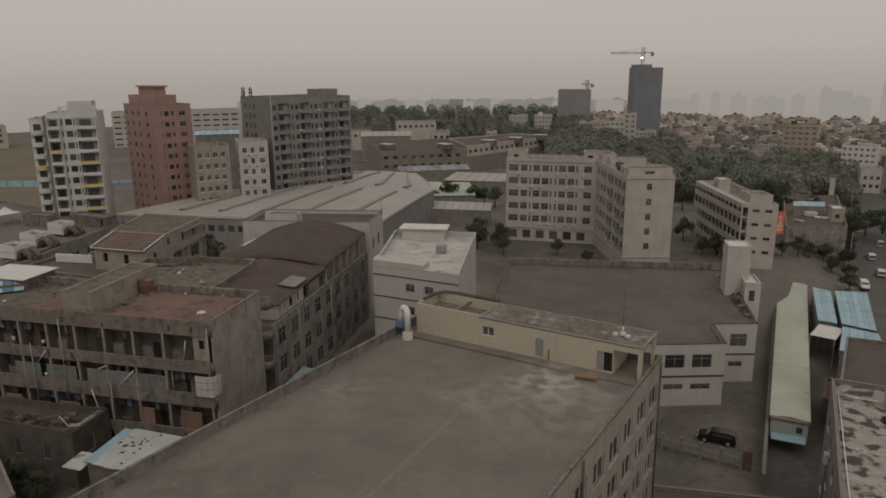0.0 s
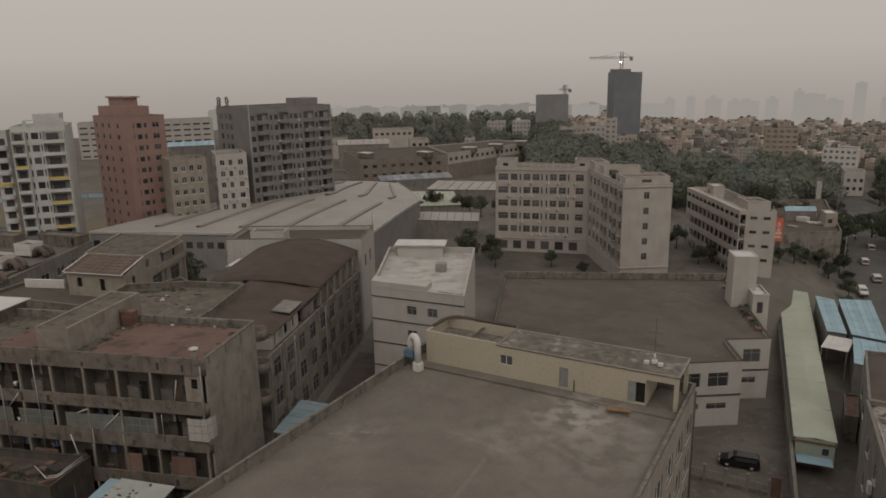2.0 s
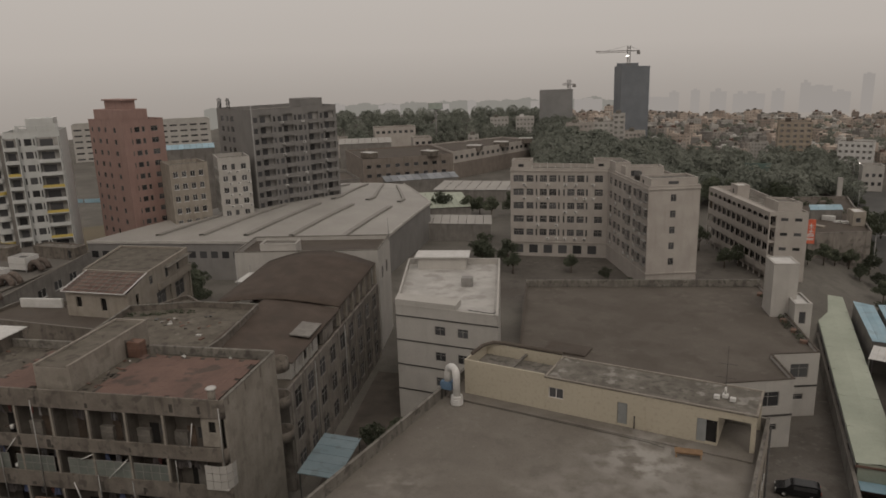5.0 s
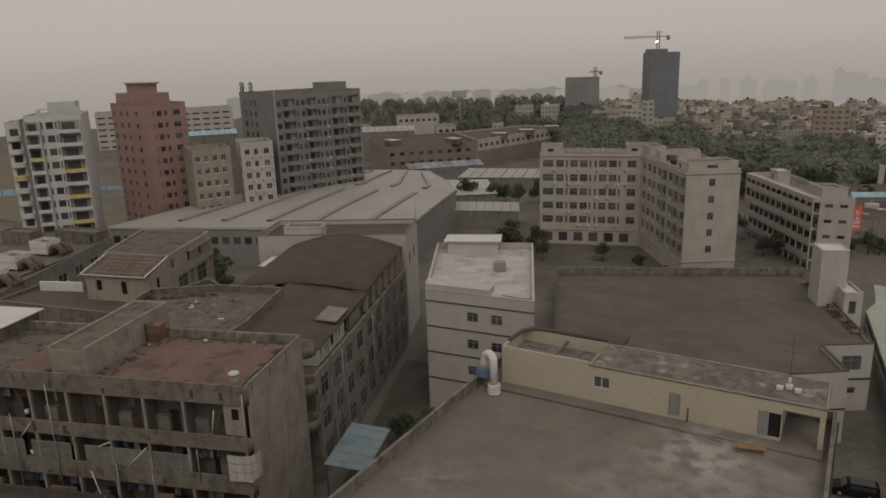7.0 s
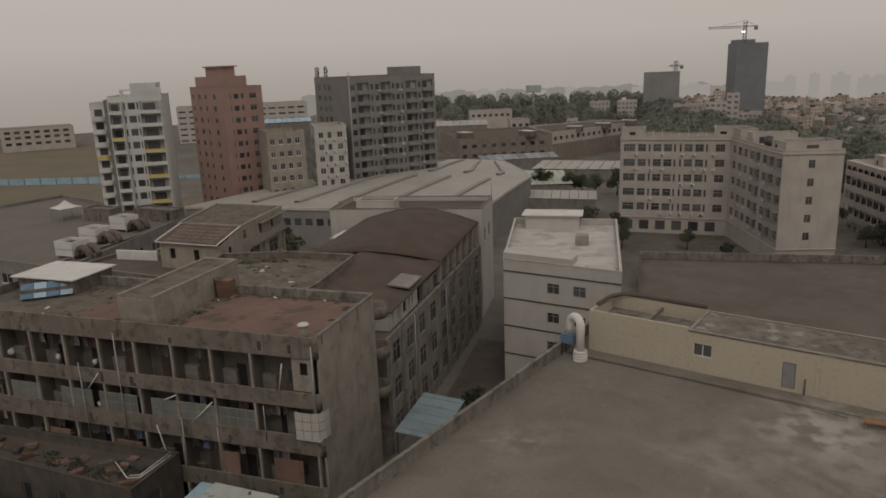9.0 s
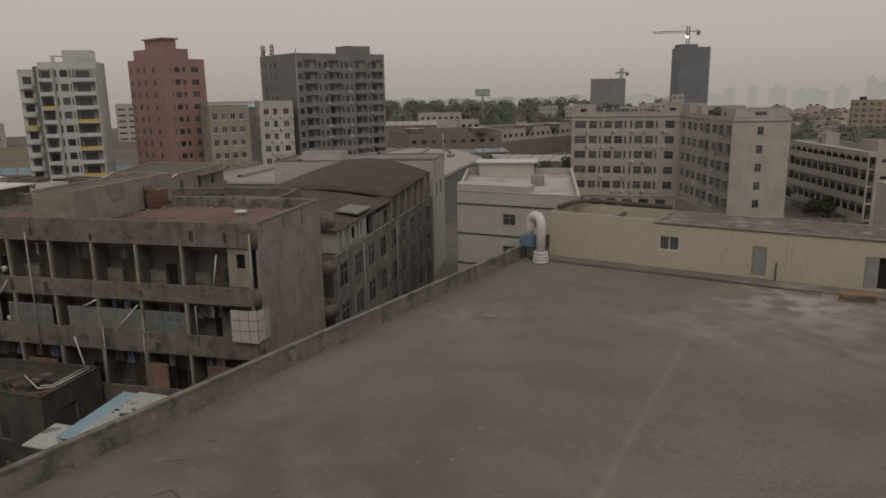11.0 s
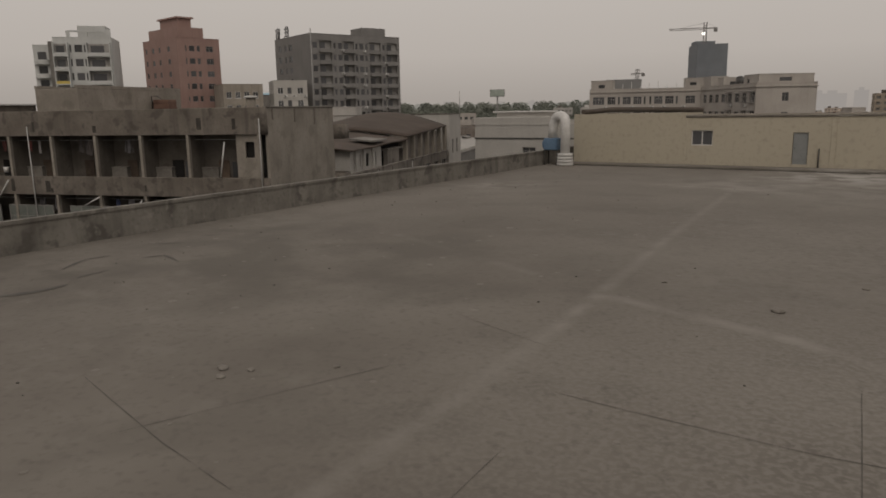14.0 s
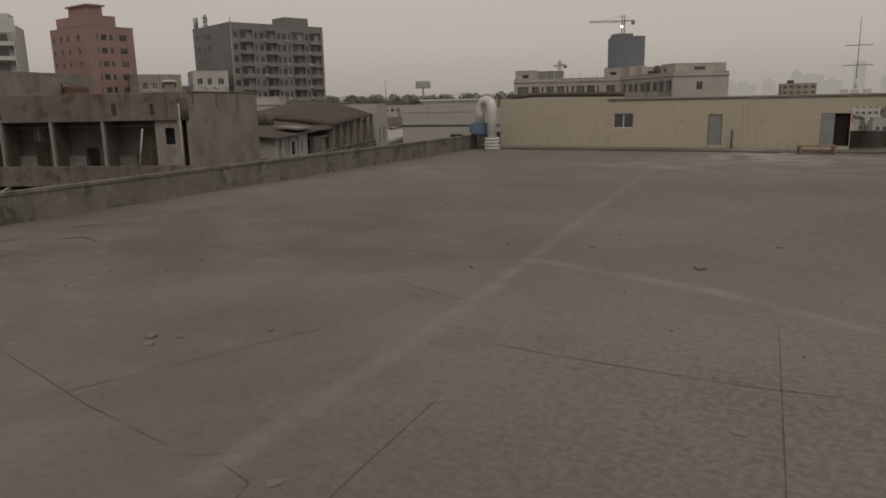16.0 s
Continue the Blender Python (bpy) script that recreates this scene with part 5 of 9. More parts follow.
box(bm, -2.0, -8.0, -0.5, 0.2, -5.0, -0.42, tilt_)
part("loose_sheet", bm, M["leanto"], gt)
bm = bmesh.new()
box(bm, 0.1, -6.8, G + 8.0, 6.6, -0.4, -0.5)
part("wall", bm, M["old"], gt)
rng = random.Random(77)
for k in range(22):
    u_, v_, s_ = rng.gauss(2.6, 0.9), rng.gauss(-3.2, 1.4), rng.uniform(0.06, 0.22)
    part("dry_litter", one_box(-s_, -s_ * 0.6, 0.0, s_, s_ * 0.5, 0.05, bev=0.01), M["grime"], gt, m=tilt_ @ Matrix.Translation((min(max(u_, 1.3), 6.6), min(max(v_, -6.9), -0.3), 0.014)) @ Matrix.Rotation(rng.uniform(0, 3), 4, "Z"))
bt = thing("blue_canopy", -15.2, -5.5, -8.2, "blue sheet-metal canopy in the alley", "canopy", ang=108)
for k in range(10):
    bm = bmesh.new()
    box(bm, -4.2 + k * 0.84, -2.2, -0.06 + 0.02 * (k % 2), -3.38 + k * 0.84, 2.2, 0.02 + 0.02 * (k % 2), Matrix.Rotation(radians(5), 4, "X"))
    part("sheet", bm, M["bluedull"], bt)
for x in (-4, 4):
    for y in (-2, 2):
        part("post", one_box(x - 0.06, y - 0.06, G + 8.2, x + 0.06, y + 0.06, -0.05), M["darkmetal"], bt)
flat("alley_pavement", [(-17.4, -8), (-3.4, -24), (-3.4, 14), (-18, 12.4), (-26, 28), (-31, 27)], G + 0.025, M["shaded_dirt"], "brown alley ground darkened for the shade between the buildings", "pavement")
flat("alley_slab", [(-15, -15), (-9, -16), (-8, 4), (-16, 6)], G + 0.05, M["water"], "wet turquoise-stained slab in the alley", "pavement")
block("old_annex", [(-54, -36.2), (-27.4, -29.7), (-29.2, -24.0), (-55, -32.4)], G, -7.6, "old low annex with a littered mossy roof below the galleries", "building", M["old_in"], M["brownroof"], {0: [(6 + 4.2 * i, -11.4, 1.1, 2.0, "plain") for i in range(5)], 1: [(1.6, -11, 1.7, 1.9, "plain")]}, parapet=0.8)
rng = random.Random(77)
for k in range(34):
    u, v = rng.random(), rng.uniform(0.12, 0.85)
    p = Vector((-50, -34.7)).lerp(Vector((-28.4, -29.4)), u) + Vector((-0.28, 0.96)) * ((3.2 + 1.6 * u) * v)
    w, d_ = rng.uniform(0.5, 2.0), rng.uniform(0.1, 0.9)
    bm = one_box(-w / 2, -d_ / 2, 0, w / 2, d_ / 2, rng.uniform(0.06, 0.45), bev=0.02)
    tagged(put("scrap_board", mesh_of("scrap_board", bm, M[rng.choice(("rust", "brick", "old_in", "darkmetal", "wood_dark"))]), None, pose(p.x, p.y, -8.38, 0, 0, rng.uniform(0, 180))), "scrap board and rusty sheet lying on the annex roof", "scrap", "scrap on the annex")
for k in range(10):
    bm = bmesh.new()
    leaves_bm(bm, (0, 0, 0.1), 0.8, 80, 0.2, rng, 0.4)
    q = Vector((-28.9, -28.6)).lerp(Vector((-40.0, -31.0)), k / 9)
    tagged(put("weeds", mesh_of("weeds", bm, M["leaf"]), None, pose(q.x + rng.uniform(-0.5, 0.3), q.y + rng.uniform(0.1, 1.4), -8.4)), "dusty weeds growing on the annex roof", "weeds", "weeds on the annex")
sf = thing("bent_pipe", -29.0, -28.6, -7.6, "pair of bent white pipes lying on the annex parapet", "pipe")
tube("pipe", [(-3.6, 0.6, 0.1), (-0.2, -0.3, 0.12), (0.6, 0.4, 0.14), (-0.1, 3.8, 0.3)], 0.05, M["plastic"], sf)
tube("pipe", [(-0.3, -0.05, 0.2), (0.4, 0.5, 0.22), (-0.35, 3.8, 0.42)], 0.045, M["plastic"], sf)


block("gap_house", [(-60, -56), (-24.5, -49), (-21.6, -39.0), (-29.5, -36.3), (-62, -44)], G, -8.0, "low house with a pale flat roof across the narrow yard", "house", M["old"], M["roof"], {3: [(3 + 4 * i, -12, 1.2, 1.4, "plain") for i in range(7)]}, parapet=0.3, cope=M["roof_pale"])
flat("gap_pavement", [(-60, -43), (-29, -36.2), (-17, -40), (-17, -20), (-28, -24), (-60, -34)], G + 0.04, M["shaded_dirt"], "brown yard ground darkened for the shade below the galleries", "pavement")
rng = random.Random(51)
for k in range(12):
    tree(-28.5 - 2.4 * k + rng.uniform(-0.6, 0.6), -33.3 - 0.55 * k + rng.uniform(-0.8, 0.8), G, 0.55 + 0.25 * rng.random(), k, "dark dusty tree in the narrow yard", "yard trees")


# ---------------------------------------------------------------- dark workshop behind the old dormitory
WN, WF = Vector((-20.8, -5.2)), Vector((-33.9, 32.2))      # near and far end of its alley wall
we = (WF - WN).normalized()
wi = Vector((-we.y, we.x))                                  # into the building
WL = (WF - WN).length


def wpt(u, v):
    q = WN + we * u + wi * v
    return q.x, q.y


me_ = Matrix.Translation((WN.x, WN.y, 0)) @ Matrix.Rotation(math.atan2(we.y, we.x), 4, "Z")
ws = [(1.9 + 4.3 * i, z, 2.3, 2.4, "four") for z in (-5.2, -9.2, -13.2) for i in range(9)]
ds = block("workshop_building", [wpt(0, 0), wpt(WL, 0), wpt(WL, 18.6), wpt(0, 14.0)], G, -1.8, "stained grey workshop with rusty brown vaulted felt roofs", "building", M["workwall"], M["moss"], {0: ws}, parapet=0.3)
for i in range(10):
    bm = bmesh.new()
    box(bm, 0.5 + 4.3 * i, -0.14, G, 0.95 + 4.3 * i, -0.005, -1.9, me_)
    wpart("wall_pier", bm, M["workwall"], ds)


def sheet_between(rows, thick, mat, name, label=""):
    """A roof skin of given thickness over rows of points."""
    bm = bmesh.new()
    top = [[bm.verts.new(p) for p in r] for r in rows]
    low = [[bm.verts.new(Vector(p) - Vector((0, 0, thick))) for p in r] for r in rows]
    for a, b, c, d in zip(top, top[1:], low, low[1:]):
        for k in range(len(a) - 1):
            bm.faces.new((a[k], a[k + 1], b[k + 1], b[k])).smooth = len(a) > 5
            bm.faces.new((c[k + 1], c[k], d[k], d[k + 1]))
    for a, c in ((top[0], low[0]), (top[-1], low[-1])):
        for k in range(len(a) - 1):
            bm.faces.new((a[k], c[k], c[k + 1], a[k + 1]))
    for e in (0, -1):
        for k in range(len(top) - 1):
            bm.faces.new((top[k][e], top[k + 1][e], low[k + 1][e], low[k][e]))
    bmesh.ops.recalc_face_normals(bm, faces=bm.faces)
    return wpart(name, bm, mat, ds, label)


# wide vault over the rear half, its walls with tall slots and piers below the eaves
rows = []
for i in range(9):
    u = 20.5 + (WL + 0.6 - 20.5) * i / 8
    rise_ = 0.9 + 1.1 * i / 8
    rows.append([(*wpt(u, 0.3 + 18.4 * k / 14), 1.0 + 0.75 * i / 8 + rise_ * math.sin(math.pi * k / 14)) for k in range(15)])
sheet_between(rows, 0.14, M["workroof"], "vaulted_roof", "rusty brown vaulted felt roof")
bm = bmesh.new()
slots = [(1.0 + 3.3 * i, 2.0 + 3.3 * i, -1.2, 0.5) for i in range(6)]
facade(bm, wpt(20.5, 0.9), wpt(WL, 0.9), -2.0, 1.05, slots, 0.3)
facade(bm, wpt(20.5, 17.8), wpt(20.5, 0.9), -2.0, 1.0)
wpart("upper_wall", bm, M["workwall"], ds)
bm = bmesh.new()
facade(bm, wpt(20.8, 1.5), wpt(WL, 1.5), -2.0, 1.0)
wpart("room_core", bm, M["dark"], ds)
for i in range(7):
    bm = bmesh.new()
    box(bm, 20.6 + 3.3 * i, 0.45, -1.9, 21.1 + 3.3 * i, 0.895, 1.0 + 0.09 * i, me_, bev=0.02)
    wpart("upper_pier", bm, M["old_pale"] if i % 3 else M["beige"], ds)
# lower brown roof of the front half, over pale cabin walls
rows = []
for i in range(7):
    u = 2.6 + 18.6 * i / 6
    rows.append([(*wpt(u, v), z + 0.35 * i / 6 + 0.05 * math.sin(2.1 * i + v)) for v, z in ((0.3, 0.35), (3.5, 0.75), (7.0, 1.15), (11.2, 1.5))])
sheet_between(rows, 0.12, M["workroof"], "front_roof", "rusty brown felt roof over the cabin")
bm = bmesh.new()
facade(bm, wpt(3.2, 0.8), wpt(12.4, 0.8), -2.0, 0.28, [(1.0, 1.8, -1.7, -0.1), (2.6, 2.9, -1.4, -0.2), (4.2, 5.4, -1.5, -0.2), (6.4, 7.6, -1.5, -0.2)], 0.15)
facade(bm, wpt(3.2, 11.0), wpt(3.2, 0.8), -2.0, 0.3)
wpart("cabin_wall", bm, M["white"], ds, "grubby white cabin wall")
bm = bmesh.new()
facade(bm, wpt(3.6, 1.6), wpt(12.2, 1.6), -2.0, 0.2)
facade(bm, wpt(12.4, 1.4), wpt(20.4, 1.4), -2.0, 0.5)
wpart("cabin_core", bm, M["dark"], ds)
for u, w_ in ((4.25, 0.3), (6.5, 0.35), (9.2, 0.4)):
    bm = bmesh.new()
    box(bm, u, 0.55, -1.75, u + w_, 0.79, 0.25, me_, bev=0.02)
    wpart("cabin_post", bm, M["white"], ds)
bm = bmesh.new()
mh = me_ @ Matrix.Translation((9.2, 0.6, 0.85)) @ Matrix.Rotation(radians(5), 4, "X")
box(bm, 0, 0, 0, 4.6, 2.6, 0.12, mh, bev=0.02)
wpart("skylight_panel", bm, M["greywall"], ds, "pale grey skylight sheet")
bm = bmesh.new()
box(bm, 14.2, 0.7, -2.0, 18.4, 1.2, -0.3, me_)
box(bm, 14.2, 0.6, -0.3, 19.6, 3.0, -0.12, me_)
wpart("lean_to_store", bm, M["workwall"], ds)
for u in (8.6, 21.0):
    tube("roof_drain", [tuple(ds.matrix_world.inverted() @ Vector((*wpt(u, -0.12), z))) for z in (-1.9, G)], 0.06, M["metal"], ds)
# fallen sheets at the far left edge of the vault
bm = bmesh.new()
box(bm, 33.0, 18.9, 0.9, 38.5, 21.6, 0.98, me_ @ Matrix.Rotation(radians(-2), 4, "X"))
wpart("side_awning", bm, M["bright"], ds, "white sheet awning")
for u in (33.2, 38.2):
    bm = bmesh.new()
    box(bm, u, 21.2, G, u + 0.12, 21.32, 1.6, me_)
    wpart("awning_post", bm, M["metal"], ds)

# mossy flat roof with low walls between the dormitory and the workshop
ra = block("rear_annex", [(-31.2, -4.2), (-36.1, 7.2), (-44.6, 4.6), (-52.0, -0.6), (-45.5, -15.0), (-30.0, -9.4)], G, 2.3, "low grey annex with a mossy littered flat roof", "building", M["old"], M["moss"], parapet=0.75, cope=M["parapet"])
rng = random.Random(41)
for k in range(26):
    a_, b_ = rng.uniform(0, 1), rng.uniform(0, 1)
    q = Vector((-33.5, -5.0)).lerp(Vector((-38, 4.5)), a_).lerp(Vector((-47.5, -2.0)), b_)
    s_ = rng.uniform(0.12, 0.4)
    bm = one_box(-s_, -s_ * rng.uniform(0.3, 0.8), 0, s_, s_ * 0.6, rng.uniform(0.04, 0.16), bev=0.01)
    tagged(put("roof_rubble", mesh_of("roof_rubble", bm, M[rng.choice(("bright", "old", "rust", "darkmetal"))]), None, pose(q.x, q.y, 1.56, 0, 0, rng.uniform(0, 180))), "scrap and rubble lying on the mossy annex roof", "rubble", "rubble on the rear annex")
for k in range(9):
    q = Vector((-44.2, 3.6)).lerp(Vector((-51.0, -1.2)), k / 8)
    bm = bmesh.new()
    leaves_bm(bm, (0, 0, 0.1), 0.55, 46, 0.2, rng, 0.5)
    tagged(put("weeds", mesh_of("weeds", bm, M["leaf"]), None, pose(q.x + rng.uniform(-0.2, 0.6), q.y - 0.9 + rng.uniform(-0.4, 0.2), 1.56)), "dry weeds growing on the mossy annex roof", "weeds", "weeds on the rear annex")

# white block in front of the hangar
wbk = [(-57.2, 24.3), (-35.4, 35.1), (-39.7, 45.2), (-61.8, 34.4)]
block("white_workshop", wbk, G, 3.2, "white painted workshop with a dark flat roof", "building", M["white"], M["brownroof"], {1: [(2.4, -2.6, 1.6, 2.2, "plain"), (6.4, -2.6, 1.6, 2.2, "plain")]}, parapet=0.7, cope=M["parapet"])
block("white_stair_head", [(-53.4, 26.5), (-47.9, 29.2), (-49.4, 32.3), (-54.9, 29.6)], 2.4, 4.4, "white stair head with a flat lid", "stair head", M["white"], M["parapet"], parapet=0.15)
bm = bmesh.new()
cyl(bm, (0, 0, 0), (0, 0, 4.2), 0.07, seg=8)
tagged(put("roof_mast", mesh_of("roof_mast", bm, M["metal"]), None, pose(-39.2, 44.2, 2.5)), "thin metal mast on the dark workshop roof", "mast")

# ---------------------------------------------------------------- white house by the alley
wh = [(-19.2, 14.9), (-4.9, 16.2), (-15.9, 41.2), (-29.6, 35.4)]
fw = [(5.6 + 3.2 * i, z, 1.5, 1.25, "four") for z in (-1.4, -5.0, -8.6, -12.2) for i in range(2)]
hs = block("white_house", wh, G, 2.2, "white tiled house with dark string courses and a pale roof", "house", M["white"], M["palecoat"], {0: fw, 3: [(4 + 5 * i, z, 1.2, 1.2, "four") for z in (-1.4, -5.0, -8.6) for i in range(3)]}, parapet=0.8)
bm = bmesh.new()
up_ = [(-19.2, 14.9), (-10.6, 15.68), (-11.1, 18.2), (-20.2, 17.2)]
for i in range(4):
    facade(bm, up_[i], up_[(i + 1) % 4], 2.2, 3.0)
poly_roof(bm, up_, 3.0)
wpart("front_upstand", bm, M["white"], hs)
for z in (0.7, -2.7, -6.2, -9.8):
    bm = bmesh.new()
    for a, b in ((wh[0], wh[1]), (wh[3], wh[0])):
        d = Vector(b) - Vector(a)
        box(bm, -0.06, -0.07, 0, d.length + 0.06, 0.02, 0.16, Matrix.Translation((a[0], a[1], z)) @ Matrix.Rotation(math.atan2(d.y, d.x), 4, "Z"))
    wpart("string_course", bm, M["darkmetal"], hs)
hd = block("house_stair_head", [(-26.4, 33.0), (-19.4, 36.0), (-20.7, 39.0), (-27.6, 36.0)], 1.4, 3.4, "white stair head with an overhanging lid", "stair head", M["white"], M["bright"], parapet=0.05)
bm = bmesh.new()
box(bm, -4.3, -2.1, 2.0, 4.3, 2.1, 2.18, Matrix.Rotation(radians(23), 4, "Z"))
part("lid", bm, M["bright"], hd)
part("roof_hatch", one_box(-0.8, -0.7, 0, 0.8, 0.7, 1.3, bev=0.03), M["frame_d"], hs, m=hs.matrix_world.inverted() @ pose(-15.4, 28.5, 1.4, 0, 0, 20))
tube("roof_hose", [tuple(hs.matrix_world.inverted() @ Vector(v)) for v in ((-10.2, 18.4, 1.6), (-8.0, 18.6, 1.5), (-6.6, 18.6, 1.55), (-6.6, 20.5, 1.5))], 0.05, M["darkmetal"], hs)

# ---------------------------------------------------------------- brown flat-roofed workshop with white front
before = set(scene.objects)
bp = [(-7.0, 28.7), (20.0, 29.6), (28.7, 35.3), (25.4, 42.7), (31.3, 46.2), (20.3, 77.2), (-18.8, 60.2)]
f1 = [(1.6 + 4.0 * i, z, 2.9, h, "four") for i in range(2) for z, h in ((-11.6, 2.1), (-15.0, 0.9))]
f3 = [(2.8, -11.6, 2.6, 2.1, "four"), (2.8, -15.0, 2.2, 0.9, "four"), (0.3, -11.6, 1.2, 2.1, "two")]
GW = 32 + (GY - 32) / 1.05
bw = block("yard_workshop", bp, GW, -7.9, "white two-storey workshop with a wide brown flat roof", "building", M["white"], M["yardroof"], {1: f1, 3: f3, 4: [(3 + 4.5 * i, -11.6, 2.4, 1.9, "four") for i in range(6)]}, parapet=0.55, cope=M["brownroof"])
bm = bmesh.new()
for a, b in ((1, 2), (2, 3), (3, 4), (4, 5)):
    d = Vector(bp[b]) - Vector(bp[a])
    box(bm, 0, -0.08, -13.0, d.length, 0.02, -12.75, Matrix.Translation((bp[a][0], bp[a][1], 0)) @ Matrix.Rotation(math.atan2(d.y, d.x), 4, "Z"))
wpart("dark_band", bm, M["darkmetal"], bw)
bm = bmesh.new()
for a, b, w_ in ((5, 6, 0.5),):
    d = Vector(bp[b]) - Vector(bp[a])
    box(bm, 0, 0.05, -8.4, d.length, w_, -7.1, Matrix.Translation((bp[a][0], bp[a][1], 0)) @ Matrix.Rotation(math.atan2(d.y, d.x), 4, "Z"))
wpart("rear_parapet", bm, M["parapet"], bw)
bm = bmesh.new()
box(bm, -4.5, 32, -8.5, 1.8, 35.5, -8.15)
wpart("roof_upstand", bm, M["brownroof"], bw)
rng = random.Random(3)
for k in range(16):
    s = k / 15
    q = Vector((29.6, 50.5)).lerp(Vector((22.4, 71.5)), s)
    bm = bmesh.new()
    leaves_bm(bm, (0, 0, 0.3), 0.7, 26, 0.35, rng)
    part("weed_clump" if k % 3 else "rubble_lump", bm if k % 3 else (bm.free() or one_box(-0.5, -0.4, 0, 0.6, 0.4, 0.5, bev=0.05)), M["leaf"] if k % 3 else M["brick"], bw, m=bw.matrix_world.inverted() @ pose(q.x - 1.0 + rng.uniform(-0.5, 0.5), q.y, -8.45, 0, 0, k * 30))
block("stair_tower", [(23.6, 60.6), (27.2, 62.0), (25.6, 66.4), (22.0, 65.0)], GW, 0.4, "tall white rendered stair tower", "tower", M["white"], M["bright"], {1: [(3.0, -1.3, 1.1, 0.6, "plain")]}, parapet=0.05)
block("tower_annex", [(27.2, 58.5), (29.6, 59.4), (27.6, 65.0), (25.4, 64.0)], GW, -5.2, "small white annex beside the stair tower", "annex", M["white"], M["bright"], {0: [(0.7, -8.4, 1.0, 2.0, "plain")], 1: [(1.5, -8.6, 1.2, 2.0, "plain")]}, parapet=0.25)

settle(before, 1.05)

# ---------------------------------------------------------------- L-shaped dormitory across the courtyard
mp = [(-40.1, 101.2), (-17.4, 107.5), (-2.6, 85.2), (6.5, 90.9), (-9.6, 117.0), (-43.0, 110.6)]
rows_ = [4.3, 0.93, -2.44, -5.81, -9.18]
left = []
for z in rows_:
    for u, w in ((0.7, 2.6), (3.9, 1.8), (6.2, 0.45), (7.2, 1.8), (9.5, 1.8), (11.7, 0.45), (12.9, 0.45), (13.9, 1.8), (16.2, 1.8), (18.4, 0.45), (20.4, 2.0)):
        left.append((u, z, w, 1.7, "bars" if w > 1 else "plain"))
left += [(1.0 + 3.6 * i, -13.7, 2.2, 2.2, "plain") for i in range(6)]
side = []
for z in rows_:
    for i in range(7):
        side.append((1.3 + 3.25 * i, z, 1.9, 1.7, "bars"))
        if i % 2:
            side.append((3.45 + 3.25 * i, z, 0.5, 1.5, "plain"))
    side.append((24.2, z, 2.1, 1.8, "bars"))
end = [(4.6, z + 0.1, 1.2, 1.5, "four") for z in rows_]
md = block("courtyard_dormitory", mp, G, 7.6, "cream tiled five-storey dormitory in an L around the courtyard", "building", M["cream"], M["parapet"], {0: left, 1: side, 2: end}, parapet=0.8)
for z in (6.95, -10.9):
    bm = bmesh.new()
    for i in range(3):
        d = Vector(mp[i + 1]) - Vector(mp[i])
        box(bm, -0.1, -0.22, 0, d.length + 0.1, 0.02, 0.2, Matrix.Translation((mp[i][0], mp[i][1], z)) @ Matrix.Rotation(math.atan2(d.y, d.x), 4, "Z"))
    wpart("cornice", bm, M["cream"], md)
cd = (Vector(mp[2]) - Vector(mp[1])).normalized()
cage_floor = mesh_of("window_cage", one_box(0, -0.55, -0.12, 2.3, 0.05, 0.0), M["frame_d"])
cage_top = mesh_of("cage_top", one_box(0, -0.55, 1.85, 2.3, 0.05, 1.95), M["frame_d"])
cage_rail = mesh_of("cage_rail", one_box(0, -0.54, 0.9, 2.3, -0.49, 0.96), M["frame_d"])
cage_bar = mesh_of("cage_bar", one_box(0, -0.53, 0, 0.06, -0.48, 1.85), M["frame_d"])
for z in rows_:
    for u in (24.1, 20.7, 14.2):
        q = Vector(mp[1]) + cd * u
        wc = put("window_cage", cage_floor, md, md.matrix_world.inverted() @ pose(q.x, q.y, z, 0, 0, math.degrees(math.atan2(cd.y, cd.x))))
        put("cage_top", cage_top, wc)
        put("cage_rail", cage_rail, wc)
        for k in range(5):
            put("cage_bar", cage_bar, wc, Matrix.Translation((0.02 + 0.55 * k, 0, 0)))
rng = random.Random(8)
for z in rows_:
    for u in (3.4, 6.7, 9.15, 11.35, 13.4, 15.9, 18.1, 20.0):
        if rng.random() < 0.4:
            add_ac(md, mp[0], mp[1], u - 0.3, z - 0.9)
    for i in range(7):
        if rng.random() < 0.4:
            add_ac(md, mp[1], mp[2], 2.95 + 3.25 * i, z - 0.8)
block("roof_stair_head", [(-39.9, 101.5), (-35.3, 102.8), (-36.5, 107.2), (-41.1, 105.9)], 6.7, 9.5, "cream stair head on the dormitory roof", "stair head", M["cream"], M["parapet"], {0: [(1.6, 7.9, 1.4, 0.8, "plain")]}, parapet=0.3)
block("roof_stair_head", [(-20.8, 107.0), (-17.0, 107.7), (-14.6, 103.6), (-11.6, 105.4), (-16.0, 112.6), (-22.2, 111.4)], 6.7, 9.6, "cream stair head on the dormitory roof", "stair head", M["cream"], M["parapet"], {0: [(1.0, 8.1, 1.4, 0.7, "plain")]}, parapet=0.3)
block("roof_plant_room", [(-5.7, 90.3), (-2.35, 85.7), (5.9, 90.8), (2.6, 95.8)], 6.7, 9.1, "cream plant room flush with the end of the dormitory", "plant room", M["cream"], M["parapet"], {1: [(3.6, 7.9, 2.2, 0.7, "plain")], 0: [(1.2, 7.0, 0.9, 1.5, "plain")]}, parapet=0.3)
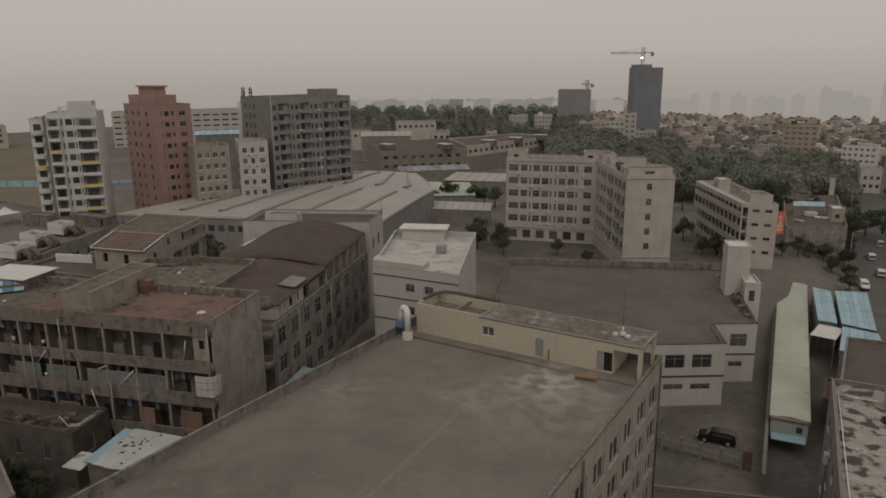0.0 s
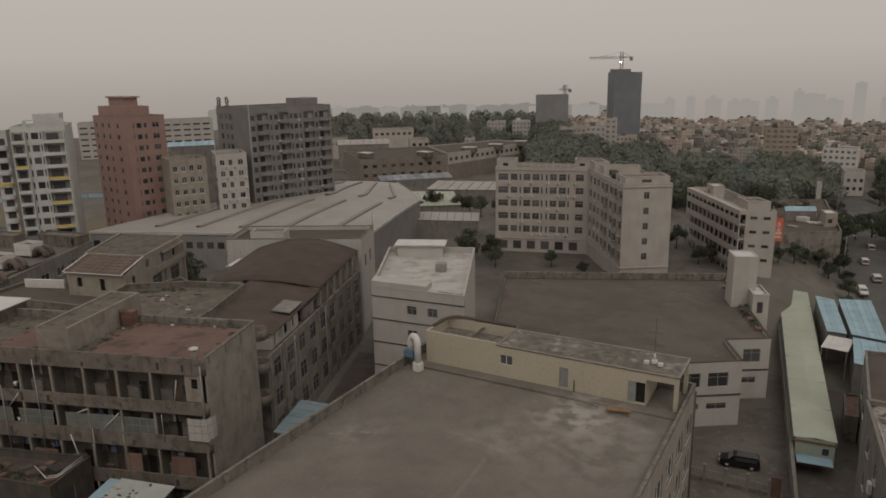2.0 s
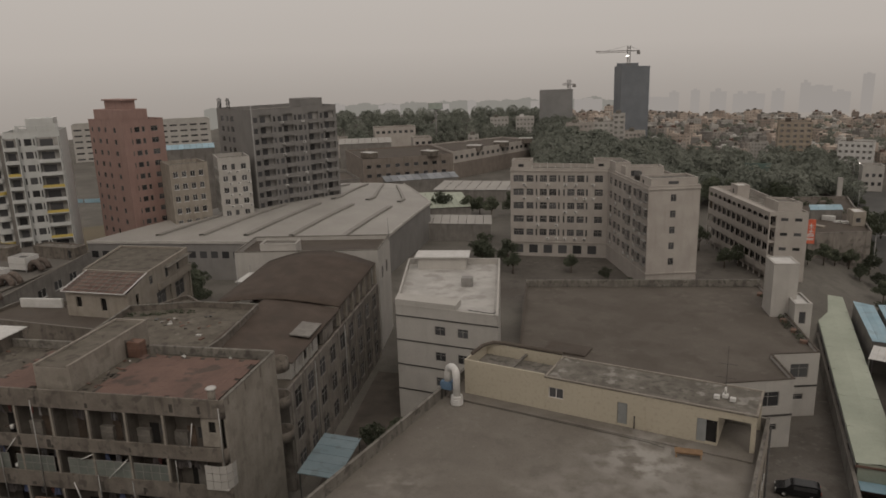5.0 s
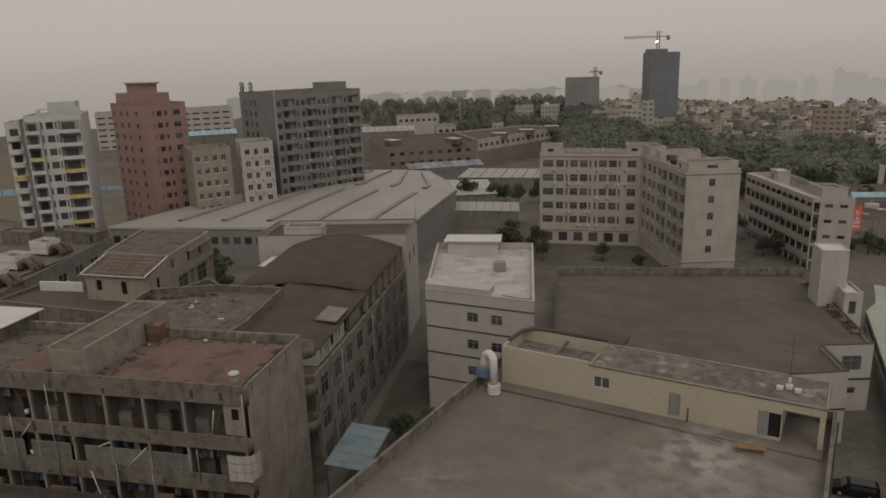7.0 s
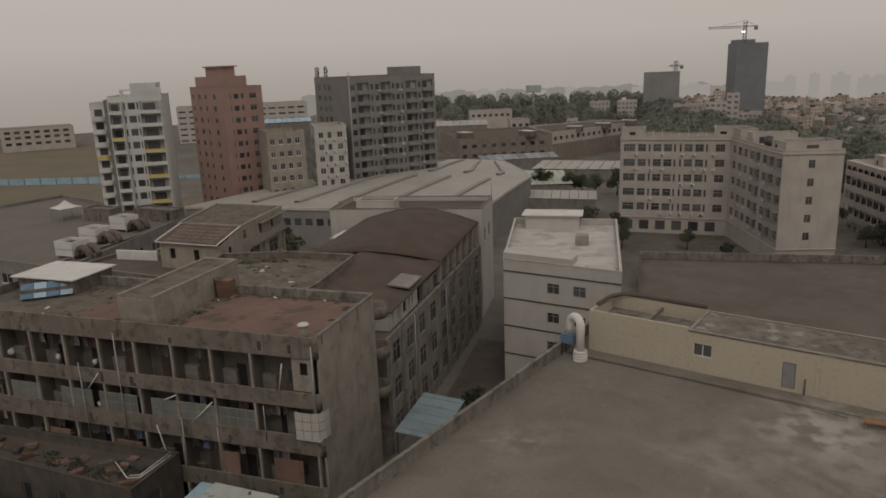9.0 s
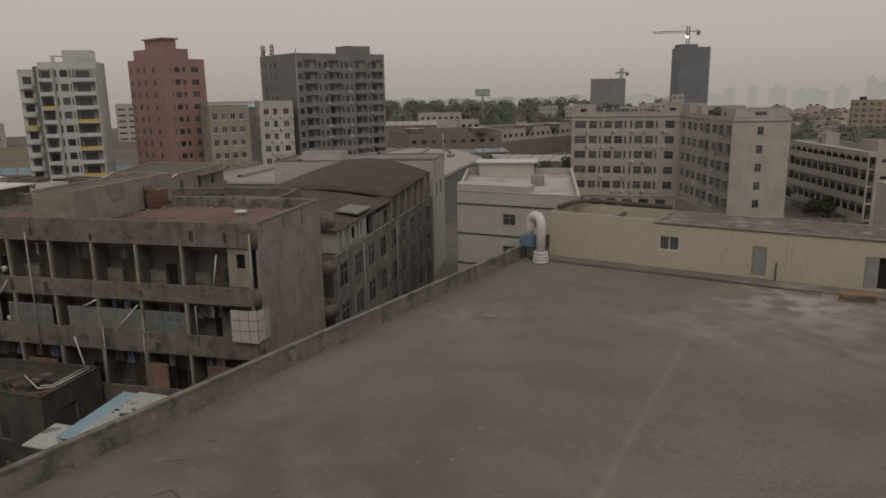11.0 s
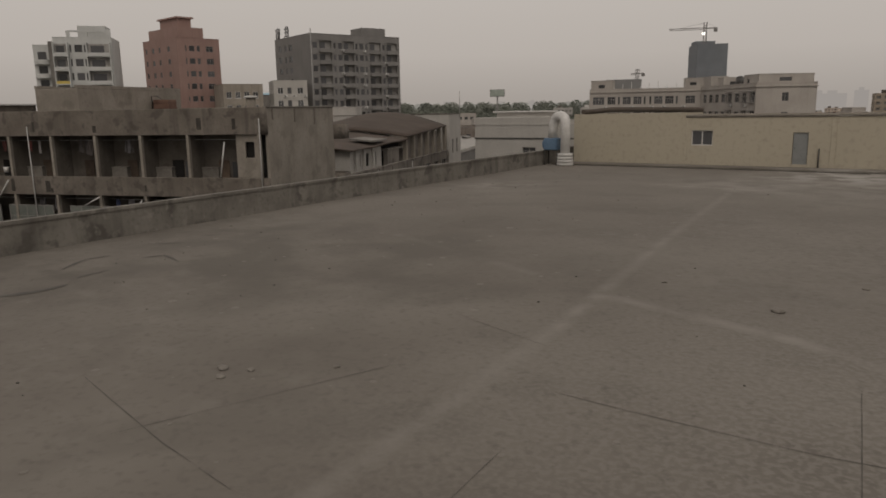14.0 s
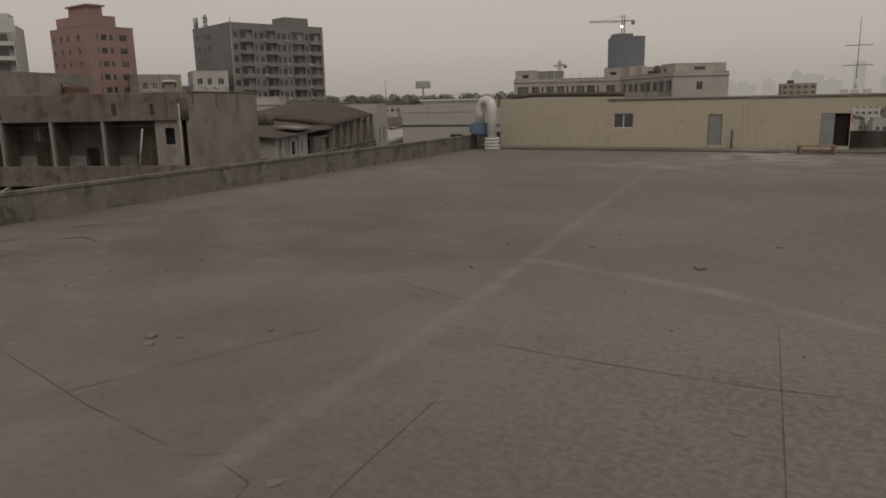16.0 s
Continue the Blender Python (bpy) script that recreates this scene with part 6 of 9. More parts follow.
block("roof_plant_room", [(-13.0, 102.6), (-11.4, 100.2), (-3.6, 103.4), (-5.4, 107.0)], 6.7, 9.2, "cream plant room on the dormitory roof", "plant room", M["cream"], M["parapet"], {1: [(1.2, 7.1, 1.6, 1.4, "plain")]}, parapet=0.3)
wt_ = thing("water_tank", -7.4, 95.6, 6.8, "dark water tank on a low stand on the dormitory roof", "water tank")
bm = bmesh.new()
cyl(bm, (0, 0, 0.5), (0, 0, 2.2), 0.8, seg=18)
cyl(bm, (0, 0, 2.2), (0, 0, 2.5), 0.8, 0.3, seg=18)
part("drum", bm, M["darkmetal"], wt_)
part("stand", one_box(-0.7, -0.7, 0, 0.7, 0.7, 0.5), M["metal"], wt_)
for k in range(9):
    q = Vector(mp[0]).lerp(Vector(mp[1]), 0.22 + 0.08 * k)
    bm = bmesh.new()
    cyl(bm, (0, 0, 0), (0, 0, 1.4 + 0.5 * (k % 3)), 0.06, seg=6)
    tagged(put("vent_pipe", mesh_of("vent_pipe", bm, M["plastic"]), None, Matrix.Translation((q.x - 0.3, q.y + 1.2, 6.8))), "thin white vent pipe on the dormitory roof", "vent pipe", "vent pipes on the roof")

# ---------------------------------------------------------------- arcaded building behind it
before = set(scene.objects)
sp = [(1.8, 132.0), (18.5, 103.4), (24.6, 104.6), (8.5, 135.0)]
endw = [(u, z, 1.5, 0.75, "plain") for z in (-2.0, -5.2, -8.4, -11.6) for u in (0.9, 3.6)]


sc_ = block("arcade_building", sp, G - 1.2, 0.0, "cream four-storey building with open arcaded galleries", "building", M["cream"], M["mottled"], {1: endw}, parapet=0.9)
d = Vector(sp[1]) - Vector(sp[0])
ma = Matrix.Translation((sp[0][0], sp[0][1], 0)) @ Matrix.Rotation(math.atan2(d.y, d.x), 4, "Z")


def arcade_part(name, *a):
    bm_ = bmesh.new()
    box(bm_, *a, ma)
    wpart(name, bm_, M["cream"], sc_)


for z in (-3.3, -6.6, -9.9, -13.2):
    arcade_part("gallery_floor", 0, -1.5, z - 0.1, d.length, 0.0, z + 0.1)
    arcade_part("balustrade", 0, -1.5, z + 0.1, d.length, -1.36, z + 1.3)
arcade_part("gallery_roof", 0, -1.5, -0.9, d.length, 0.0, 0.0)
w_ = (d.length - 0.3) / 12
for i in range(13):
    u = 0.05 + i * w_
    arcade_part("pillar", u, -1.48, G - 1.2, u + 0.28, -1.2, -0.95)
    if i == 12:
        continue
    bm = bmesh.new()
    span = w_ - 0.28
    prev = None
    for k in range(15):     # rounded arch under the roof beam
        x_ = u + 0.28 + span * k / 14
        drop = 0.12 + 0.85 * (1 - math.sqrt(max(0.0, 1 - (k / 7 - 1) ** 2)))
        cur = [bm.verts.new(ma @ Vector(v)) for v in ((x_, -1.47, -0.899), (x_, -1.47, -0.9 - drop), (x_, -1.3, -0.9 - drop), (x_, -1.3, -0.899))]
        if prev:
            for q_ in range(4):
                bm.faces.new((prev[q_], prev[(q_ + 1) % 4], cur[(q_ + 1) % 4], cur[q_]))
        prev = cur
    wpart("arch", bm, M["cream"], sc_)
for z in (-3.1, -6.4, -9.7, -13.0):
    for i in range(12):
        u = 0.5 + i * (d.length - 0.3) / 12
        for nm, u0, u1, z0_, z1_ in (("door", 0, 0.9, 0, 2.0), ("window", 1.2, 2.2, 0.8, 1.9)):
            bm = bmesh.new()
            box(bm, u + u0, -0.06, z + z0_, u + u1, -0.02, z + z1_, ma)
            wpart(nm, bm, M["pane"], sc_)
sgn_ = thing("sign_board", 25.2, 104.9, -4.0, "tall red sign board with pale bars", "sign", ang=12)
part("board", one_box(-0.8, -0.15, -2.6, 0.8, 0.05, 2.6, bev=0.02), M["red"], sgn_)
for k in range(4):
    bm = bmesh.new()
    if k < 2:
        box(bm, -0.45, -0.2, 1.2 - k * 1.25, 0.45, -0.15, 1.36 - k * 1.25)
        box(bm, -0.1, -0.2, 0.75 - k * 1.25, 0.08, -0.15, 1.75 - k * 1.25)
        box(bm, -0.5, -0.2, 0.72 - k * 1.25, 0.5, -0.15, 0.84 - k * 1.25)
    else:
        for c_ in range(4):
            box(bm, -0.6 + c_ * 0.32, -0.2, -1.1 - (k - 2) * 0.8, -0.4 + c_ * 0.32, -0.15, -0.55 - (k - 2) * 0.8)
    part("sign_bars", bm, M["plastic"], sgn_)
block("arcade_stair_head", [(6.5, 124.5), (8.5, 121), (11, 122.5), (9, 126)], -0.9, 2.2, "small white stair head on the arcade roof", "stair head", M["cream"], M["bright"], {0: [(1, -0.2, 0.9, 1.4, "plain")]}, parapet=0.1)
block("arcade_water_room", [(15.5, 109.5), (18.6, 104.2), (23.2, 105.2), (20, 110.5)], -0.9, 1.9, "cream rooftop room at the end of the arcade building", "rooftop room", M["cream"], M["parapet"], parapet=0.3)

for ob in list(scene.objects):
    if ob not in before and ob.parent is None:
        ob.location += Vector((1.7, 0, 0.6))

# ---------------------------------------------------------------- hangar with a long curved sheet roof
hg = thing("hangar", -90, 85, G, "long hangar with a curved pale sheet-metal roof", "hangar")
Fl, Fr, Rr, Tr, Tl = Vector((-124, 43)), Vector((-58, 68.5)), Vector((-68, 109.5)), Vector((-95, 139)), Vector((-116, 134))


def right_at(v):
    return Fr.lerp(Rr, v / 0.55) if v < 0.55 else Rr.lerp(Tr, (v - 0.55) / 0.45)


def hang(u, v):
    p = Fl.lerp(Tl, v).lerp(right_at(v), u)
    return Vector((p.x, p.y, -5.4 + 2.6 * math.sin(math.pi * min(1, v * 0.9 + 0.02)) * (0.5 + 0.5 * math.sin(math.pi * u))))


NU, NV = 40, 22
bm = bmesh.new()
g = [[bm.verts.new(hang(i / NU, j / NV)) for j in range(NV + 1)] for i in range(NU + 1)]
for i in range(NU):
    for j in range(NV):
        f = bm.faces.new((g[i][j], g[i + 1][j], g[i + 1][j + 1], g[i][j + 1]))
        f.smooth = True
wpart("roof", bm, M["hangar"], hg)
bm = bmesh.new()
rim = [hang(i / NU, 0) for i in range(NU + 1)] + [hang(1, j / NV) for j in range(1, NV + 1)] + [hang(i / NU, 1) for i in range(NU - 1, -1, -1)] + [hang(0, j / NV) for j in range(NV - 1, -1, -1)]
for a, b in zip(rim, rim[1:]):
    bm.faces.new([bm.verts.new(v) for v in ((a.x, a.y, G), (b.x, b.y, G), b - Vector((0, 0, 0.02)), a - Vector((0, 0, 0.02)))])
wpart("wall", bm, M["dormgrey"], hg)
for a, b in zip(rim[:NU + NV], rim[1:NU + NV + 1]):
    d = b - a
    bm = bmesh.new()
    box(bm, 0, -0.25, -0.5, d.length, 0.1, 0.12, Matrix.Translation(a) @ Matrix.Rotation(math.atan2(d.y, d.x), 4, "Z"))
    wpart("gutter", bm, M["white"], hg)
for row, (v0, v1, us) in enumerate(((0.05, 0.42, (0.2, 0.36, 0.52, 0.68, 0.86)), (0.5, 0.9, (0.3, 0.52, 0.7, 0.86)))):
    for u in us:
        bm = bmesh.new()
        prev = None
        for k in range(9):
            v = v0 + (v1 - v0) * k / 8
            c = [hang(u - 0.009, v), hang(u + 0.009, v)]
            cur = [bm.verts.new(c[0] + Vector((0, 0, 0.05))), bm.verts.new(c[0] + Vector((0, 0, 0.5))), bm.verts.new(c[1] + Vector((0, 0, 0.5))), bm.verts.new(c[1] + Vector((0, 0, 0.05)))]
            if prev:
                for q in range(3):
                    bm.faces.new((prev[q], prev[q + 1], cur[q + 1], cur[q]))
            prev = cur
        wpart("roof_vent", bm, M["hangar_vent"], hg, "dull raised ridge vent")
for i in range(24):
    bm = bmesh.new()
    u = (i + 0.3) / 26
    a, b = hang(u, 0), hang(u + 0.024, 0)
    bm.faces.new([bm.verts.new(v) for v in ((a.x + 0.02, a.y - 0.05, -9.2), (b.x + 0.02, b.y - 0.05, -9.2), (b.x + 0.02, b.y - 0.05, -7.6), (a.x + 0.02, a.y - 0.05, -7.6))])
    wpart("strip_window", bm, M["pane"], hg)

# ---------------------------------------------------------------- tall blocks beyond the hangar
def slab_tower(name, corner, ang, width, depth, z1, label, wall, storeys, cols, sh=3.0, style="four", wh_=1.5, extra=None, sidecols=()):
    """A tower whose front runs back from its right-hand corner."""
    c = Vector(corner)
    d = Vector((math.cos(radians(ang)), math.sin(radians(ang))))
    nrm = Vector((-d.y, d.x))
    pts = [c - d * width, c, c + nrm * depth, c - d * width + nrm * depth]
    pts = [(p.x, p.y) for p in pts]
    ws_ = [(u, z1 - 1.0 - sh * (k + 1) + 0.9, w, wh_, style if w > 1 else "plain") for k in range(storeys) for u, w in cols]
    sd = [(u, z1 - 1.0 - sh * (k + 1) + 0.9, w, wh_, style if w > 1 else "plain") for k in range(storeys) for u, w in sidecols]
    root = block(name, pts, G, z1, label, "tower block", wall, M["parapet"], {0: ws_, 3: sd} if sd else {0: ws_}, parapet=0.8)
    return root, pts


# red block: windowed front and plain flank
rm = Vector((-126.0, 58.5))
rd = Vector((math.cos(radians(80)), math.sin(radians(80))))
rn = Vector((-rd.y, rd.x))
rp = [tuple(rm + rn * 17.5), tuple(rm), tuple(rm + rd * 11.0), tuple(rm + rd * 11.0 + rn * 17.5)]
rfront = [(u, 20.6 - 2.95 * (k + 1) + 0.9, w, 1.35, "four" if w > 1.5 else "plain") for k in range(11) for u, w in ((2.0, 0.35), (3.0, 1.4), (5.0, 0.8), (7.4, 1.9))]
rside = [(u, 20.6 - 2.95 * (k + 1) + 0.9, w, 1.3, "plain") for k in range(11) for u, w in ((1.0, 1.0), (4.5, 1.3), (8.0, 1.0), (12.5, 1.3))]
red = block("red_apartment_block", rp, G, 21.6, "pink-red tiled apartment tower with stepped top", "tower block", M["pink"], M["parapet"], {0: rside, 1: rfront}, parapet=0.8)
for a, b, c, e, h in ((1.0, 7.6, 1.2, 16.0, 24.2), (2.2, 5.6, 3.0, 12.0, 26.4)):
    q = [tuple(rm + rd * a + rn * e), tuple(rm + rd * a + rn * c), tuple(rm + rd * b + rn * c), tuple(rm + rd * b + rn * e)]
    bm = bmesh.new()
    for i in range(4):
        facade(bm, q[i], q[(i + 1) % 4], 20.2, h)
    poly_roof(bm, q, h)
    wpart("stepped_top", bm, M["pink"], red)
bm = bmesh.new()
box(bm, 1.7, 2.5, 26.4, 6.1, 12.5, 26.75, Matrix.Translation((rm.x, rm.y, 0)) @ Matrix.Rotation(radians(80), 4, "Z"))
wpart("lid", bm, M["pink"], red)
# grey slab with the roof letters
gm, gr = Vector((-105.3, 81.5)), Vector((-96.0, 106.0))
gd = (gr - gm).normalized()
gl = gm + Vector((-gd.y, gd.x)) * 21
gpts = [tuple(gl), tuple(gm), tuple(gr), tuple(gr + Vector((-gd.y, gd.x)) * 21)]
gfront = []
for k in range(10):
    z = 22.6 - 1.2 - 2.85 * (k + 1) + 0.8
    for u, w in ((0.7, 1.3), (2.5, 3.4), (6.5, 0.7), (7.8, 1.2), (9.4, 2.9), (12.8, 0.7), (14.0, 1.2), (15.7, 0.7), (17.0, 3.3), (20.9, 0.8), (22.2, 3.2)):
        gfront.append((u, z, w, 1.95 if w > 2 else 1.5, "open" if w > 2 else "plain"))
gside = [(u, 22.6 - 1.2 - 2.85 * (k + 1) + 0.8, w, 1.6, "plain") for k in range(10) for u, w in ((2.2, 2.0), (6.0, 1.4), (8.6, 2.0))]
gy = block("grey_apartment_block", gpts, G, 22.8, "dark grey tiled apartment slab with balconies and roof letters", "tower block", M["dormgrey"], M["parapet"], {0: gside, 1: gfront}, parapet=0.8)
bal = mesh_of("balcony", one_box(0, -0.8, 0, 3.5, 0, 0.14, bev=0.02), M["dormgrey"])
bal_front = mesh_of("balcony_rail", one_box(0, -0.8, 0.14, 3.5, -0.7, 0.95, bev=0.02), M["dormgrey"])
ga = math.degrees(math.atan2(gd.y, gd.x))
for k in range(10):
    for u in (2.4, 9.2, 16.9, 22.0):
        q = gm + gd * u
        b_ = put("balcony", bal, gy, gy.matrix_world.inverted() @ pose(q.x, q.y, 22.6 - 1.2 - 2.85 * (k + 1) - 0.2, 0, 0, ga))
        if (k * 3 + int(u)) % 4:
            put("balcony_rail", bal_front, b_)
    for u in (8.6, 14.9, 21.6):
        if (k + int(u)) % 3:
            add_ac(gy, gpts[1], gpts[2], u, 22.6 - 1.2 - 2.85 * (k + 1) + 0.2)
bm = bmesh.new()
q = gm + gd * 15.5
box(bm, 0, 1, 22.2, 7, 7, 25.0, Matrix.Translation((q.x, q.y, 0)) @ Matrix.Rotation(radians(ga), 4, "Z"))
wpart("roof_room", bm, M["dormgrey"], gy)
# the roof letters read from behind
for k, ch in enumerate("\u5bbf\u4f4f"):
    cu = bpy.data.curves.new("roof_letter", "FONT")
    cu.body, cu.size, cu.extrude = ch, 3.0, 0.12
    to = bpy.data.objects.new("tmp", cu)
    scene.collection.objects.link(to)
    me_ = bpy.data.meshes.new_from_object(to.evaluated_get(bpy.context.evaluated_depsgraph_get()))
    bpy.data.objects.remove(to)
    me_.materials.clear()
    me_.materials.append(M["darkmetal"])
    q = gl + (gm - gl) * (0.06 + 0.26 * k)
    sd_ = (gm - gl).normalized()
    lt = put("roof_letter", me_, gy, gy.matrix_world.inverted() @ Matrix.Translation((q.x + sd_.x * 2.6, q.y + sd_.y * 2.6, 23.2)) @ Matrix.Rotation(math.atan2(-sd_.y, -sd_.x), 4, "Z") @ Matrix.Rotation(radians(90), 4, "X"))
q = gm + gd * 0.25
tube("rain_pipe", [tuple(gy.matrix_world.inverted() @ Vector(v)) for v in ((q.x + 0.15, q.y - 0.1, -10), (q.x + 0.15, q.y - 0.1, 24.0))], 0.12, M["metal"], gy)
# low blocks before it
lo, lp = slab_tower("white_low_block", (-103.4, 77.8), 52, 8.0, 11, 11.3, "white six-storey block with air conditioners", M["white"], 7, [(0.9, 1.3), (3.2, 1.0), (5.6, 1.4)], 3.0, "two", 1.5, sidecols=[(1.2 + 2.6 * i, 1.2) for i in range(4)])
for k in range(6):
    for u in (2.3, 4.4, 7.1):
        add_ac(lo, lp[0], lp[1], u, 11.3 - 1.9 - 3.0 * (k + 1) + 1.0)
lo2, _ = slab_tower("grey_low_block", (-110.9, 70.4), 62, 9.4, 10, 10.5, "pale grey low block with small windows", M["beige"], 7, [(0.7 + 2.1 * i, 1.2) for i in range(4)], 3.1, "two", 1.5)
# white tower with balconies
wa, wp = slab_tower("white_apartment_block", (-128.9, 43.6), 48, 11.8, 11, 20.6, "white apartment tower with open balconies and yellow trims", M["coolwhite"], 10, [(3.2, 0.4), (4.2, 1.6), (6.1, 0.35)], 3.0, "plain", 1.6)
wd = (Vector(wp[1]) - Vector(wp[0])).normalized()
wn_ = Vector((-wd.y, wd.x))
tm = Matrix.Translation((wp[0][0], wp[0][1], 0)) @ Matrix.Rotation(radians(48), 4, "Z")
slab_w = mesh_of("balcony_slab", one_box(0, -1.3, 0, 4.7, 0, 0.22, bev=0.02), M["coolwhite"])
slab_n = mesh_of("balcony_slab", one_box(0, -1.3, 0, 2.8, 0, 0.22, bev=0.02), M["coolwhite"])
rail_w = mesh_of("balcony_front", one_box(0, -1.3, 0.22, 4.7, -1.16, 0.85, bev=0.02), M["coolwhite"])
rail_y = mesh_of("balcony_front", one_box(0, -1.3, 0.22, 4.7, -1.16, 0.85, bev=0.02), M["yellowtrim"])
rail_n = mesh_of("balcony_front", one_box(0, -1.3, 0.22, 2.8, -1.16, 0.85, bev=0.02), M["coolwhite"])
rail_z = mesh_of("balcony_front", one_box(0, -1.3, 0.22, 2.8, -1.16, 0.85, bev=0.02), M["yellowtrim"])
back_w = mesh_of("balcony_back", one_box(0.1, -0.03, 0.22, 4.6, -0.005, 2.78), M["recess"])
back_n = mesh_of("balcony_back", one_box(0.1, -0.03, 0.22, 2.7, -0.005, 2.78), M["recess"])
door_w = mesh_of("balcony_door", one_box(0.7, -0.06, 0.22, 3.4, -0.031, 2.4), M["pane"])
fin = mesh_of("balcony_fin", one_box(-0.1, -1.3, 0, 0.1, 0, 3.0), M["coolwhite"])
for k in range(11):
    z_ = 20.6 - 1.0 - 3.0 * (k + 1) - 0.1
    for u, sl, rl, bk in ((6.8, slab_w, rail_y if k in (3, 5, 7, 9) else rail_w, back_w), (0.15, slab_n, rail_z if k in (2, 9) else rail_n, back_n)):
        q = Vector(wp[0]) + wd * u
        b_ = put("balcony_slab", sl, wa, wa.matrix_world.inverted() @ pose(q.x, q.y, z_, 0, 0, 48))
        put("balcony_front", rl, b_)
        put("balcony_back", bk, b_)
        put("balcony_door", door_w, b_, Matrix.Diagonal((1 if u > 4 else 0.6, 1, 1, 1)))
        put("balcony_fin", fin, b_)
        put("balcony_fin", fin, b_, Matrix.Translation((4.7 if u > 4 else 2.8, 0, 0)))
bm = bmesh.new()
box(bm, 4.6, 3, 19.8, 10.4, 9, 23.4, tm)
wpart("roof_room", bm, M["coolwhite"], wa)
for u0_, u1_, z0_, z1_ in ((2.8, 3.5, 20.6, 22.1), (6.6, 7.1, 20.6, 21.8), (10.9, 11.7, 20.6, 22.3), (3.5, 10.9, 21.8, 22.1)):
    bm = bmesh.new()
    box(bm, u0_, 0.02, z0_, u1_, 0.5, z1_, tm)
    wpart("roof_frame", bm, M["coolwhite"], wa)
bm = bmesh.new()
box(bm, -1.3, 1.4, G, 0.0, 10.0, 19.9, tm)
wpart("side_pier", bm, M["greywall"], wa, "grey rendered side pier")
q = Vector(wp[0]) - wd * 1.3 + wn_ * 2.8
wa2, wp2 = slab_tower("white_wing_block", (q.x, q.y), 48, 3.4, 8, 19.2, "white wing of the apartment tower with stacked round balconies", M["coolwhite"], 10, [(0.8, 1.8)], 3.0, "plain", 1.7)


def round_slab(r0, r1, z0, z1, mat):
    """Half a ring that stands out from a wall."""
    bm = bmesh.new()
    n = 12
    rg = [[bm.verts.new((1.7 - r * math.cos(math.pi * i / n), -r * 0.8 * math.sin(math.pi * i / n), z)) for i in range(n + 1)] for r, z in ((r0, z0), (r1, z0), (r1, z1), (r0, z1))]
    for p_, q_ in zip(rg, rg[1:] + rg[:1]):
        for i in range(n):
            bm.faces.new((p_[i], p_[i + 1], q_[i + 1], q_[i]))
    return mesh_of("round_balcony", bm, mat)


rb_floor = round_slab(0.05, 1.65, 0.0, 0.2, M["coolwhite"])
rb_white = round_slab(1.54, 1.65, 0.2, 0.95, M["coolwhite"])
rb_yellow = round_slab(1.54, 1.65, 0.2, 0.95, M["yellowtrim"])
for k in range(11):
    q2 = Vector(wp2[0])
    b_ = put("round_balcony", rb_floor, wa2, wa2.matrix_world.inverted() @ pose(q2.x, q2.y, 19.2 - 1.0 - 3.0 * (k + 1) - 0.1, 0, 0, 48))
    put("balcony_front", rb_yellow if k in (3, 7) else rb_white, b_)
# pale long block behind the towers
lb, lbp = slab_tower("pale_long_block", (-263.6, 217), 51.7, 66, 14, 9.0, "long pale apartment block far behind the towers", M["white"], 7, [(0.8 + 5 * i, 3.6) for i in range(13)], 2.9, "plain", 0.9)

# ---------------------------------------------------------------- roofs behind the old dormitory
tin = [(-75.5, 8.9), (-64.0, 12.0), (-71.0, 26.4), (-84.0, 22.6)]
tb = block("tin_roof_house", tin, G, 2.2, "beige house with a dark roof and rusty tin front", "house", M["beige"], M["moss"],
           {1: [(0.5, 0.0, 1.2, 1.4, "four"), (6.4, -0.5, 1.0, 2.0, "plain"), (11.0, -0.5, 1.0, 2.0, "plain"), (2.4, -4.7, 3.4, 2.7, "four"), (9.6, -5.1, 3.6, 2.7, "four")]}, parapet=0.2)
tpts = [(-71.8, 3.0), (-61.0, 5.8), (-64.0, 12.0), (-75.5, 8.9)]
bm = bmesh.new()
facade(bm, tpts[0], tpts[1], G, 0.9, [(1.8, 2.8, -1.6, 0.0), (6.2, 7.2, -2.0, 0.0)])
facade(bm, tpts[1], tpts[2], G, 0.9, [(2.4, 3.4, -1.9, 0.0)])
facade(bm, tpts[3], tpts[0], G, 0.9)
for i_ in (1, 3):     # gables up to the sloping sheets
    a_, b_ = (tpts[1], tpts[2]) if i_ == 1 else (tpts[0], tpts[3])
    bm.faces.new([bm.verts.new(v) for v in ((*a_, 0.9), (*b_, 0.9), (*b_, 2.1), (*a_, 1.0))])
wpart("front_wall", bm, M["beige"], tb)
vd_ = (Vector(tpts[2]) - Vector(tpts[1])).normalized()
vq = Vector(tpts[2]) - vd_ * 2.7
# near-black disc in place of a dark fan opening
bm = bmesh.new()
cyl(bm, (vq.x - vd_.y * 0.05, vq.y + vd_.x * 0.05, -3.4), (vq.x + vd_.y * 0.12, vq.y - vd_.x * 0.12, -3.4), 0.85, seg=20)
wpart("round_vent", bm, M["dark"], tb, "dark round fan opening")
bm = bmesh.new()
c_ = Vector((-67.9, 7.4))
q = [c_ + (Vector(p) - c_) * 0.86 for p in tpts]
for i in range(4):
    facade(bm, q[i], q[(i + 1) % 4], G, 0.6)
wpart("room_core", bm, M["dark"], tb)
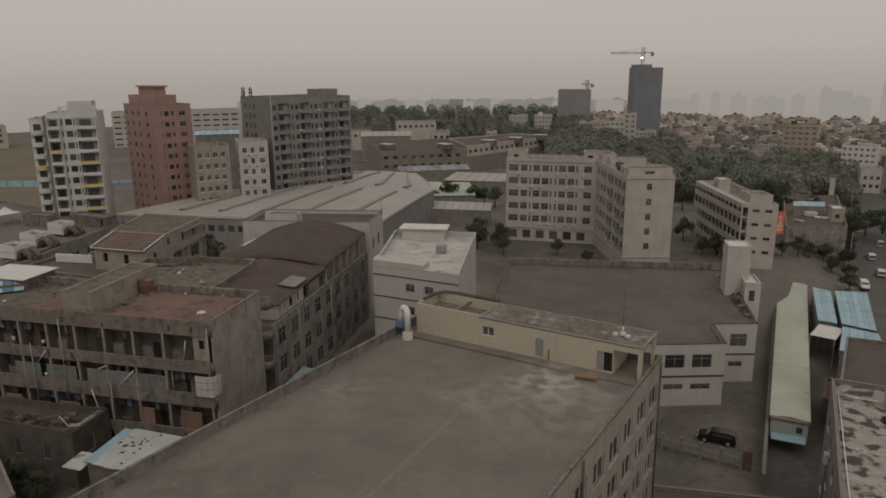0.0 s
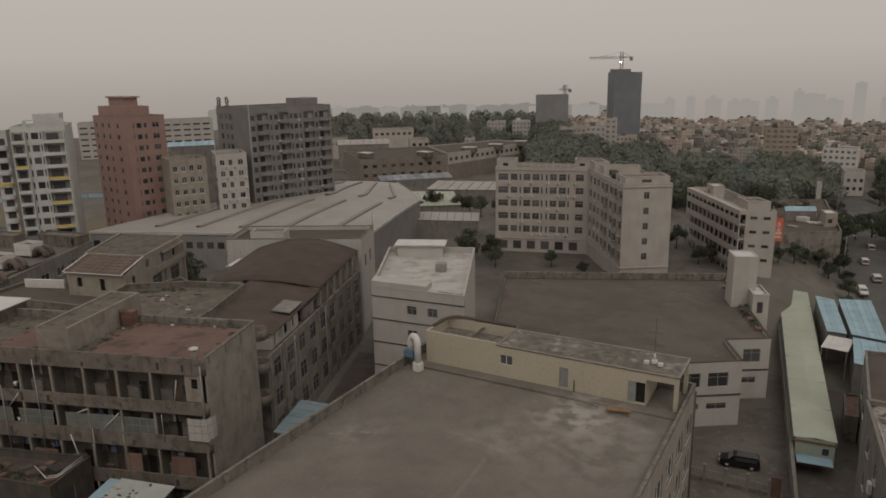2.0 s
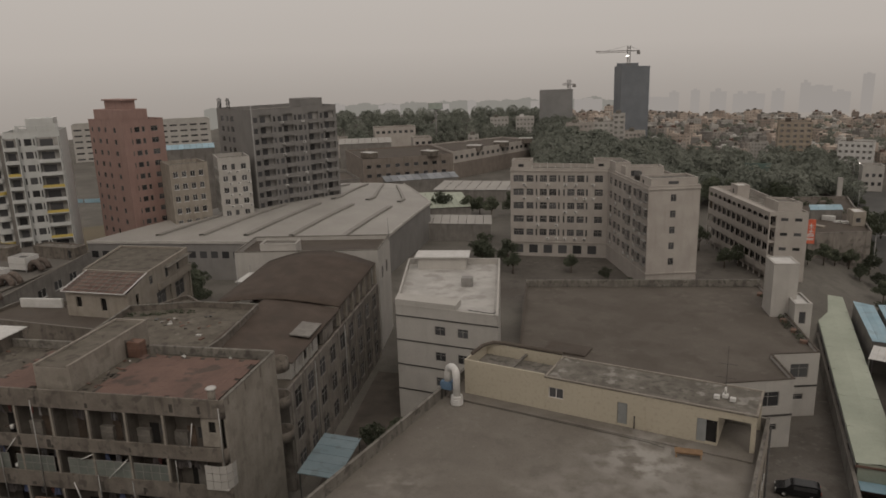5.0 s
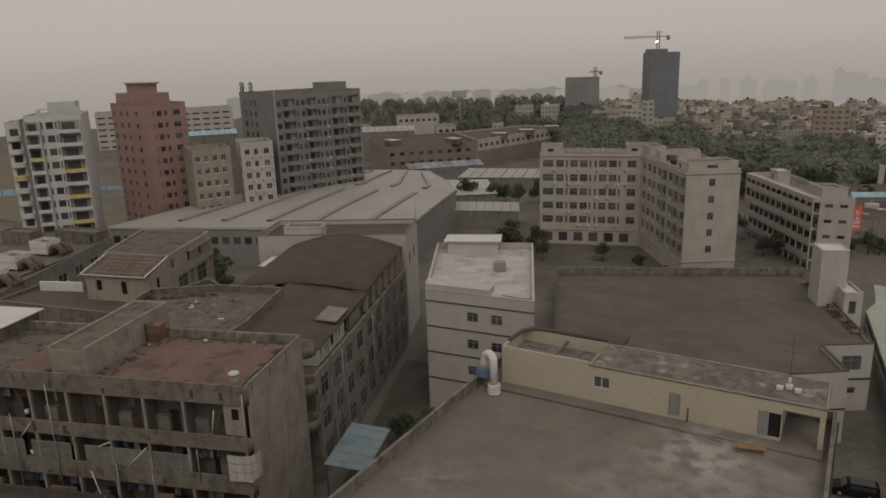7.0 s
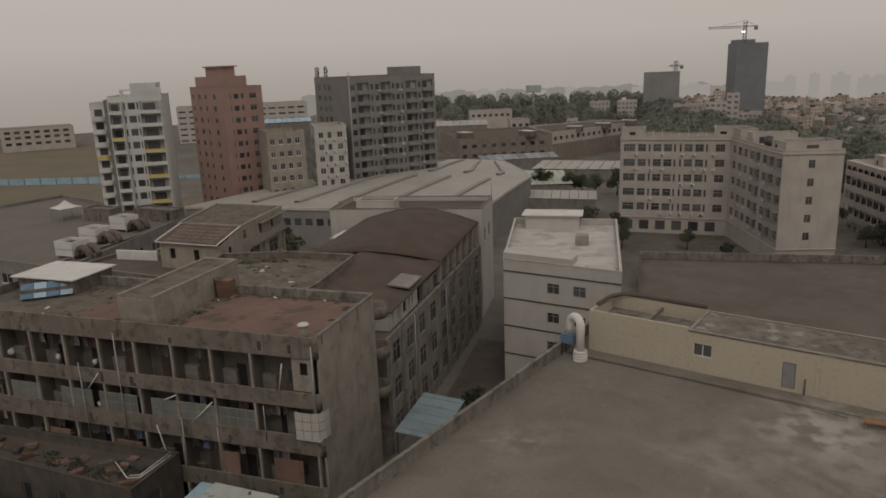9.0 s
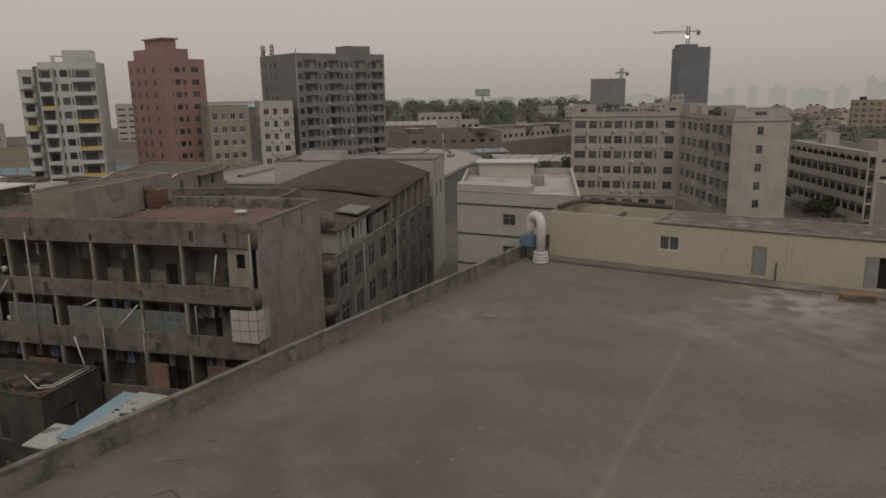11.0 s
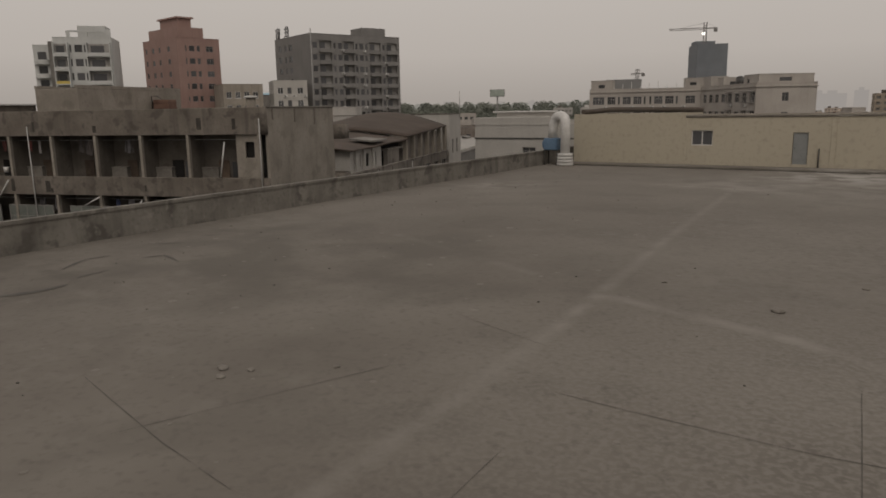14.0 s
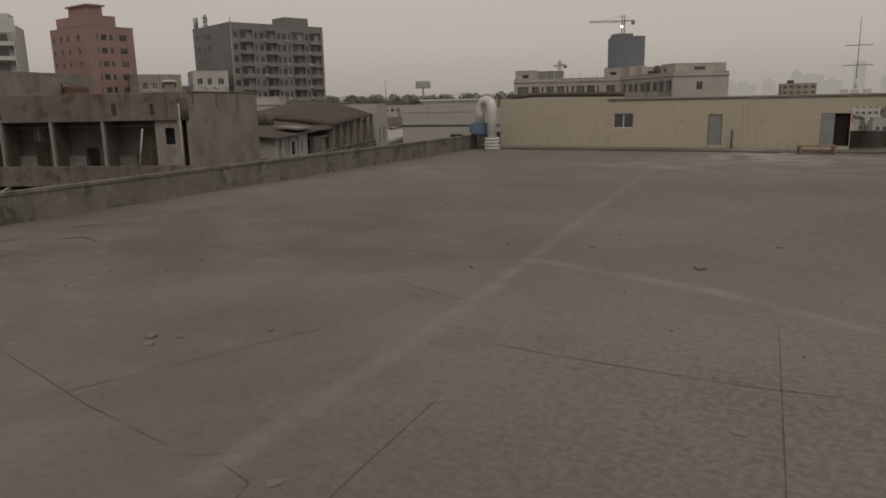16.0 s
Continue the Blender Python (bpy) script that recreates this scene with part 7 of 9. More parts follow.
# corrugated sheets over its front rooms
tf, td = Vector((-71.9, 2.5)), Vector((10.8, 2.8))
tdn = td.normalized()
tnn = Vector((-tdn.y, tdn.x))
for k in range(9):
    bm = bmesh.new()
    prev = None
    for j in range(13):
        a = tf + tdn * (0.05 + k * 1.24 + j * 0.102)
        b = a + tnn * 6.7 - tdn * 0.9
        up = 0.07 * (j % 2)
        cur = bm.verts.new((a.x, a.y, 1.0 + up)), bm.verts.new((b.x, b.y, 2.25 + up))
        if prev:
            bm.faces.new((prev[0], cur[0], cur[1], prev[1]))
        prev = cur
    wpart("tin_sheet", bm, M["tinred"], tb)
    bm = bmesh.new()
    q = tf + tdn * (0.02 + k * 1.24)
    box(bm, -0.035, 0, 0.05, 0.035, 6.75, 0.14, Matrix.Translation((q.x, q.y, 1.02)) @ Matrix.Rotation(math.atan2(tdn.y, tdn.x) + 0.13, 4, "Z") @ Matrix.Rotation(radians(10.4), 4, "X"))
    wpart("sheet_seam", bm, M["roof_pale"], tb)
for u in (0.0, 11.2):
    bm = bmesh.new()
    q = tf + tdn * u
    box(bm, -0.1, -0.1, 0, 0.1, 6.9, 0.12, Matrix.Translation((q.x, q.y, 1.05)) @ Matrix.Rotation(math.atan2(tdn.y, tdn.x) + 0.13, 4, "Z") @ Matrix.Rotation(radians(10.4), 4, "X"))
    wpart("roof_edge_strip", bm, M["plastic"], tb, "white edge strip")
bm = bmesh.new()
box(bm, -0.1, -0.12, 0.9, 11.3, 0.04, 1.02, Matrix.Translation((tf.x, tf.y, 0)) @ Matrix.Rotation(math.atan2(tdn.y, tdn.x), 4, "Z"))
wpart("eaves_strip", bm, M["plastic"], tb)
for k in range(6):
    bm = bmesh.new()
    s = (k + 0.5) / 6
    box(bm, 0.1 - 0.9 * s, 6.7 * s - 0.06, 1.1 + 1.25 * s, 11.1 - 0.9 * s, 6.7 * s + 0.06, 1.17 + 1.25 * s, Matrix.Translation((tf.x, tf.y, 0)) @ Matrix.Rotation(math.atan2(tdn.y, tdn.x), 4, "Z"))
    wpart("roof_batten", bm, M["roof_pale"], tb)
# long balcony on its courtyard side
bd = (Vector(tin[2]) - Vector(tin[1])).normalized()
bmat = Matrix.Translation((tin[1][0], tin[1][1], 0)) @ Matrix.Rotation(math.atan2(bd.y, bd.x), 4, "Z")
bm = bmesh.new()
box(bm, 3.2, -0.5, -1.7, 15.8, 0.0, -1.5, bmat)
box(bm, 3.2, -0.5, -1.5, 15.8, -0.36, -0.55, bmat)
box(bm, 3.2, -0.36, -1.5, 3.35, 0, -0.55, bmat)
wpart("balcony", bm, M["beige"], tb)
bm = bmesh.new()
box(bm, 6.0, -0.9, 1.3, 15.9, 0.0, 1.42, bmat)
wpart("balcony_awning", bm, M["mottled"], tb)
for u in (7.4, 15.3):
    bm = bmesh.new()
    box(bm, u, -0.3, G, u + 0.4, 0.0, -1.7, bmat)
    wpart("pier", bm, M["beige"], tb)
block("terrace_house", [(-83.0, -4.6), (-55.0, 0.6), (-57.5, 13.0), (-70.3, 8.2), (-84.8, 4.4)], G, -2.6, "low house with a brown terrace roof and pale parapet", "house", M["old"], M["brownroof"], parapet=0.5, cope=M["roof_pale"])
up_w = thing("roof_upstand", -82.9, 2.2, -3.1, "low white rendered upstand on the terrace roof", "wall", ang=21)
part("upstand", one_box(0, 0, 0, 7.4, 0.4, 1.5, bev=0.03), M["bright"], up_w)
block("side_house", [(-57.0, 1.0), (-50.8, -9.0), (-44.6, 8.2), (-56.0, 12.6)], G, -0.6, "low grimy house with a cluttered flat roof", "house", M["old"], M["moss"], parapet=0.5)

# wide flat roof of the factory beyond, with cooling towers
bf = [(-168, -14), (-94, -1.0), (-114, 36.5), (-172, 38)]
big = block("flat_factory", bf, G, -5.4, "wide low factory with a dull grey-brown flat roof", "factory", M["greywall"], M["dullroof"], {0: [(4 + 6 * i, -9.5, 3.0, 1.8, "two") for i in range(12)], 1: [(3 + 6 * i, -9.5, 3.0, 1.8, "two") for i in range(6)]}, parapet=0.6, cope=M["roof_pale"])
TOWER = {}


def cooling_tower(x, y, z, ang):
    """A white box tower on legs with an open dark top and a rusty fan duct beside it."""
    root = thing("cooling_tower", x, y, z, "white panelled cooling tower with rusty fan ducts on the roof", "cooling tower", "cooling towers", ang=ang)
    if not TOWER:
        bm = bmesh.new()
        for a in ((-2.2, -1.8, -2.0, 1.8), (2.0, -1.8, 2.2, 1.8), (-2.0, -1.8, 2.0, -1.6), (-2.0, 1.6, 2.0, 1.8)):
            box(bm, a[0], a[1], 0.5, a[2], a[3], 3.1)
        TOWER["casing"] = mesh_of("casing", bm, M["plastic"])
        TOWER["deck"] = mesh_of("fan_deck", one_box(-2.0, -1.6, 2.3, 2.0, 1.6, 2.5), M["darkmetal"])
        TOWER["leg"] = mesh_of("leg", one_box(-0.1, -0.1, 0, 0.1, 0.1, 0.5), M["metal"])
        TOWER["band"] = mesh_of("panel_band", one_box(-2.26, -1.86, 1.7, 2.26, 1.86, 1.8), M["metal"])
        bm = sweep([(3.8 - 1.5 * math.cos(math.pi * k / 8), 0, 0.4 + 1.7 * math.sin(math.pi * k / 8)) for k in range(9)], 0.6)
        TOWER["duct"] = mesh_of("fan_duct", bm, M["ductbrown"])
    for nm in ("casing", "deck", "band"):
        put(TOWER[nm].name, TOWER[nm], root)
    for sx in (-2.0, 2.0):
        for sy in (-1.6, 1.6):
            put("leg", TOWER["leg"], root, pose(sx, sy, 0))
    for sy in (-0.9, 0.9):
        put("fan_duct", TOWER["duct"], root, pose(0, sy, 0))


for x, y in ((-103.4, 5.4), (-110.6, 13.6), (-115.8, 22.8)):
    cooling_tower(x, y, -6.0, 12)
rh = block("roof_hut", [(-124, 30.0), (-112.5, 32.0), (-113.5, 35.6), (-125, 33.6)], -6.0, -3.4, "long low hut with a flat lid on the factory roof", "hut", M["old"], M["mottled"], {0: [(9.6, -5.6, 1.0, 1.8, "plain")]}, parapet=0.15)
block("roof_hut", [(-134, 24.0), (-126, 25.6), (-127, 29.0), (-135, 27.6)], -6.0, -3.2, "grey stair hut on the factory roof", "hut", M["old"], M["mottled"], parapet=0.15)
tent = thing("tent_canopy", -139.5, 22.8, -6.0, "white peaked tent canopy on four thin posts", "canopy")
bm = bmesh.new()
cone = bmesh.ops.create_cone(bm, cap_ends=False, segments=4, radius1=3.6, radius2=0.15, depth=1.5, matrix=Matrix.Translation((0, 0, 3.6)) @ Matrix.Rotation(radians(45), 4, "Z"))
bmesh.ops.subdivide_edges(bm, edges=bm.edges[:], cuts=3, use_grid_fill=True)
for v in bm.verts:
    v.co.z -= 0.35 * math.sin(math.pi * min(1, max(0, (v.co.z - 2.85) / 1.5)))
part("tent_sheet", bm, M["bright"], tent)
for sx in (-2.4, 2.4):
    for sy in (-2.4, 2.4):
        part("post", one_box(sx - 0.06, sy - 0.06, 0, sx + 0.06, sy + 0.06, 2.9), M["metal"], tent)
tube_pts = [(-101, 2.0, -5.7), (-106.0, 16.4, -5.7), (-113.0, 34.0, -5.7)]
pv = thing("roof_pipe", -101, 2, -6.0, "pale pipe run lying along the factory roof", "pipe")
tube("pipe", [tuple(pv.matrix_world.inverted() @ Vector(v)) for v in tube_pts], 0.25, M["roof_pale"], pv)
for k in range(6):
    part("pipe_block", one_box(-0.2, -0.3, 0, 0.2, 0.3, 0.1), M["old"], pv, m=pv.matrix_world.inverted() @ pose(-101 - 2 * k, 2.0 + 5.76 * k - 0.1, -6.0))
# field, blue hoarding and pale works beyond it
hf = thing("blue_hoarding", -230, 72, G, "long faded blue hoarding across the dry field", "fence")
for k in range(22):
    part("hoarding_panel", one_box(-3.0, -0.05, 0, 2.9, 0.05, 2.6), M["bluemetal"], hf, m=hf.matrix_world.inverted() @ pose(-290 + 5.0 * k * 1.1, 60 + 3.4 * k, G, 0, 0, 32))
block("pale_works", [(-420, 128), (-404, 162), (-422, 170), (-438, 136)], G, -1.5, "pale works building beyond the field", "factory", M["cream"], M["parapet"], {0: [(2 + 5 * i, z, 3.0, 1.6, "plain") for i in range(7) for z in (-11, -7.5, -4.5)]}, parapet=0.6)

# ---------------------------------------------------------------- yard with the parked van
before = set(scene.objects)
CARS = {}


def car(x, y, z, ang, paint, label, scale=1.0, group=""):
    """A boxy van: body shell, glass band, lamps and wheels."""
    root = thing("car", x, y, z, label, "car", group, ang=ang)
    if paint not in CARS:
        side = [(-2.35, 0.35), (2.3, 0.35), (2.38, 0.75), (2.2, 0.98), (1.35, 1.08), (0.75, 1.62), (0.45, 1.72), (-1.9, 1.74), (-2.25, 1.55), (-2.38, 0.95)]
        bm = bmesh.new()
        ls = [bm.verts.new((px_, -0.88 + 0.1 * max(0, pz_ - 1.0), pz_)) for px_, pz_ in side]
        rs = [bm.verts.new((px_, 0.88 - 0.1 * max(0, pz_ - 1.0), pz_)) for px_, pz_ in side]
        bm.faces.new(ls)
        bm.faces.new(rs[::-1])
        for i in range(len(side)):
            j = (i + 1) % len(side)
            bm.faces.new((ls[j], ls[i], rs[i], rs[j]))
        bmesh.ops.bevel(bm, geom=bm.edges[:], offset=0.06, segments=2, affect="EDGES")
        CARS[paint] = mesh_of("body", bm, M[paint])
        if "tyre" not in CARS:
            bm = bmesh.new()
            cyl(bm, (0, -0.11, 0), (0, 0.11, 0), 0.33, seg=18)
            CARS["tyre"] = mesh_of("tyre", bm, M["rubber"])
            bm = bmesh.new()
            cyl(bm, (0, -0.125, 0), (0, 0.125, 0), 0.2, seg=14)
            CARS["rim"] = mesh_of("rim", bm, M["metal"])
            CARS["side"] = mesh_of("side_window", one_box(-1.95, -0.012, 1.12, 0.5, 0.012, 1.56, bev=0.01), M["pane"])
            CARS["screen"] = mesh_of("windscreen", one_box(-0.02, -0.74, -0.33, 0.02, 0.74, 0.33, bev=0.01), M["pane"])
            CARS["lamp"] = mesh_of("headlight", one_box(-0.04, -0.18, -0.08, 0.04, 0.18, 0.08, bev=0.02), M["bright"])
            CARS["tail"] = mesh_of("tail_light", one_box(-0.03, -0.1, -0.25, 0.03, 0.1, 0.2, bev=0.02), M["red"])
            CARS["bumper"] = mesh_of("bumper", one_box(-0.08, -0.86, 0, 0.08, 0.86, 0.22, bev=0.04), M["darkmetal"])
    sc = Matrix.Diagonal((scale, scale, scale, 1))
    body = put("body", CARS[paint], root, sc)
    for sy in (-0.87, 0.87):
        put("side_window", CARS["side"], body, pose(0, sy * 0.985, 0))
    put("windscreen", CARS["screen"], body, pose(1.07, 0, 1.36, 0, -48, 0))
    put("rear_window", CARS["screen"], body, pose(-2.33, 0, 1.3, 0, 12, 0))
    for sy in (-0.62, 0.62):
        put("headlight", CARS["lamp"], body, pose(2.36, sy, 0.78))
        put("tail_light", CARS["tail"], body, pose(-2.37, sy * 1.15, 1.05))
    put("bumper", CARS["bumper"], body, pose(2.36, 0, 0.32))
    put("bumper", CARS["bumper"], body, pose(-2.36, 0, 0.32))
    for sx in (-1.45, 1.45):
        for sy in (-0.8, 0.8):
            w = put("wheel", CARS["tyre"], root, sc @ pose(sx, sy, 0.33))
            put("rim", CARS["rim"], w)


car(31.0, 18.2, G + 0.03, 186, "black", "black minivan parked in the concrete yard", 0.95)
# white balustrade across the yard with a gate post at each end
yf = thing("yard_fence", 25.6, 13.0, G, "grimy white concrete balustrade with posts and two rails", "fence")
post = mesh_of("post", one_box(-0.14, -0.14, 0, 0.14, 0.14, 2.1, bev=0.02), M["greywall"])
rail = mesh_of("rail", one_box(0, -0.06, 0, 2.14, 0.06, 0.12), M["greywall"])
bal_ = mesh_of("baluster", one_box(-0.04, -0.04, 0, 0.04, 0.04, 0.85), M["greywall"])
for k in range(5):
    put("post", post, yf, pose(2.28 * k, 0, 0))
    if k < 4:
        for z in (0.5, 1.35):
            put("rail", rail, yf, pose(2.28 * k + 0.07, 0, z))
        for j in range(8):
            put("baluster", bal_, yf, pose(2.28 * k + 0.3 + 0.25 * j, 0, 0.55))
for k in range(4):
    part("base_wall", one_box(2.28 * k + 0.14, -0.1, 0, 2.28 * k + 2.14, 0.1, 0.48, bev=0.01), M["old"], yf)
    put("post_cap", mesh_of("post_cap", one_box(-0.2, -0.2, 2.1, 0.2, 0.2, 2.2, bev=0.02), M["nook"]), yf, pose(2.28 * k, 0, 0))
part("side_wall", one_box(-5.6, -0.1, 0, -0.14, 0.1, 1.5, bev=0.02), M["old"], yf)
part("gate_leaf", one_box(9.2, -0.04, 0.1, 10.3, 0.04, 2.5, bev=0.01), M["rust"], yf, "dark rusty gate leaf")
rng = random.Random(21)
for k in range(10):
    bm = bmesh.new()
    leaves_bm(bm, (0, 0, 0.45), 0.8, 70, 0.3, rng)
    tagged(put("shrub", mesh_of("shrub", bm, M["leaf"]), None, pose(26.0 + rng.uniform(0, 7.0), 11.6 + rng.uniform(-1.2, 0.8), G + 0.15)), "low dusty shrub beside the yard fence", "shrub", "yard shrubs")
yw = thing("boundary_wall", 37.6, 9.0, G, "long stained boundary wall with a pale coping", "wall", ang=math.degrees(math.atan2(63.1, -7.1)))
for k in range(12):
    part("wall_panel", one_box(5.3 * k, -0.12, 0, 5.3 * k + 5.2, 0.12, 2.4), M["greywall"], yw)
    part("wall_cap", one_box(5.3 * k - 0.02, -0.2, 2.4, 5.3 * k + 5.24, 0.2, 2.52), M["roof_pale"], yw)
    part("wall_post", one_box(5.3 * k - 0.05, -0.17, 0, 5.3 * k + 0.17, 0.17, 2.56), M["greywall"], yw)
# junk heap by the workshop
for k in range(9):
    x, y = 28.2 + rng.uniform(0, 4.2), 37.2 + rng.uniform(-1.2, 0.8)
    if k % 3 == 0:
        bm = bmesh.new()
        cyl(bm, (0, 0, 0), (0, 0, 0.9), 0.3, seg=14)
        cyl(bm, (0, 0, 0.3), (0, 0, 0.33), 0.315, seg=14)
        cyl(bm, (0, 0, 0.6), (0, 0, 0.63), 0.315, seg=14)
        tagged(put("barrel", mesh_of("barrel", bm, M["rust"] if k else M["bluepaint"]), None, pose(x, y, G + 0.03)), "dented steel barrel in a heap by the workshop", "barrel", "yard junk")
    else:
        tagged(put("crate", mesh_of("crate", one_box(-0.5, -0.4, 0, 0.5, 0.4, 0.6 + 0.25 * (k % 2), bev=0.03), M["wood"] if k % 2 else M["greywall"]), None, pose(x, y, G + 0.03, 0, 0, k * 40)), "worn crate in a heap by the workshop", "crate", "yard junk")
for k in range(5):
    tagged(put("crate", mesh_of("crate", one_box(-0.6, -0.5, 0, 0.6, 0.5, 1.0, bev=0.05), M["plastic"]), None, pose(29.2 + 0.05 * k, 68.2 + 1.15 * k, G + 0.03)), "white plastic crate stacked in a row by the boundary wall", "crate", "white crates")
cn = thing("lean_to_canopy", 29.3, 72.0, G, "faded blue sheet canopy on thin posts by the stair tower", "canopy", ang=-18)
for k in range(4):
    bm = bmesh.new()
    box(bm, -2.1 + 1.05 * k, -1.6, 0, -1.08 + 1.05 * k, 1.6, 0.05, Matrix.Translation((0, 0, 3.5)) @ Matrix.Rotation(radians(6), 4, "X"))
    part("canopy_sheet", bm, M["bluemetal"], cn)
for sx in (-1.9, 1.9):
    for sy in (-1.4, 1.4):
        part("post", one_box(sx - 0.06, sy - 0.06, 0, sx + 0.06, sy + 0.06, 3.5 + 0.1 * sy), M["metal"], cn)

# ---------------------------------------------------------------- green shed and blue roofs
gs0, gs1 = Vector((38.66, 21.7)), Vector((32.14, 83.2))
gsd = (gs1 - gs0).normalized()
gang = math.degrees(math.atan2(gsd.y, gsd.x))
L = (gs1 - gs0).length
sh = thing("green_shed", gs0.x, gs0.y, G, "long low shed with faded green sheet roof and green front", "shed", ang=gang)
for k in range(14):
    # roof sheets, a little wider towards the far end
    u0, u1 = k * L / 14, (k + 1) * L / 14 + 0.15
    w0, w1 = 2.3 + 0.25 * u0 / L, 2.3 + 0.25 * u1 / L
    z = 3.64 + 0.012 * (k % 2)
    bm = bmesh.new()
    for s in (-1, 1):
        bm.faces.new([bm.verts.new(v) for v in ((u0, 0, z + 0.25), (u1, 0, z + 0.25), (u1, s * w1, z), (u0, s * w0, z))][::s])
        bm.faces.new([bm.verts.new(v) for v in ((u0, s * w0, z), (u1, s * w1, z), (u1, s * w1, z - 0.3), (u0, s * w0, z - 0.3))][::s])
    part("roof_sheet", bm, M["greenmetal"], sh)
    if k % 2 == 0:
        part("seam", one_box(u0 - 0.03, -w0, z + 0.05, u0 + 0.03, w0, z + 0.1), M["greenmetal"], sh)
for s in (-1, 1):
    bm = bmesh.new()
    q = [(0, s * 2.1, 0), (L, s * 2.4, 0), (L, s * 2.4, 3.6), (0, s * 2.1, 3.6)]
    bm.faces.new([bm.verts.new(v) for v in q][::s])
    part("side_wall", bm, M["greywall"], sh)
part("front_wall", one_box(-0.02, -2.1, 1.0, 0.1, 2.1, 3.64), M["greenmetal"], sh, "green sheet front")
part("front_beam", one_box(-0.12, -2.35, 3.2, 0.0, 2.35, 3.45), M["brick"], sh)
part("front_window", one_box(-0.06, -1.5, 1.9, -0.03, -0.8, 2.7), M["pane"], sh)
part("front_base", one_box(-0.05, -2.15, 0, 0.1, 2.15, 1.0), M["brick"], sh)
part("back_wall", one_box(L - 0.1, -2.4, 0, L, 2.4, 3.6), M["greenmetal"], sh)
part("front_canopy", one_box(-2.0, -1.9, 1.5, -0.05, 1.9, 1.58), M["bluemetal"], sh)
part("gutter", one_box(0, 2.32, 3.2, L, 2.46, 3.34), M["darkmetal"], sh, m=pose(0, 0, 0, 0, 0, 0.23))
for k in range(9):
    part("side_window", one_box(5 + 6.2 * k, 2.2, 1.9, 6.2 + 6.2 * k, 2.42, 2.7), M["pane"], sh)


def sheet_roof(name, pts, z0, fall, mat, label, n=8):
    """A single-pitch roof of sheets on walls; pts run front left, front right, back right, back left."""
    cx, cy = sum(p[0] for p in pts) / 4, sum(p[1] for p in pts) / 4
    root = thing(name, cx, cy, G, label, "shed")
    p = [Vector(q) for q in pts]
    for k in range(n):
        a0, a1 = p[0].lerp(p[1], k / n), p[0].lerp(p[1], (k + 1) / n - 0.006)
        b0, b1 = p[3].lerp(p[2], k / n), p[3].lerp(p[2], (k + 1) / n - 0.006)
        z = z0 + 0.02 * (k % 2)
        bm = bmesh.new()
        top = [bm.verts.new((v.x, v.y, zz)) for v, zz in ((a0, z), (a1, z), (b1, z + fall), (b0, z + fall))]
        low = [bm.verts.new((v.x, v.y, zz - 0.06)) for v, zz in ((a0, z), (a1, z), (b1, z + fall), (b0, z + fall))]
        bm.faces.new(top)
        bm.faces.new(low[::-1])
        for i in range(4):
            bm.faces.new((top[(i + 1) % 4], top[i], low[i], low[(i + 1) % 4]))
        wpart("roof_sheet", bm, mat, root)
    c = Vector((cx, cy))
    ins = [c + (q - c) * 0.96 for q in p]
    for i in range(4):
        a, b = ins[i], ins[(i + 1) % 4]
        za, zb = (z0 + (fall if k in (2, 3) else 0) - 0.07 for k in (i, (i + 1) % 4))
        bm = bmesh.new()
        bm.faces.new([bm.verts.new(v) for v in ((a.x, a.y, G), (b.x, b.y, G), (b.x, b.y, zb), (a.x, a.y, za))])
        wpart("wall", bm, M["greywall"], root)
    return root


sheet_roof("blue_shed", [(38.6, 57.5), (41.4, 57.5), (39.2, 74.6), (36.1, 75.8)], -9.3, 0.3, M["bluemetal"], "shed with a faded blue sheet roof", 3)
sheet_roof("blue_shed", [(42.0, 57.0), (46.9, 56.0), (44.9, 76.6), (39.8, 75.0)], -9.1, 0.2, M["bluemetal"], "wide shed with a faded blue sheet roof", 6)
sheet_roof("blue_shed", [(42.4, 45.6), (49.0, 44.0), (47.2, 55.6), (42.2, 56.6)], -9.5, 0.1, M["bluemetal"], "lower shed with a dull blue sheet roof", 5)
pc = thing("pale_canopy", 40.2, 54.0, G, "pale blue-white canopy on posts over the passage", "canopy", ang=-8)
for k in range(4):
    part("canopy_sheet", one_box(-1.8 + 0.92 * k, -3.0, 4.6, -0.9 + 0.92 * k, 3.0, 4.66), M["bright"], pc)
for sx in (-1.7, 1.7):
    for sy in (-2.8, 2.8):
        part("post", one_box(sx - 0.07, sy - 0.07, 0, sx + 0.07, sy + 0.07, 4.6), M["metal"], pc)
block("grey_yard_house", [(43.4, 22.4), (57, 22.0), (57, 40.5), (43.2, 38.6)], G, -5.0, "blue-grey rendered house with a brown roof", "house", M["greywall"], M["brownroof"], {3: [(4, -9.5, 1.6, 1.4, "two"), (10, -9.5, 1.6, 1.4, "two")]}, parapet=0.3)
block("low_yard_house", [(41.6, 30.4), (43.1, 30.4), (43.1, 37.6), (41.4, 37.4)], G, -11.0, "low shed against the grey house", "shed", M["old"], M["rust"], parapet=0.1)
block("low_side_house", [(27.8, -24), (43.0, -24), (40.4, 3.4), (27.8, -1.2)], G, -11.0, "low house with a brown flat roof and pale edge", "house", M["greywall"], M["brownroof"], parapet=0.3, cope=M["roof_pale"])

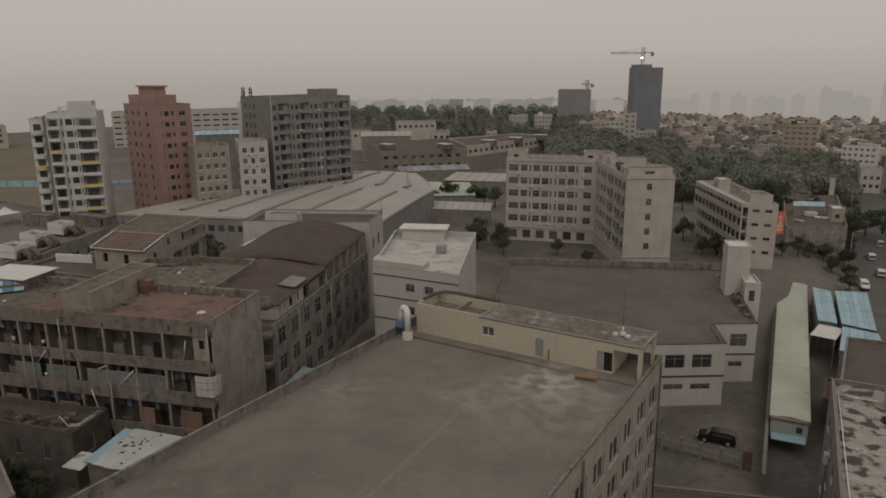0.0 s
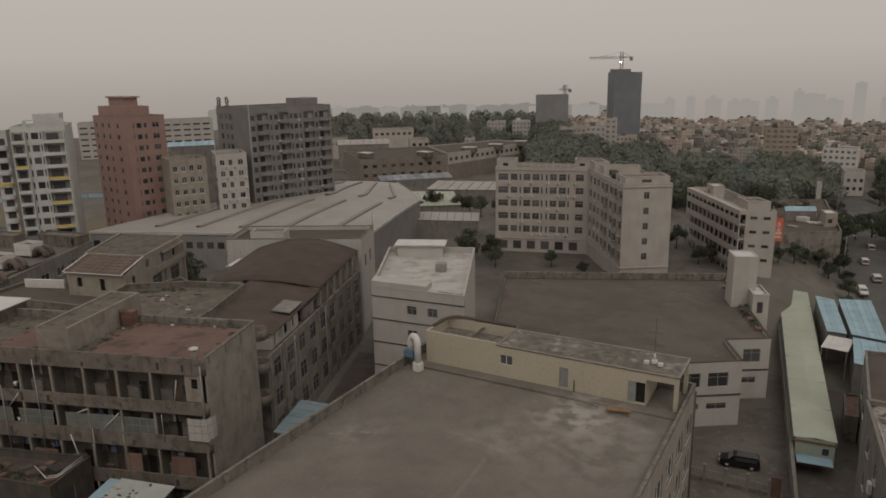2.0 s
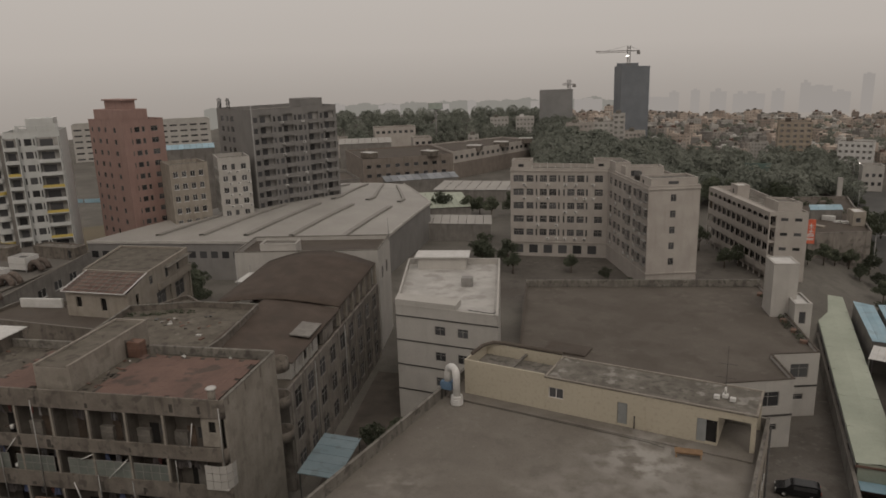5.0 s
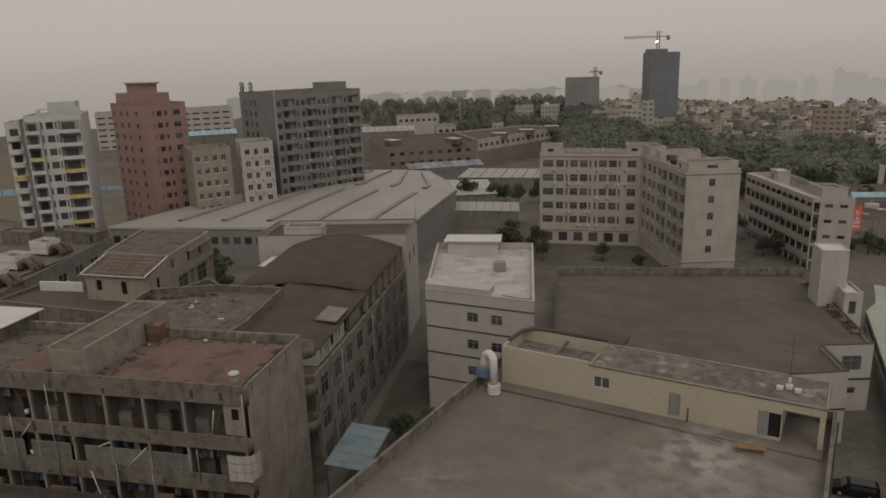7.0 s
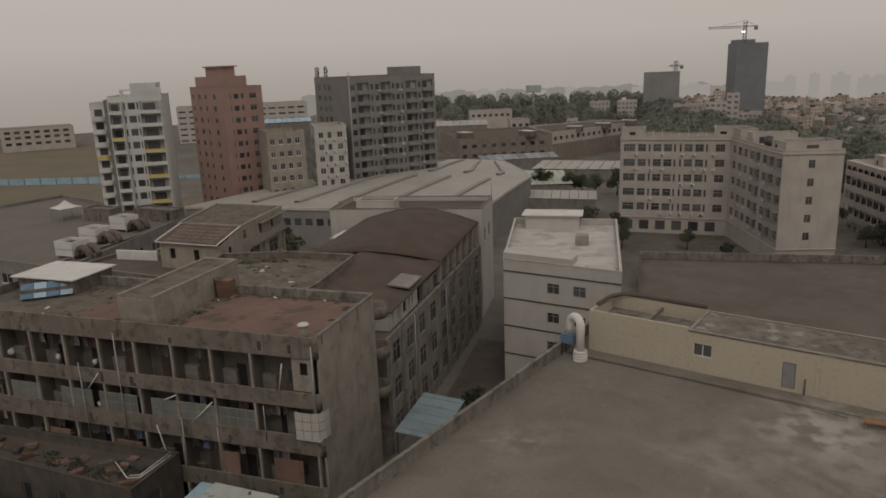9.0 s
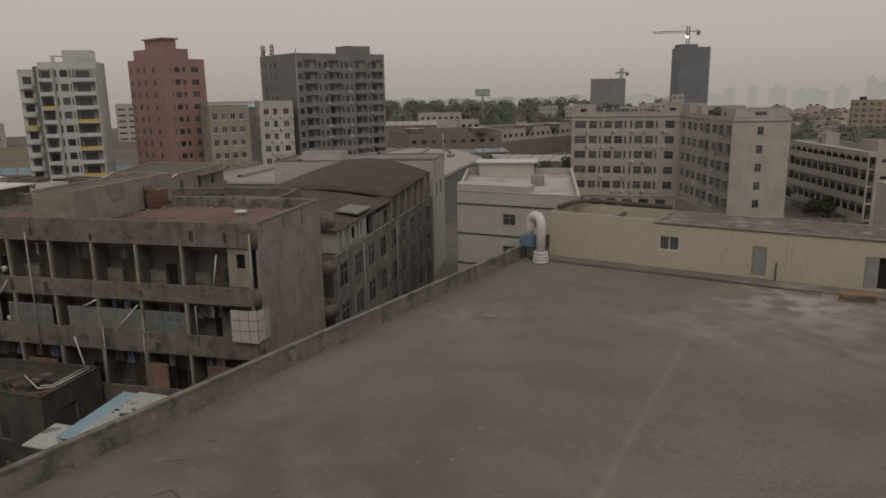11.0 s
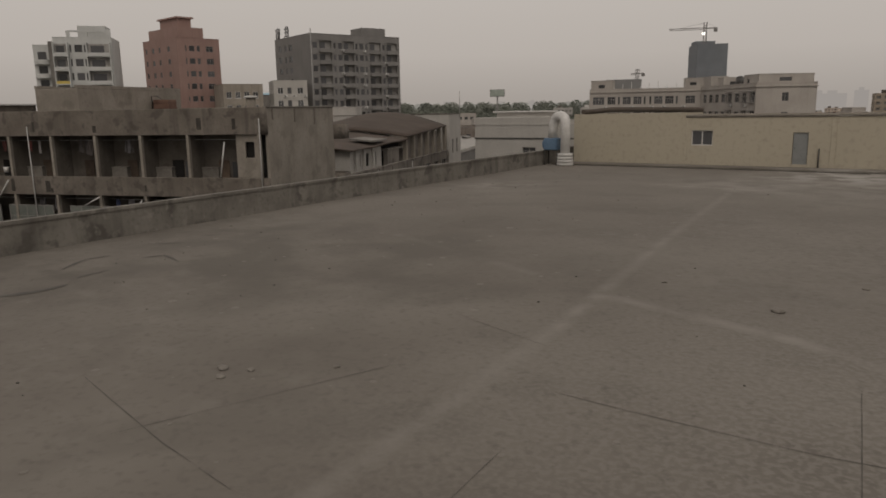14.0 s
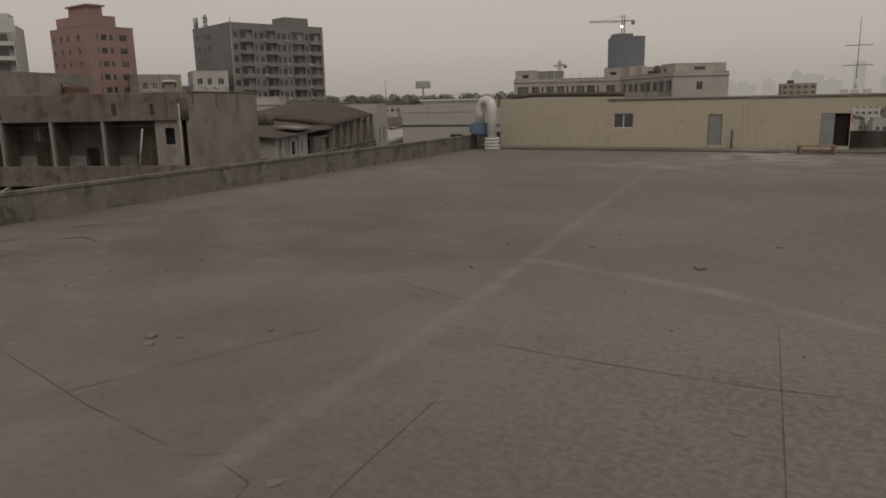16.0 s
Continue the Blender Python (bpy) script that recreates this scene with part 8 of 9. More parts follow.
# ---------------------------------------------------------------- neighbour with the flaking roof
nb = [(47.2, -34), (70, -34), (70, 16.5), (42.7, 13.9)]
side = [(4 + 5.2 * i, z, 1.4, 1.5, "two") for i in range(8) for z in (-5.2, -8.8, -12.2)]
nbk = block("stained_roof_building", nb, G, -1.5, "grey building whose white roof coat flakes to black", "building", M["greywall"], M["stained"], {3: side}, parapet=0.35, cope=M["roof_pale"])
wt = thing("water_tank", 48.4, 10.2, -1.85, "ribbed stainless steel water tank on a low stand", "water tank")
bm = bmesh.new()
cyl(bm, (0, 0, 0.5), (0, 0, 2.7), 0.85, seg=28)
part("drum", bm, M["tank"], wt)
for k in range(9):
    bm = bmesh.new()
    cyl(bm, (0, 0, 0.62 + 0.24 * k), (0, 0, 0.68 + 0.24 * k), 0.885, seg=28)
    part("rib", bm, M["tank"], wt)
bm = bmesh.new()
cyl(bm, (0, 0, 2.7), (0, 0, 3.0), 0.85, 0.3, seg=28)
cyl(bm, (0, 0, 3.0), (0, 0, 3.08), 0.28, seg=16)
part("lid", bm, M["tank"], wt)
for a in range(4):
    part("leg", one_box(-0.05, -0.05, 0, 0.05, 0.05, 0.52), M["darkmetal"], wt, m=pose(0.6 * math.cos(a * 1.57 + 0.7), 0.6 * math.sin(a * 1.57 + 0.7), 0))
tg = thing("roof_tarp", 48.8, 6.6, -1.85, "black tarpaulin heap beside the water tank", "tarpaulin")
bm = bmesh.new()
bmesh.ops.create_icosphere(bm, subdivisions=3, radius=1.2)
rng = random.Random(4)
for v in bm.verts:
    v.co = Vector((v.co.x * 1.2, v.co.y, max(0.0, v.co.z * 0.55 + 0.15 * math.sin(5 * v.co.x) * math.cos(4 * v.co.y))))
part("sheet", bm, M["rubber"], tg)
pr = thing("roof_pipes", 43.4, 8.0, -1.5, "white water pipes along the flaking roof edge", "pipe")
inv = pr.matrix_world.inverted()
tube("pipe", [tuple(inv @ Vector(v)) for v in ((43.5, 10.6, -1.62), (45.2, 10.2, -1.6), (47.5, 10.3, -1.5))], 0.06, M["plastic"], pr)
tube("pipe", [tuple(inv @ Vector(v)) for v in ((43.5, 10.6, -1.62), (44.3, 3.0, -1.62), (45.8, -12, -1.62))], 0.05, M["plastic"], pr)
dc = thing("coiled_hose", 46.0, -1.0, -1.83, "coil of pale hose lying on the roof", "hose")
bm = bmesh.new()
for j in range(3):
    prev = None
    for k in range(17):
        a = k * math.pi / 8
        p = Vector((0.32 * math.cos(a), 0.32 * math.sin(a), 0.05 + 0.07 * j))
        if prev is not None:
            cyl(bm, prev, p, 0.035, seg=6)
        prev = p
part("coil", bm, M["plastic"], dc)
eb = thing("meter_box", 43.5, 4.5, -6.6, "white meter box on the grey side wall", "meter box", ang=97)
part("box", one_box(-0.4, 0.0, 0, 0.4, 0.35, 1.1, bev=0.03), M["plastic"], eb)
part("conduit", one_box(-0.05, 0.02, -6, 0.05, 0.12, 0), M["darkmetal"], eb)

settle(before)
for x, y, a in ((44.7, 125.3, 100), (46.9, 110.9, 98), (44.2, 99.0, 280), (46.2, 141, 100), (42.0, 158, 282)):
    x, y, z = lower(x, y)
    car(x, y, z + 0.32, a, "plastic", "small white car on the road", 1.0, "cars on the road")

# ---------------------------------------------------------------- low works beyond the hangar
sheet_roof("green_roof_shed", [(-80.0, 128.0), (-68.5, 136.0), (-80, 152), (-93.5, 146)], -10.2, 1.2, M["greenmetal"], "low shed with a pale green sheet roof", 8)
sheet_roof("blue_roof_hall", [(-156.5, 96.2), (-146.5, 107.4), (-152.4, 112.8), (-162.4, 101.6)], 9.2, 0.8, M["bluemetal"], "hall with a faded blue sheet roof between the towers", 8)
sheet_roof("tan_roof_shed", [(-68.5, 106.5), (-50.5, 112.5), (-54, 120), (-72, 114)], -9.6, 0.8, M["hangar"], "low shed with a tan sheet roof", 8)
sheet_roof("blue_roof_shed", [(-118, 163), (-97, 183), (-104, 192), (-126, 172)], -9.2, 0.5, M["fadedblue"], "long shed with a weathered blue-grey roof", 10)
sheet_roof("pale_roof_shed", [(-96, 160), (-60, 172), (-64, 186), (-100, 176)], -10.5, 0.8, M["hangar"], "long shed with a pale sheet roof", 10)
f_a, f_b = (-138.5, 177.8), (-112.0, 206.0)
lf = block("brown_factory", [f_a, f_b, (-140, 234), (-167, 205)], G, -3.5, "long brown brick factory with rows of windows", "factory", M["brickdull"], M["brownroof"], {0: [(1.5 + 4 * i, z, 2.0, 1.5, "plain") for i in range(9) for z in (-7.4, -11.2)]}, parapet=0.5)
lf2 = block("brown_factory", [f_b, (-98.5, 263), (-118, 270), (-137, 231)], G, -2.8, "long factory with a pale band of windows under the roof", "factory", M["cream"], M["brownroof"], {0: [(1.2 + 3.6 * i, -6.2, 1.8, 1.5, "plain") for i in range(16)]}, parapet=0.5)
dd = Vector((-98.5, 263)) - Vector(f_b)
bm = bmesh.new()
box(bm, 0.2, -0.25, G, dd.length, 0.0, -7.6, Matrix.Translation((*f_b, 0)) @ Matrix.Rotation(math.atan2(dd.y, dd.x), 4, "Z"))
wpart("brick_plinth", bm, M["brickdull"], lf2, "dull brown brick lower wall")
for x, y, a_ in ((-120.5, 196.5, 46), (-109.5, 219.5, 72), (-104.0, 236.0, 74), (-98.8, 253.0, 76), (-142.5, 184.0, 46)):
    c_, s_ = math.cos(radians(a_ - 62)), math.sin(radians(a_ - 62))
    q = [(x + u * c_ - v * s_, y + u * s_ + v * c_) for u, v in ((-3.2, 1.2), (3.2, 1.2), (3.2, 5.2), (-3.2, 5.2))]
    block("roof_cabin", q, -3.8, -1.7, "low cabin with a bright lid on the factory roof", "cabin", M["old"], M["bright"], parapet=0.02, cope=M["bright"])
sheet_roof("pale_roof_shed", [(-180, 217), (-159, 232), (-166, 242), (-187, 227)], -2.6, 1.4, M["hangar"], "long low shed with a pale sheet roof behind the factory", 8)
for x, y, w_, zt in ((-186, 257, 22, 1.6), (-148.5, 234.5, 9, -0.6), (-205, 232, 16, -2.2)):
    c_, s_ = math.cos(radians(38)), math.sin(radians(38))
    block("pale_works", [(x, y), (x + w_ * c_, y + w_ * s_), (x + w_ * c_ - 10 * s_, y + w_ * s_ + 10 * c_), (x - 10 * s_, y + 10 * c_)], G, zt, "pale low works hall among the trees", "factory", M["cream"], M["brownroof"], {0: [(1 + 3 * i, zt - 3.2, 1.7, 1.4, "plain") for i in range(int(w_ / 3))]}, parapet=0.5)
block("grey_works", [(-150, 120), (-122, 152), (-138, 166), (-166, 134)], G, -6.5, "grey works hall behind the grey block", "factory", M["greywall"], M["brownroof"], {0: [(2 + 5 * i, -10, 2.6, 1.6, "plain") for i in range(8)]}, parapet=0.5)
# low walled yard beside the arcade, towards the road
block("walled_store", [(26.1, 126.6), (39.3, 134.2), (34.0, 182), (19.5, 175)], GY, -8.7, "tall store with blank grey-brown walls and a cluttered flat roof", "store", M["workwall"], M["brownroof"], parapet=0.6)
sheet_roof("blue_roof_shed", [(25.4, 146), (33.0, 149), (32.4, 154), (24.8, 151)], -6.6, 0.4, M["bluemetal"], "small blue roof on the walled store", 4)
block("store_hut", [(35.2, 141.5), (38.0, 143.0), (36.6, 148.0), (33.9, 146.6)], -9.3, -5.8, "small pale hut on the store roof", "hut", M["beige"], M["bright"], {0: [(0.8, -8.4, 1.2, 1.2, "plain")]}, parapet=0.1)
rng = random.Random(91)
for k in range(16):
    a_, b_ = rng.random(), rng.random()
    q = Vector((27.2, 130)).lerp(Vector((37.5, 136)), a_).lerp(Vector((27.5, 172)), b_)
    s_ = rng.uniform(0.6, 1.6)
    bm = one_box(-s_, -s_ * 0.6, 0, s_, s_ * 0.5, rng.uniform(0.3, 1.4), bev=0.04)
    tagged(put("roof_crate", mesh_of("roof_crate", bm, M[rng.choice(("rust", "bright", "old", "beige"))]), None, pose(q.x, q.y, -9.28, 0, 0, rng.uniform(0, 180))), "crate and stacked material on the store roof", "crate", "clutter on the store")
block("road_house", [(38.5, 228), (45, 229), (44, 236), (37.5, 235)], G, -5.5, "small white house by the road", "house", M["white"], M["parapet"], {0: [(1 + 2.0 * i, z, 1.1, 1.3, "plain") for i in range(3) for z in (-12.5, -9.5)]}, parapet=0.5)
block("road_sign_pillar", [(31.2, 190), (32.6, 190.2), (32.4, 191.2), (31.0, 191)], G, -4.6, "white advertising pillar by the road", "pillar", M["white"], M["white"], parapet=0.0)

# ---------------------------------------------------------------- hillside, woods and town
def rise(x, y):
    r = math.hypot(x - 30, y + 60)
    az_ = -math.degrees(math.atan2(x - 30, y + 60))
    near = smooth((az_ - 9) / 8) * smooth((22.5 - az_) / 3)
    west = smooth((az_ - 19.5) / 3) * smooth((49 - az_) / 7)
    return ground_at(x, y) + 6.0 * smooth((r - 235) / 230) * max(0.0, 1 - near - west) + 9.5 * smooth((r - 235) / 105) * near + 13.0 * smooth((r - 352) / 95) * west


hill = bmesh.new()
gridv = []
for i in range(61):
    az = radians(-58 + i * 1.6)
    gridv.append([hill.verts.new((30 + r * math.sin(az), -60 + r * math.cos(az), rise(30 + r * math.sin(az), -60 + r * math.cos(az)) + (0.12 if r > 250 else -0.6))) for r in range(232, 545, 12)])
for a, b in zip(gridv, gridv[1:]):
    for j in range(len(a) - 1):
        hill.faces.new((a[j], b[j], b[j + 1], a[j + 1]))
tagged(put("ground_hillside", mesh_of("ground_hillside", hill, M["ground"])), "dusty rising ground under the woods and the town", "ground", "", "structure")


def far_woods(name, count, az0, az1, r0, r1, seed, label, tall=9.0):
    """Many crowns of loose leaf clumps in one sheet of woodland."""
    g = np.random.default_rng(seed)
    az = np.radians(g.uniform(az0, az1, count))
    rr = g.uniform(r0, r1, count)
    cx, cy = 30 + rr * np.sin(az), -60 + rr * np.cos(az)
    per = 220
    vs, n = [], 0
    for x, y in zip(cx, cy):
        z = rise(x, y)
        h = tall * g.uniform(0.65, 1.25)
        w = h * g.uniform(0.32, 0.45)
        d = g.normal(size=(per, 3))
        d /= np.linalg.norm(d, axis=1)[:, None]
        c = np.array((x, y, z + h * 0.6)) + d * np.array((w, w, h * 0.42)) * g.uniform(0.82, 1.06, (per, 1))
        out = d + g.normal(size=(per, 3)) * 0.38
        t = np.cross(out, g.normal(size=(per, 3)))
        t /= np.linalg.norm(t, axis=1)[:, None]
        u = np.cross(out, t)
        u /= np.linalg.norm(u, axis=1)[:, None]
        s = g.uniform(0.5, 1.15, (per, 1)) * h * 0.062
        vs.append(np.stack((c - t * s - u * s * 0.7, c + t * s - u * s * 0.5, c + t * s * 0.8 + u * s * 0.7, c - t * s * 0.9 + u * s * 0.6), 1).reshape(-1, 3))
    v = np.concatenate(vs)
    me = bpy.data.meshes.new(name)
    me.from_pydata(v.tolist(), [], np.arange(len(v)).reshape(-1, 4).tolist())
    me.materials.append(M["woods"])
    tagged(put(name, me), label, "woods", "", "stuff")


far_woods("woods", 420, -21, -11.5, 250, 322, 5, "dense green woods on the rise in haze-paled colour", 8.5)
far_woods("woods", 230, -14, -1, 245, 318, 6, "green roadside woods below the town in haze-paled colour", 9.0)
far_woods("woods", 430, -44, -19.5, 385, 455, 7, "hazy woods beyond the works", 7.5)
far_woods("woods", 60, -4.6, 1.6, 268, 322, 14, "haze-paled trees below the white block", 6.5)
far_woods("woods", 26, -6.5, -1.0, 238, 268, 15, "haze-paled trees behind the walled store", 5.0)
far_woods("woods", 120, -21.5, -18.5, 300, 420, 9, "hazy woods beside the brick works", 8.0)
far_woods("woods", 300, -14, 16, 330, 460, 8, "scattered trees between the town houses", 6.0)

HOUSES = {}


def town_house(x, y, ang, w, d, storeys, wall, roofm, label, cols, sh=3.0, category="house", group="town houses", f=1.0):
    """A far house: walls with real window openings, haze-grey rooms, roof and a stair hut."""
    z = rise(x, y) - 1.5 * f
    root = thing("town_house", x, y, z, label, category, group, ang=ang)
    key = (round(w), round(d), storeys, wall, roofm, cols)
    if key not in HOUSES:
        h = 1.5 + storeys * sh
        pts = [(-w / 2, -d / 2), (w / 2, -d / 2), (w / 2, d / 2), (-w / 2, d / 2)]
        bm = bmesh.new()
        for i in range(4):
            ln = w if i % 2 == 0 else d
            n = cols if i % 2 == 0 else max(2, int(cols * d / w))
            p = ln / n
            holes = [(p * k + p * 0.24, p * k + p * 0.76, 1.5 + sh * j + 0.9, 1.5 + sh * j + 2.3) for k in range(n) for j in range(storeys)]
            facade(bm, pts[i], pts[(i + 1) % 4], 0, h + 0.7, holes, 0.2)
        a = mesh_of("wall", bm, M[wall])
        bm = bmesh.new()
        poly_roof(bm, pts, h)
        box(bm, -w * 0.3, -d * 0.2, h, -w * 0.3 + 3, -d * 0.2 + 3.5, h + 2.4)
        b = mesh_of("roof", bm, M[roofm])
        bm = bmesh.new()
        q = [(sx * (w / 2 - 0.6), sy * (d / 2 - 0.6)) for sx, sy in ((-1, -1), (1, -1), (1, 1), (-1, 1))]
        for i in range(4):
            facade(bm, q[i], q[(i + 1) % 4], 0, h - 0.1)
        # rooms are mid-grey instead of near-black: haze put into the window colour
        c = mesh_of("room_core", bm, M["frame_d"])
        HOUSES[key] = a, b, c
    for nm, me in zip(("wall", "roof", "room_core"), HOUSES[key]):
        put(nm, me, root, Matrix.Scale(f, 4))


rng = random.Random(17)
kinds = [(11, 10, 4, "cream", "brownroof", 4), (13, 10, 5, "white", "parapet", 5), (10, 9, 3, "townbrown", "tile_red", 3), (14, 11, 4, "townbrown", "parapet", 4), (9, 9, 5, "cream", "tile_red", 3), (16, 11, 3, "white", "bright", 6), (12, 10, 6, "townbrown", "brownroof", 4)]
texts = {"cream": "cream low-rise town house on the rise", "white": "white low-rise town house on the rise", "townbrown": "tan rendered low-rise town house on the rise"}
placed = []
tries = 0
while len(placed) < 330 and tries < 9000:
    tries += 1
    az = rng.uniform(-18, 17)
    r = rng.uniform(312 if az > -4 else 335 if az > -11 else 365, 500)
    x, y = 30 + r * math.sin(radians(az)), -60 + r * math.cos(radians(az))
    if any((x - a) ** 2 + (y - b) ** 2 < 75 for a, b in placed) or math.hypot(x + 58, y - 270) < 26 or math.hypot(x - 13, y - 262) < 22 or math.hypot(x - 38, y - 262) < 26:
        continue
    placed.append((x, y))
    w, d, n, wall, rf, cols = kinds[rng.randrange(7)]
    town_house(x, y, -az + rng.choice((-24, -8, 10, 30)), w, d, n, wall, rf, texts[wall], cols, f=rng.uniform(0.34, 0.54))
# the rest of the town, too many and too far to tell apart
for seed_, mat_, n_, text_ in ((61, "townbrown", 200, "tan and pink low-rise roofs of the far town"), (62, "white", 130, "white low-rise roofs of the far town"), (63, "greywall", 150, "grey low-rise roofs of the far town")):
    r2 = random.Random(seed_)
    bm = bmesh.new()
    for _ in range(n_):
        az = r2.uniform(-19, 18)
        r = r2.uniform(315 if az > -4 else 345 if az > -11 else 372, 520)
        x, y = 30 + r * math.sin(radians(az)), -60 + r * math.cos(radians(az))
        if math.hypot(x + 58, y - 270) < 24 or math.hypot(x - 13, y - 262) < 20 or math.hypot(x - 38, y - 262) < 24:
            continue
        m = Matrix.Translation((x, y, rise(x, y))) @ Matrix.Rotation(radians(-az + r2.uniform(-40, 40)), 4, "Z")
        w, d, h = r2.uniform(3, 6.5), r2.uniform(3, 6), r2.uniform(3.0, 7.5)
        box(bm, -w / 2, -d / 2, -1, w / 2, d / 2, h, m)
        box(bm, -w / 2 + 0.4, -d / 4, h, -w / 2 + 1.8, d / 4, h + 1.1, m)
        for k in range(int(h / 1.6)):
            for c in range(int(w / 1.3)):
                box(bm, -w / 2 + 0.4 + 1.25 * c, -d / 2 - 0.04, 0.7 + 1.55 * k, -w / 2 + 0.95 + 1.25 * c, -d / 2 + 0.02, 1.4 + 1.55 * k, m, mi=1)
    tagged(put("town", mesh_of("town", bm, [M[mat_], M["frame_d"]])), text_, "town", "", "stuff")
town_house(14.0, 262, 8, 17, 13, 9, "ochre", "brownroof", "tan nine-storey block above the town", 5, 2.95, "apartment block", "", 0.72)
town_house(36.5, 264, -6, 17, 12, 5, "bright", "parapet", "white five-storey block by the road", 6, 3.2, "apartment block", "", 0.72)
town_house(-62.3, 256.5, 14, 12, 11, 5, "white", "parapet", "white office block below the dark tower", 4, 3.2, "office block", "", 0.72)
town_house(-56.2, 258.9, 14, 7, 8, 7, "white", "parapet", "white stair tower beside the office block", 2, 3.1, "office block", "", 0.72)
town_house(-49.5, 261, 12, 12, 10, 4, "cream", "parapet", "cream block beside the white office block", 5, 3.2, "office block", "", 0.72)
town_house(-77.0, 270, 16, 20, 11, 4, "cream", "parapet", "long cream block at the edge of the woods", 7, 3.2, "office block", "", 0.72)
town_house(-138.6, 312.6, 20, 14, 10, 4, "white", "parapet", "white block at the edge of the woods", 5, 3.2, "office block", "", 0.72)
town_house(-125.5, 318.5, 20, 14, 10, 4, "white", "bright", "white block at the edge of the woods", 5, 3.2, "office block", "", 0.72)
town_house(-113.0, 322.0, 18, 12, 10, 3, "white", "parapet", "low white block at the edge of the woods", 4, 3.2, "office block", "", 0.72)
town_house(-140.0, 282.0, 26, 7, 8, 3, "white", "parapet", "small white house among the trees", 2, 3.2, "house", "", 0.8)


def crane(x, y, z, h, reach, ang, lamp, label):
    """A tower crane: lattice mast, jib, counter-jib, cab."""
    root = thing("tower_crane", x, y, z, label, "crane", ang=ang)
    bm = bmesh.new()
    for sx in (-0.6, 0.6):
        for sy in (-0.6, 0.6):
            box(bm, sx - 0.12, sy - 0.12, 0, sx + 0.12, sy + 0.12, h)
    for k in range(int(h / 1.2)):
        cyl(bm, (-0.6, -0.6, k * 1.2), (0.6, -0.6, k * 1.2 + 1.2), 0.07, seg=4)
        cyl(bm, (0.6, 0.6, k * 1.2), (-0.6, 0.6, k * 1.2 + 1.2), 0.07, seg=4)
    part("mast", bm, M["cranegrey"], root)
    bm = bmesh.new()
    cyl(bm, (0, 0, h - 2.2), (reach, 0, h - 2.2), 0.16, seg=5)
    cyl(bm, (0, 0.6, h - 3.0), (reach, 0.3, h - 2.9), 0.12, seg=5)
    for k in range(int(reach / 1.5)):
        cyl(bm, (k * 1.5, 0, h - 2.2), (k * 1.5 + 0.75, 0.5, h - 3.0), 0.07, seg=4)
        cyl(bm, (k * 1.5 + 0.75, 0.5, h - 3.0), (k * 1.5 + 1.5, 0, h - 2.2), 0.07, seg=4)
    part("jib", bm, M["cranegrey"], root)
    bm = bmesh.new()
    box(bm, -5.0, -0.4, h - 2.6, 0, 0.4, h - 2.2)
    part("counter_jib", bm, M["cranegrey"], root)
    part("counterweight", one_box(-5.0, -0.6, h - 4.0, -3.6, 0.6, h - 2.6), M["cranegrey"], root)
    bm = bmesh.new()
    cyl(bm, (0, 0, h), (reach * 0.7, 0, h - 2.1), 0.05, seg=4)
    cyl(bm, (0, 0, h), (-4.6, 0, h - 2.2), 0.05, seg=4)
    part("tie_cable", bm, M["cranegrey"], root)
    if lamp:
        bm = bmesh.new()
        bmesh.ops.create_icosphere(bm, subdivisions=2, radius=0.55, matrix=Matrix.Translation((0.4, -1.0, h - 4.6)))
        part("work_lamp", bm, M["led"], root, "bright white work lamp")


# dark tower under construction
tw = [(-60.0, 274.5), (-48.8, 281.2), (-56, 294), (-67, 287.5)]
tz = rise(-60, 283) - 1
dt = block("dark_tower", tw, tz, 29.6, "dark blue-grey tower block wrapped in netting", "tower block", M["towerglass"], M["darkmetal"], parapet=0.6)
bm = bmesh.new()
box(bm, -4, -4, 29.0, 4, 4, 31.2, Matrix.Translation((-60, 284, 0)) @ Matrix.Rotation(radians(30), 4, "Z"))
wpart("lift_head", bm, M["towerglass"], dt)
crane(-58.6, 280.6, 29.0, 10.0, 15, 200, True, "tower crane with a bright lamp on the dark tower")
d2 = [(-117, 318.5), (-100, 324.5), (-104, 336), (-121, 330)]
block("dark_office_block", d2, rise(-108, 326) - 1, 17.5, "dark grey unfinished block in the haze", "office block", M["netting"], M["netting"], parapet=0.4)
crane(-103.5, 328, 17.0, 6.0, 5, 150, False, "small tower crane beside the unfinished block")

for x, y, w_, mt, zt, text_ in ((37.0, 246, 6.0, "fadedblue", -11.6, "low shed with a faded blue roof by the road"), (34.5, 258, 5.0, "tile_red", -11.0, "low shed with a red roof by the road"), (48.5, 246, 6.0, "brownroof", -11.2, "low shed with a brown roof by the road")):
    sheet_roof("road_shed", [(x, y), (x + w_, y - 1.0), (x + w_ + 0.8, y + 6), (x + 0.8, y + 7)], zt, 0.6, M[mt], text_, 4)
gb = thing("road_board", 5.5, 219, GY + 4, "green roadside board on two posts", "billboard", ang=6)
part("board", one_box(-4.4, -0.1, 7.6, 4.4, 0.1, 11.4, bev=0.03), M["roadgreen"], gb)
for x in (-3.8, 4.2):
    part("post", one_box(x, 0.1, 0, x + 0.3, 0.4, 11.2), M["cranegrey"], gb)

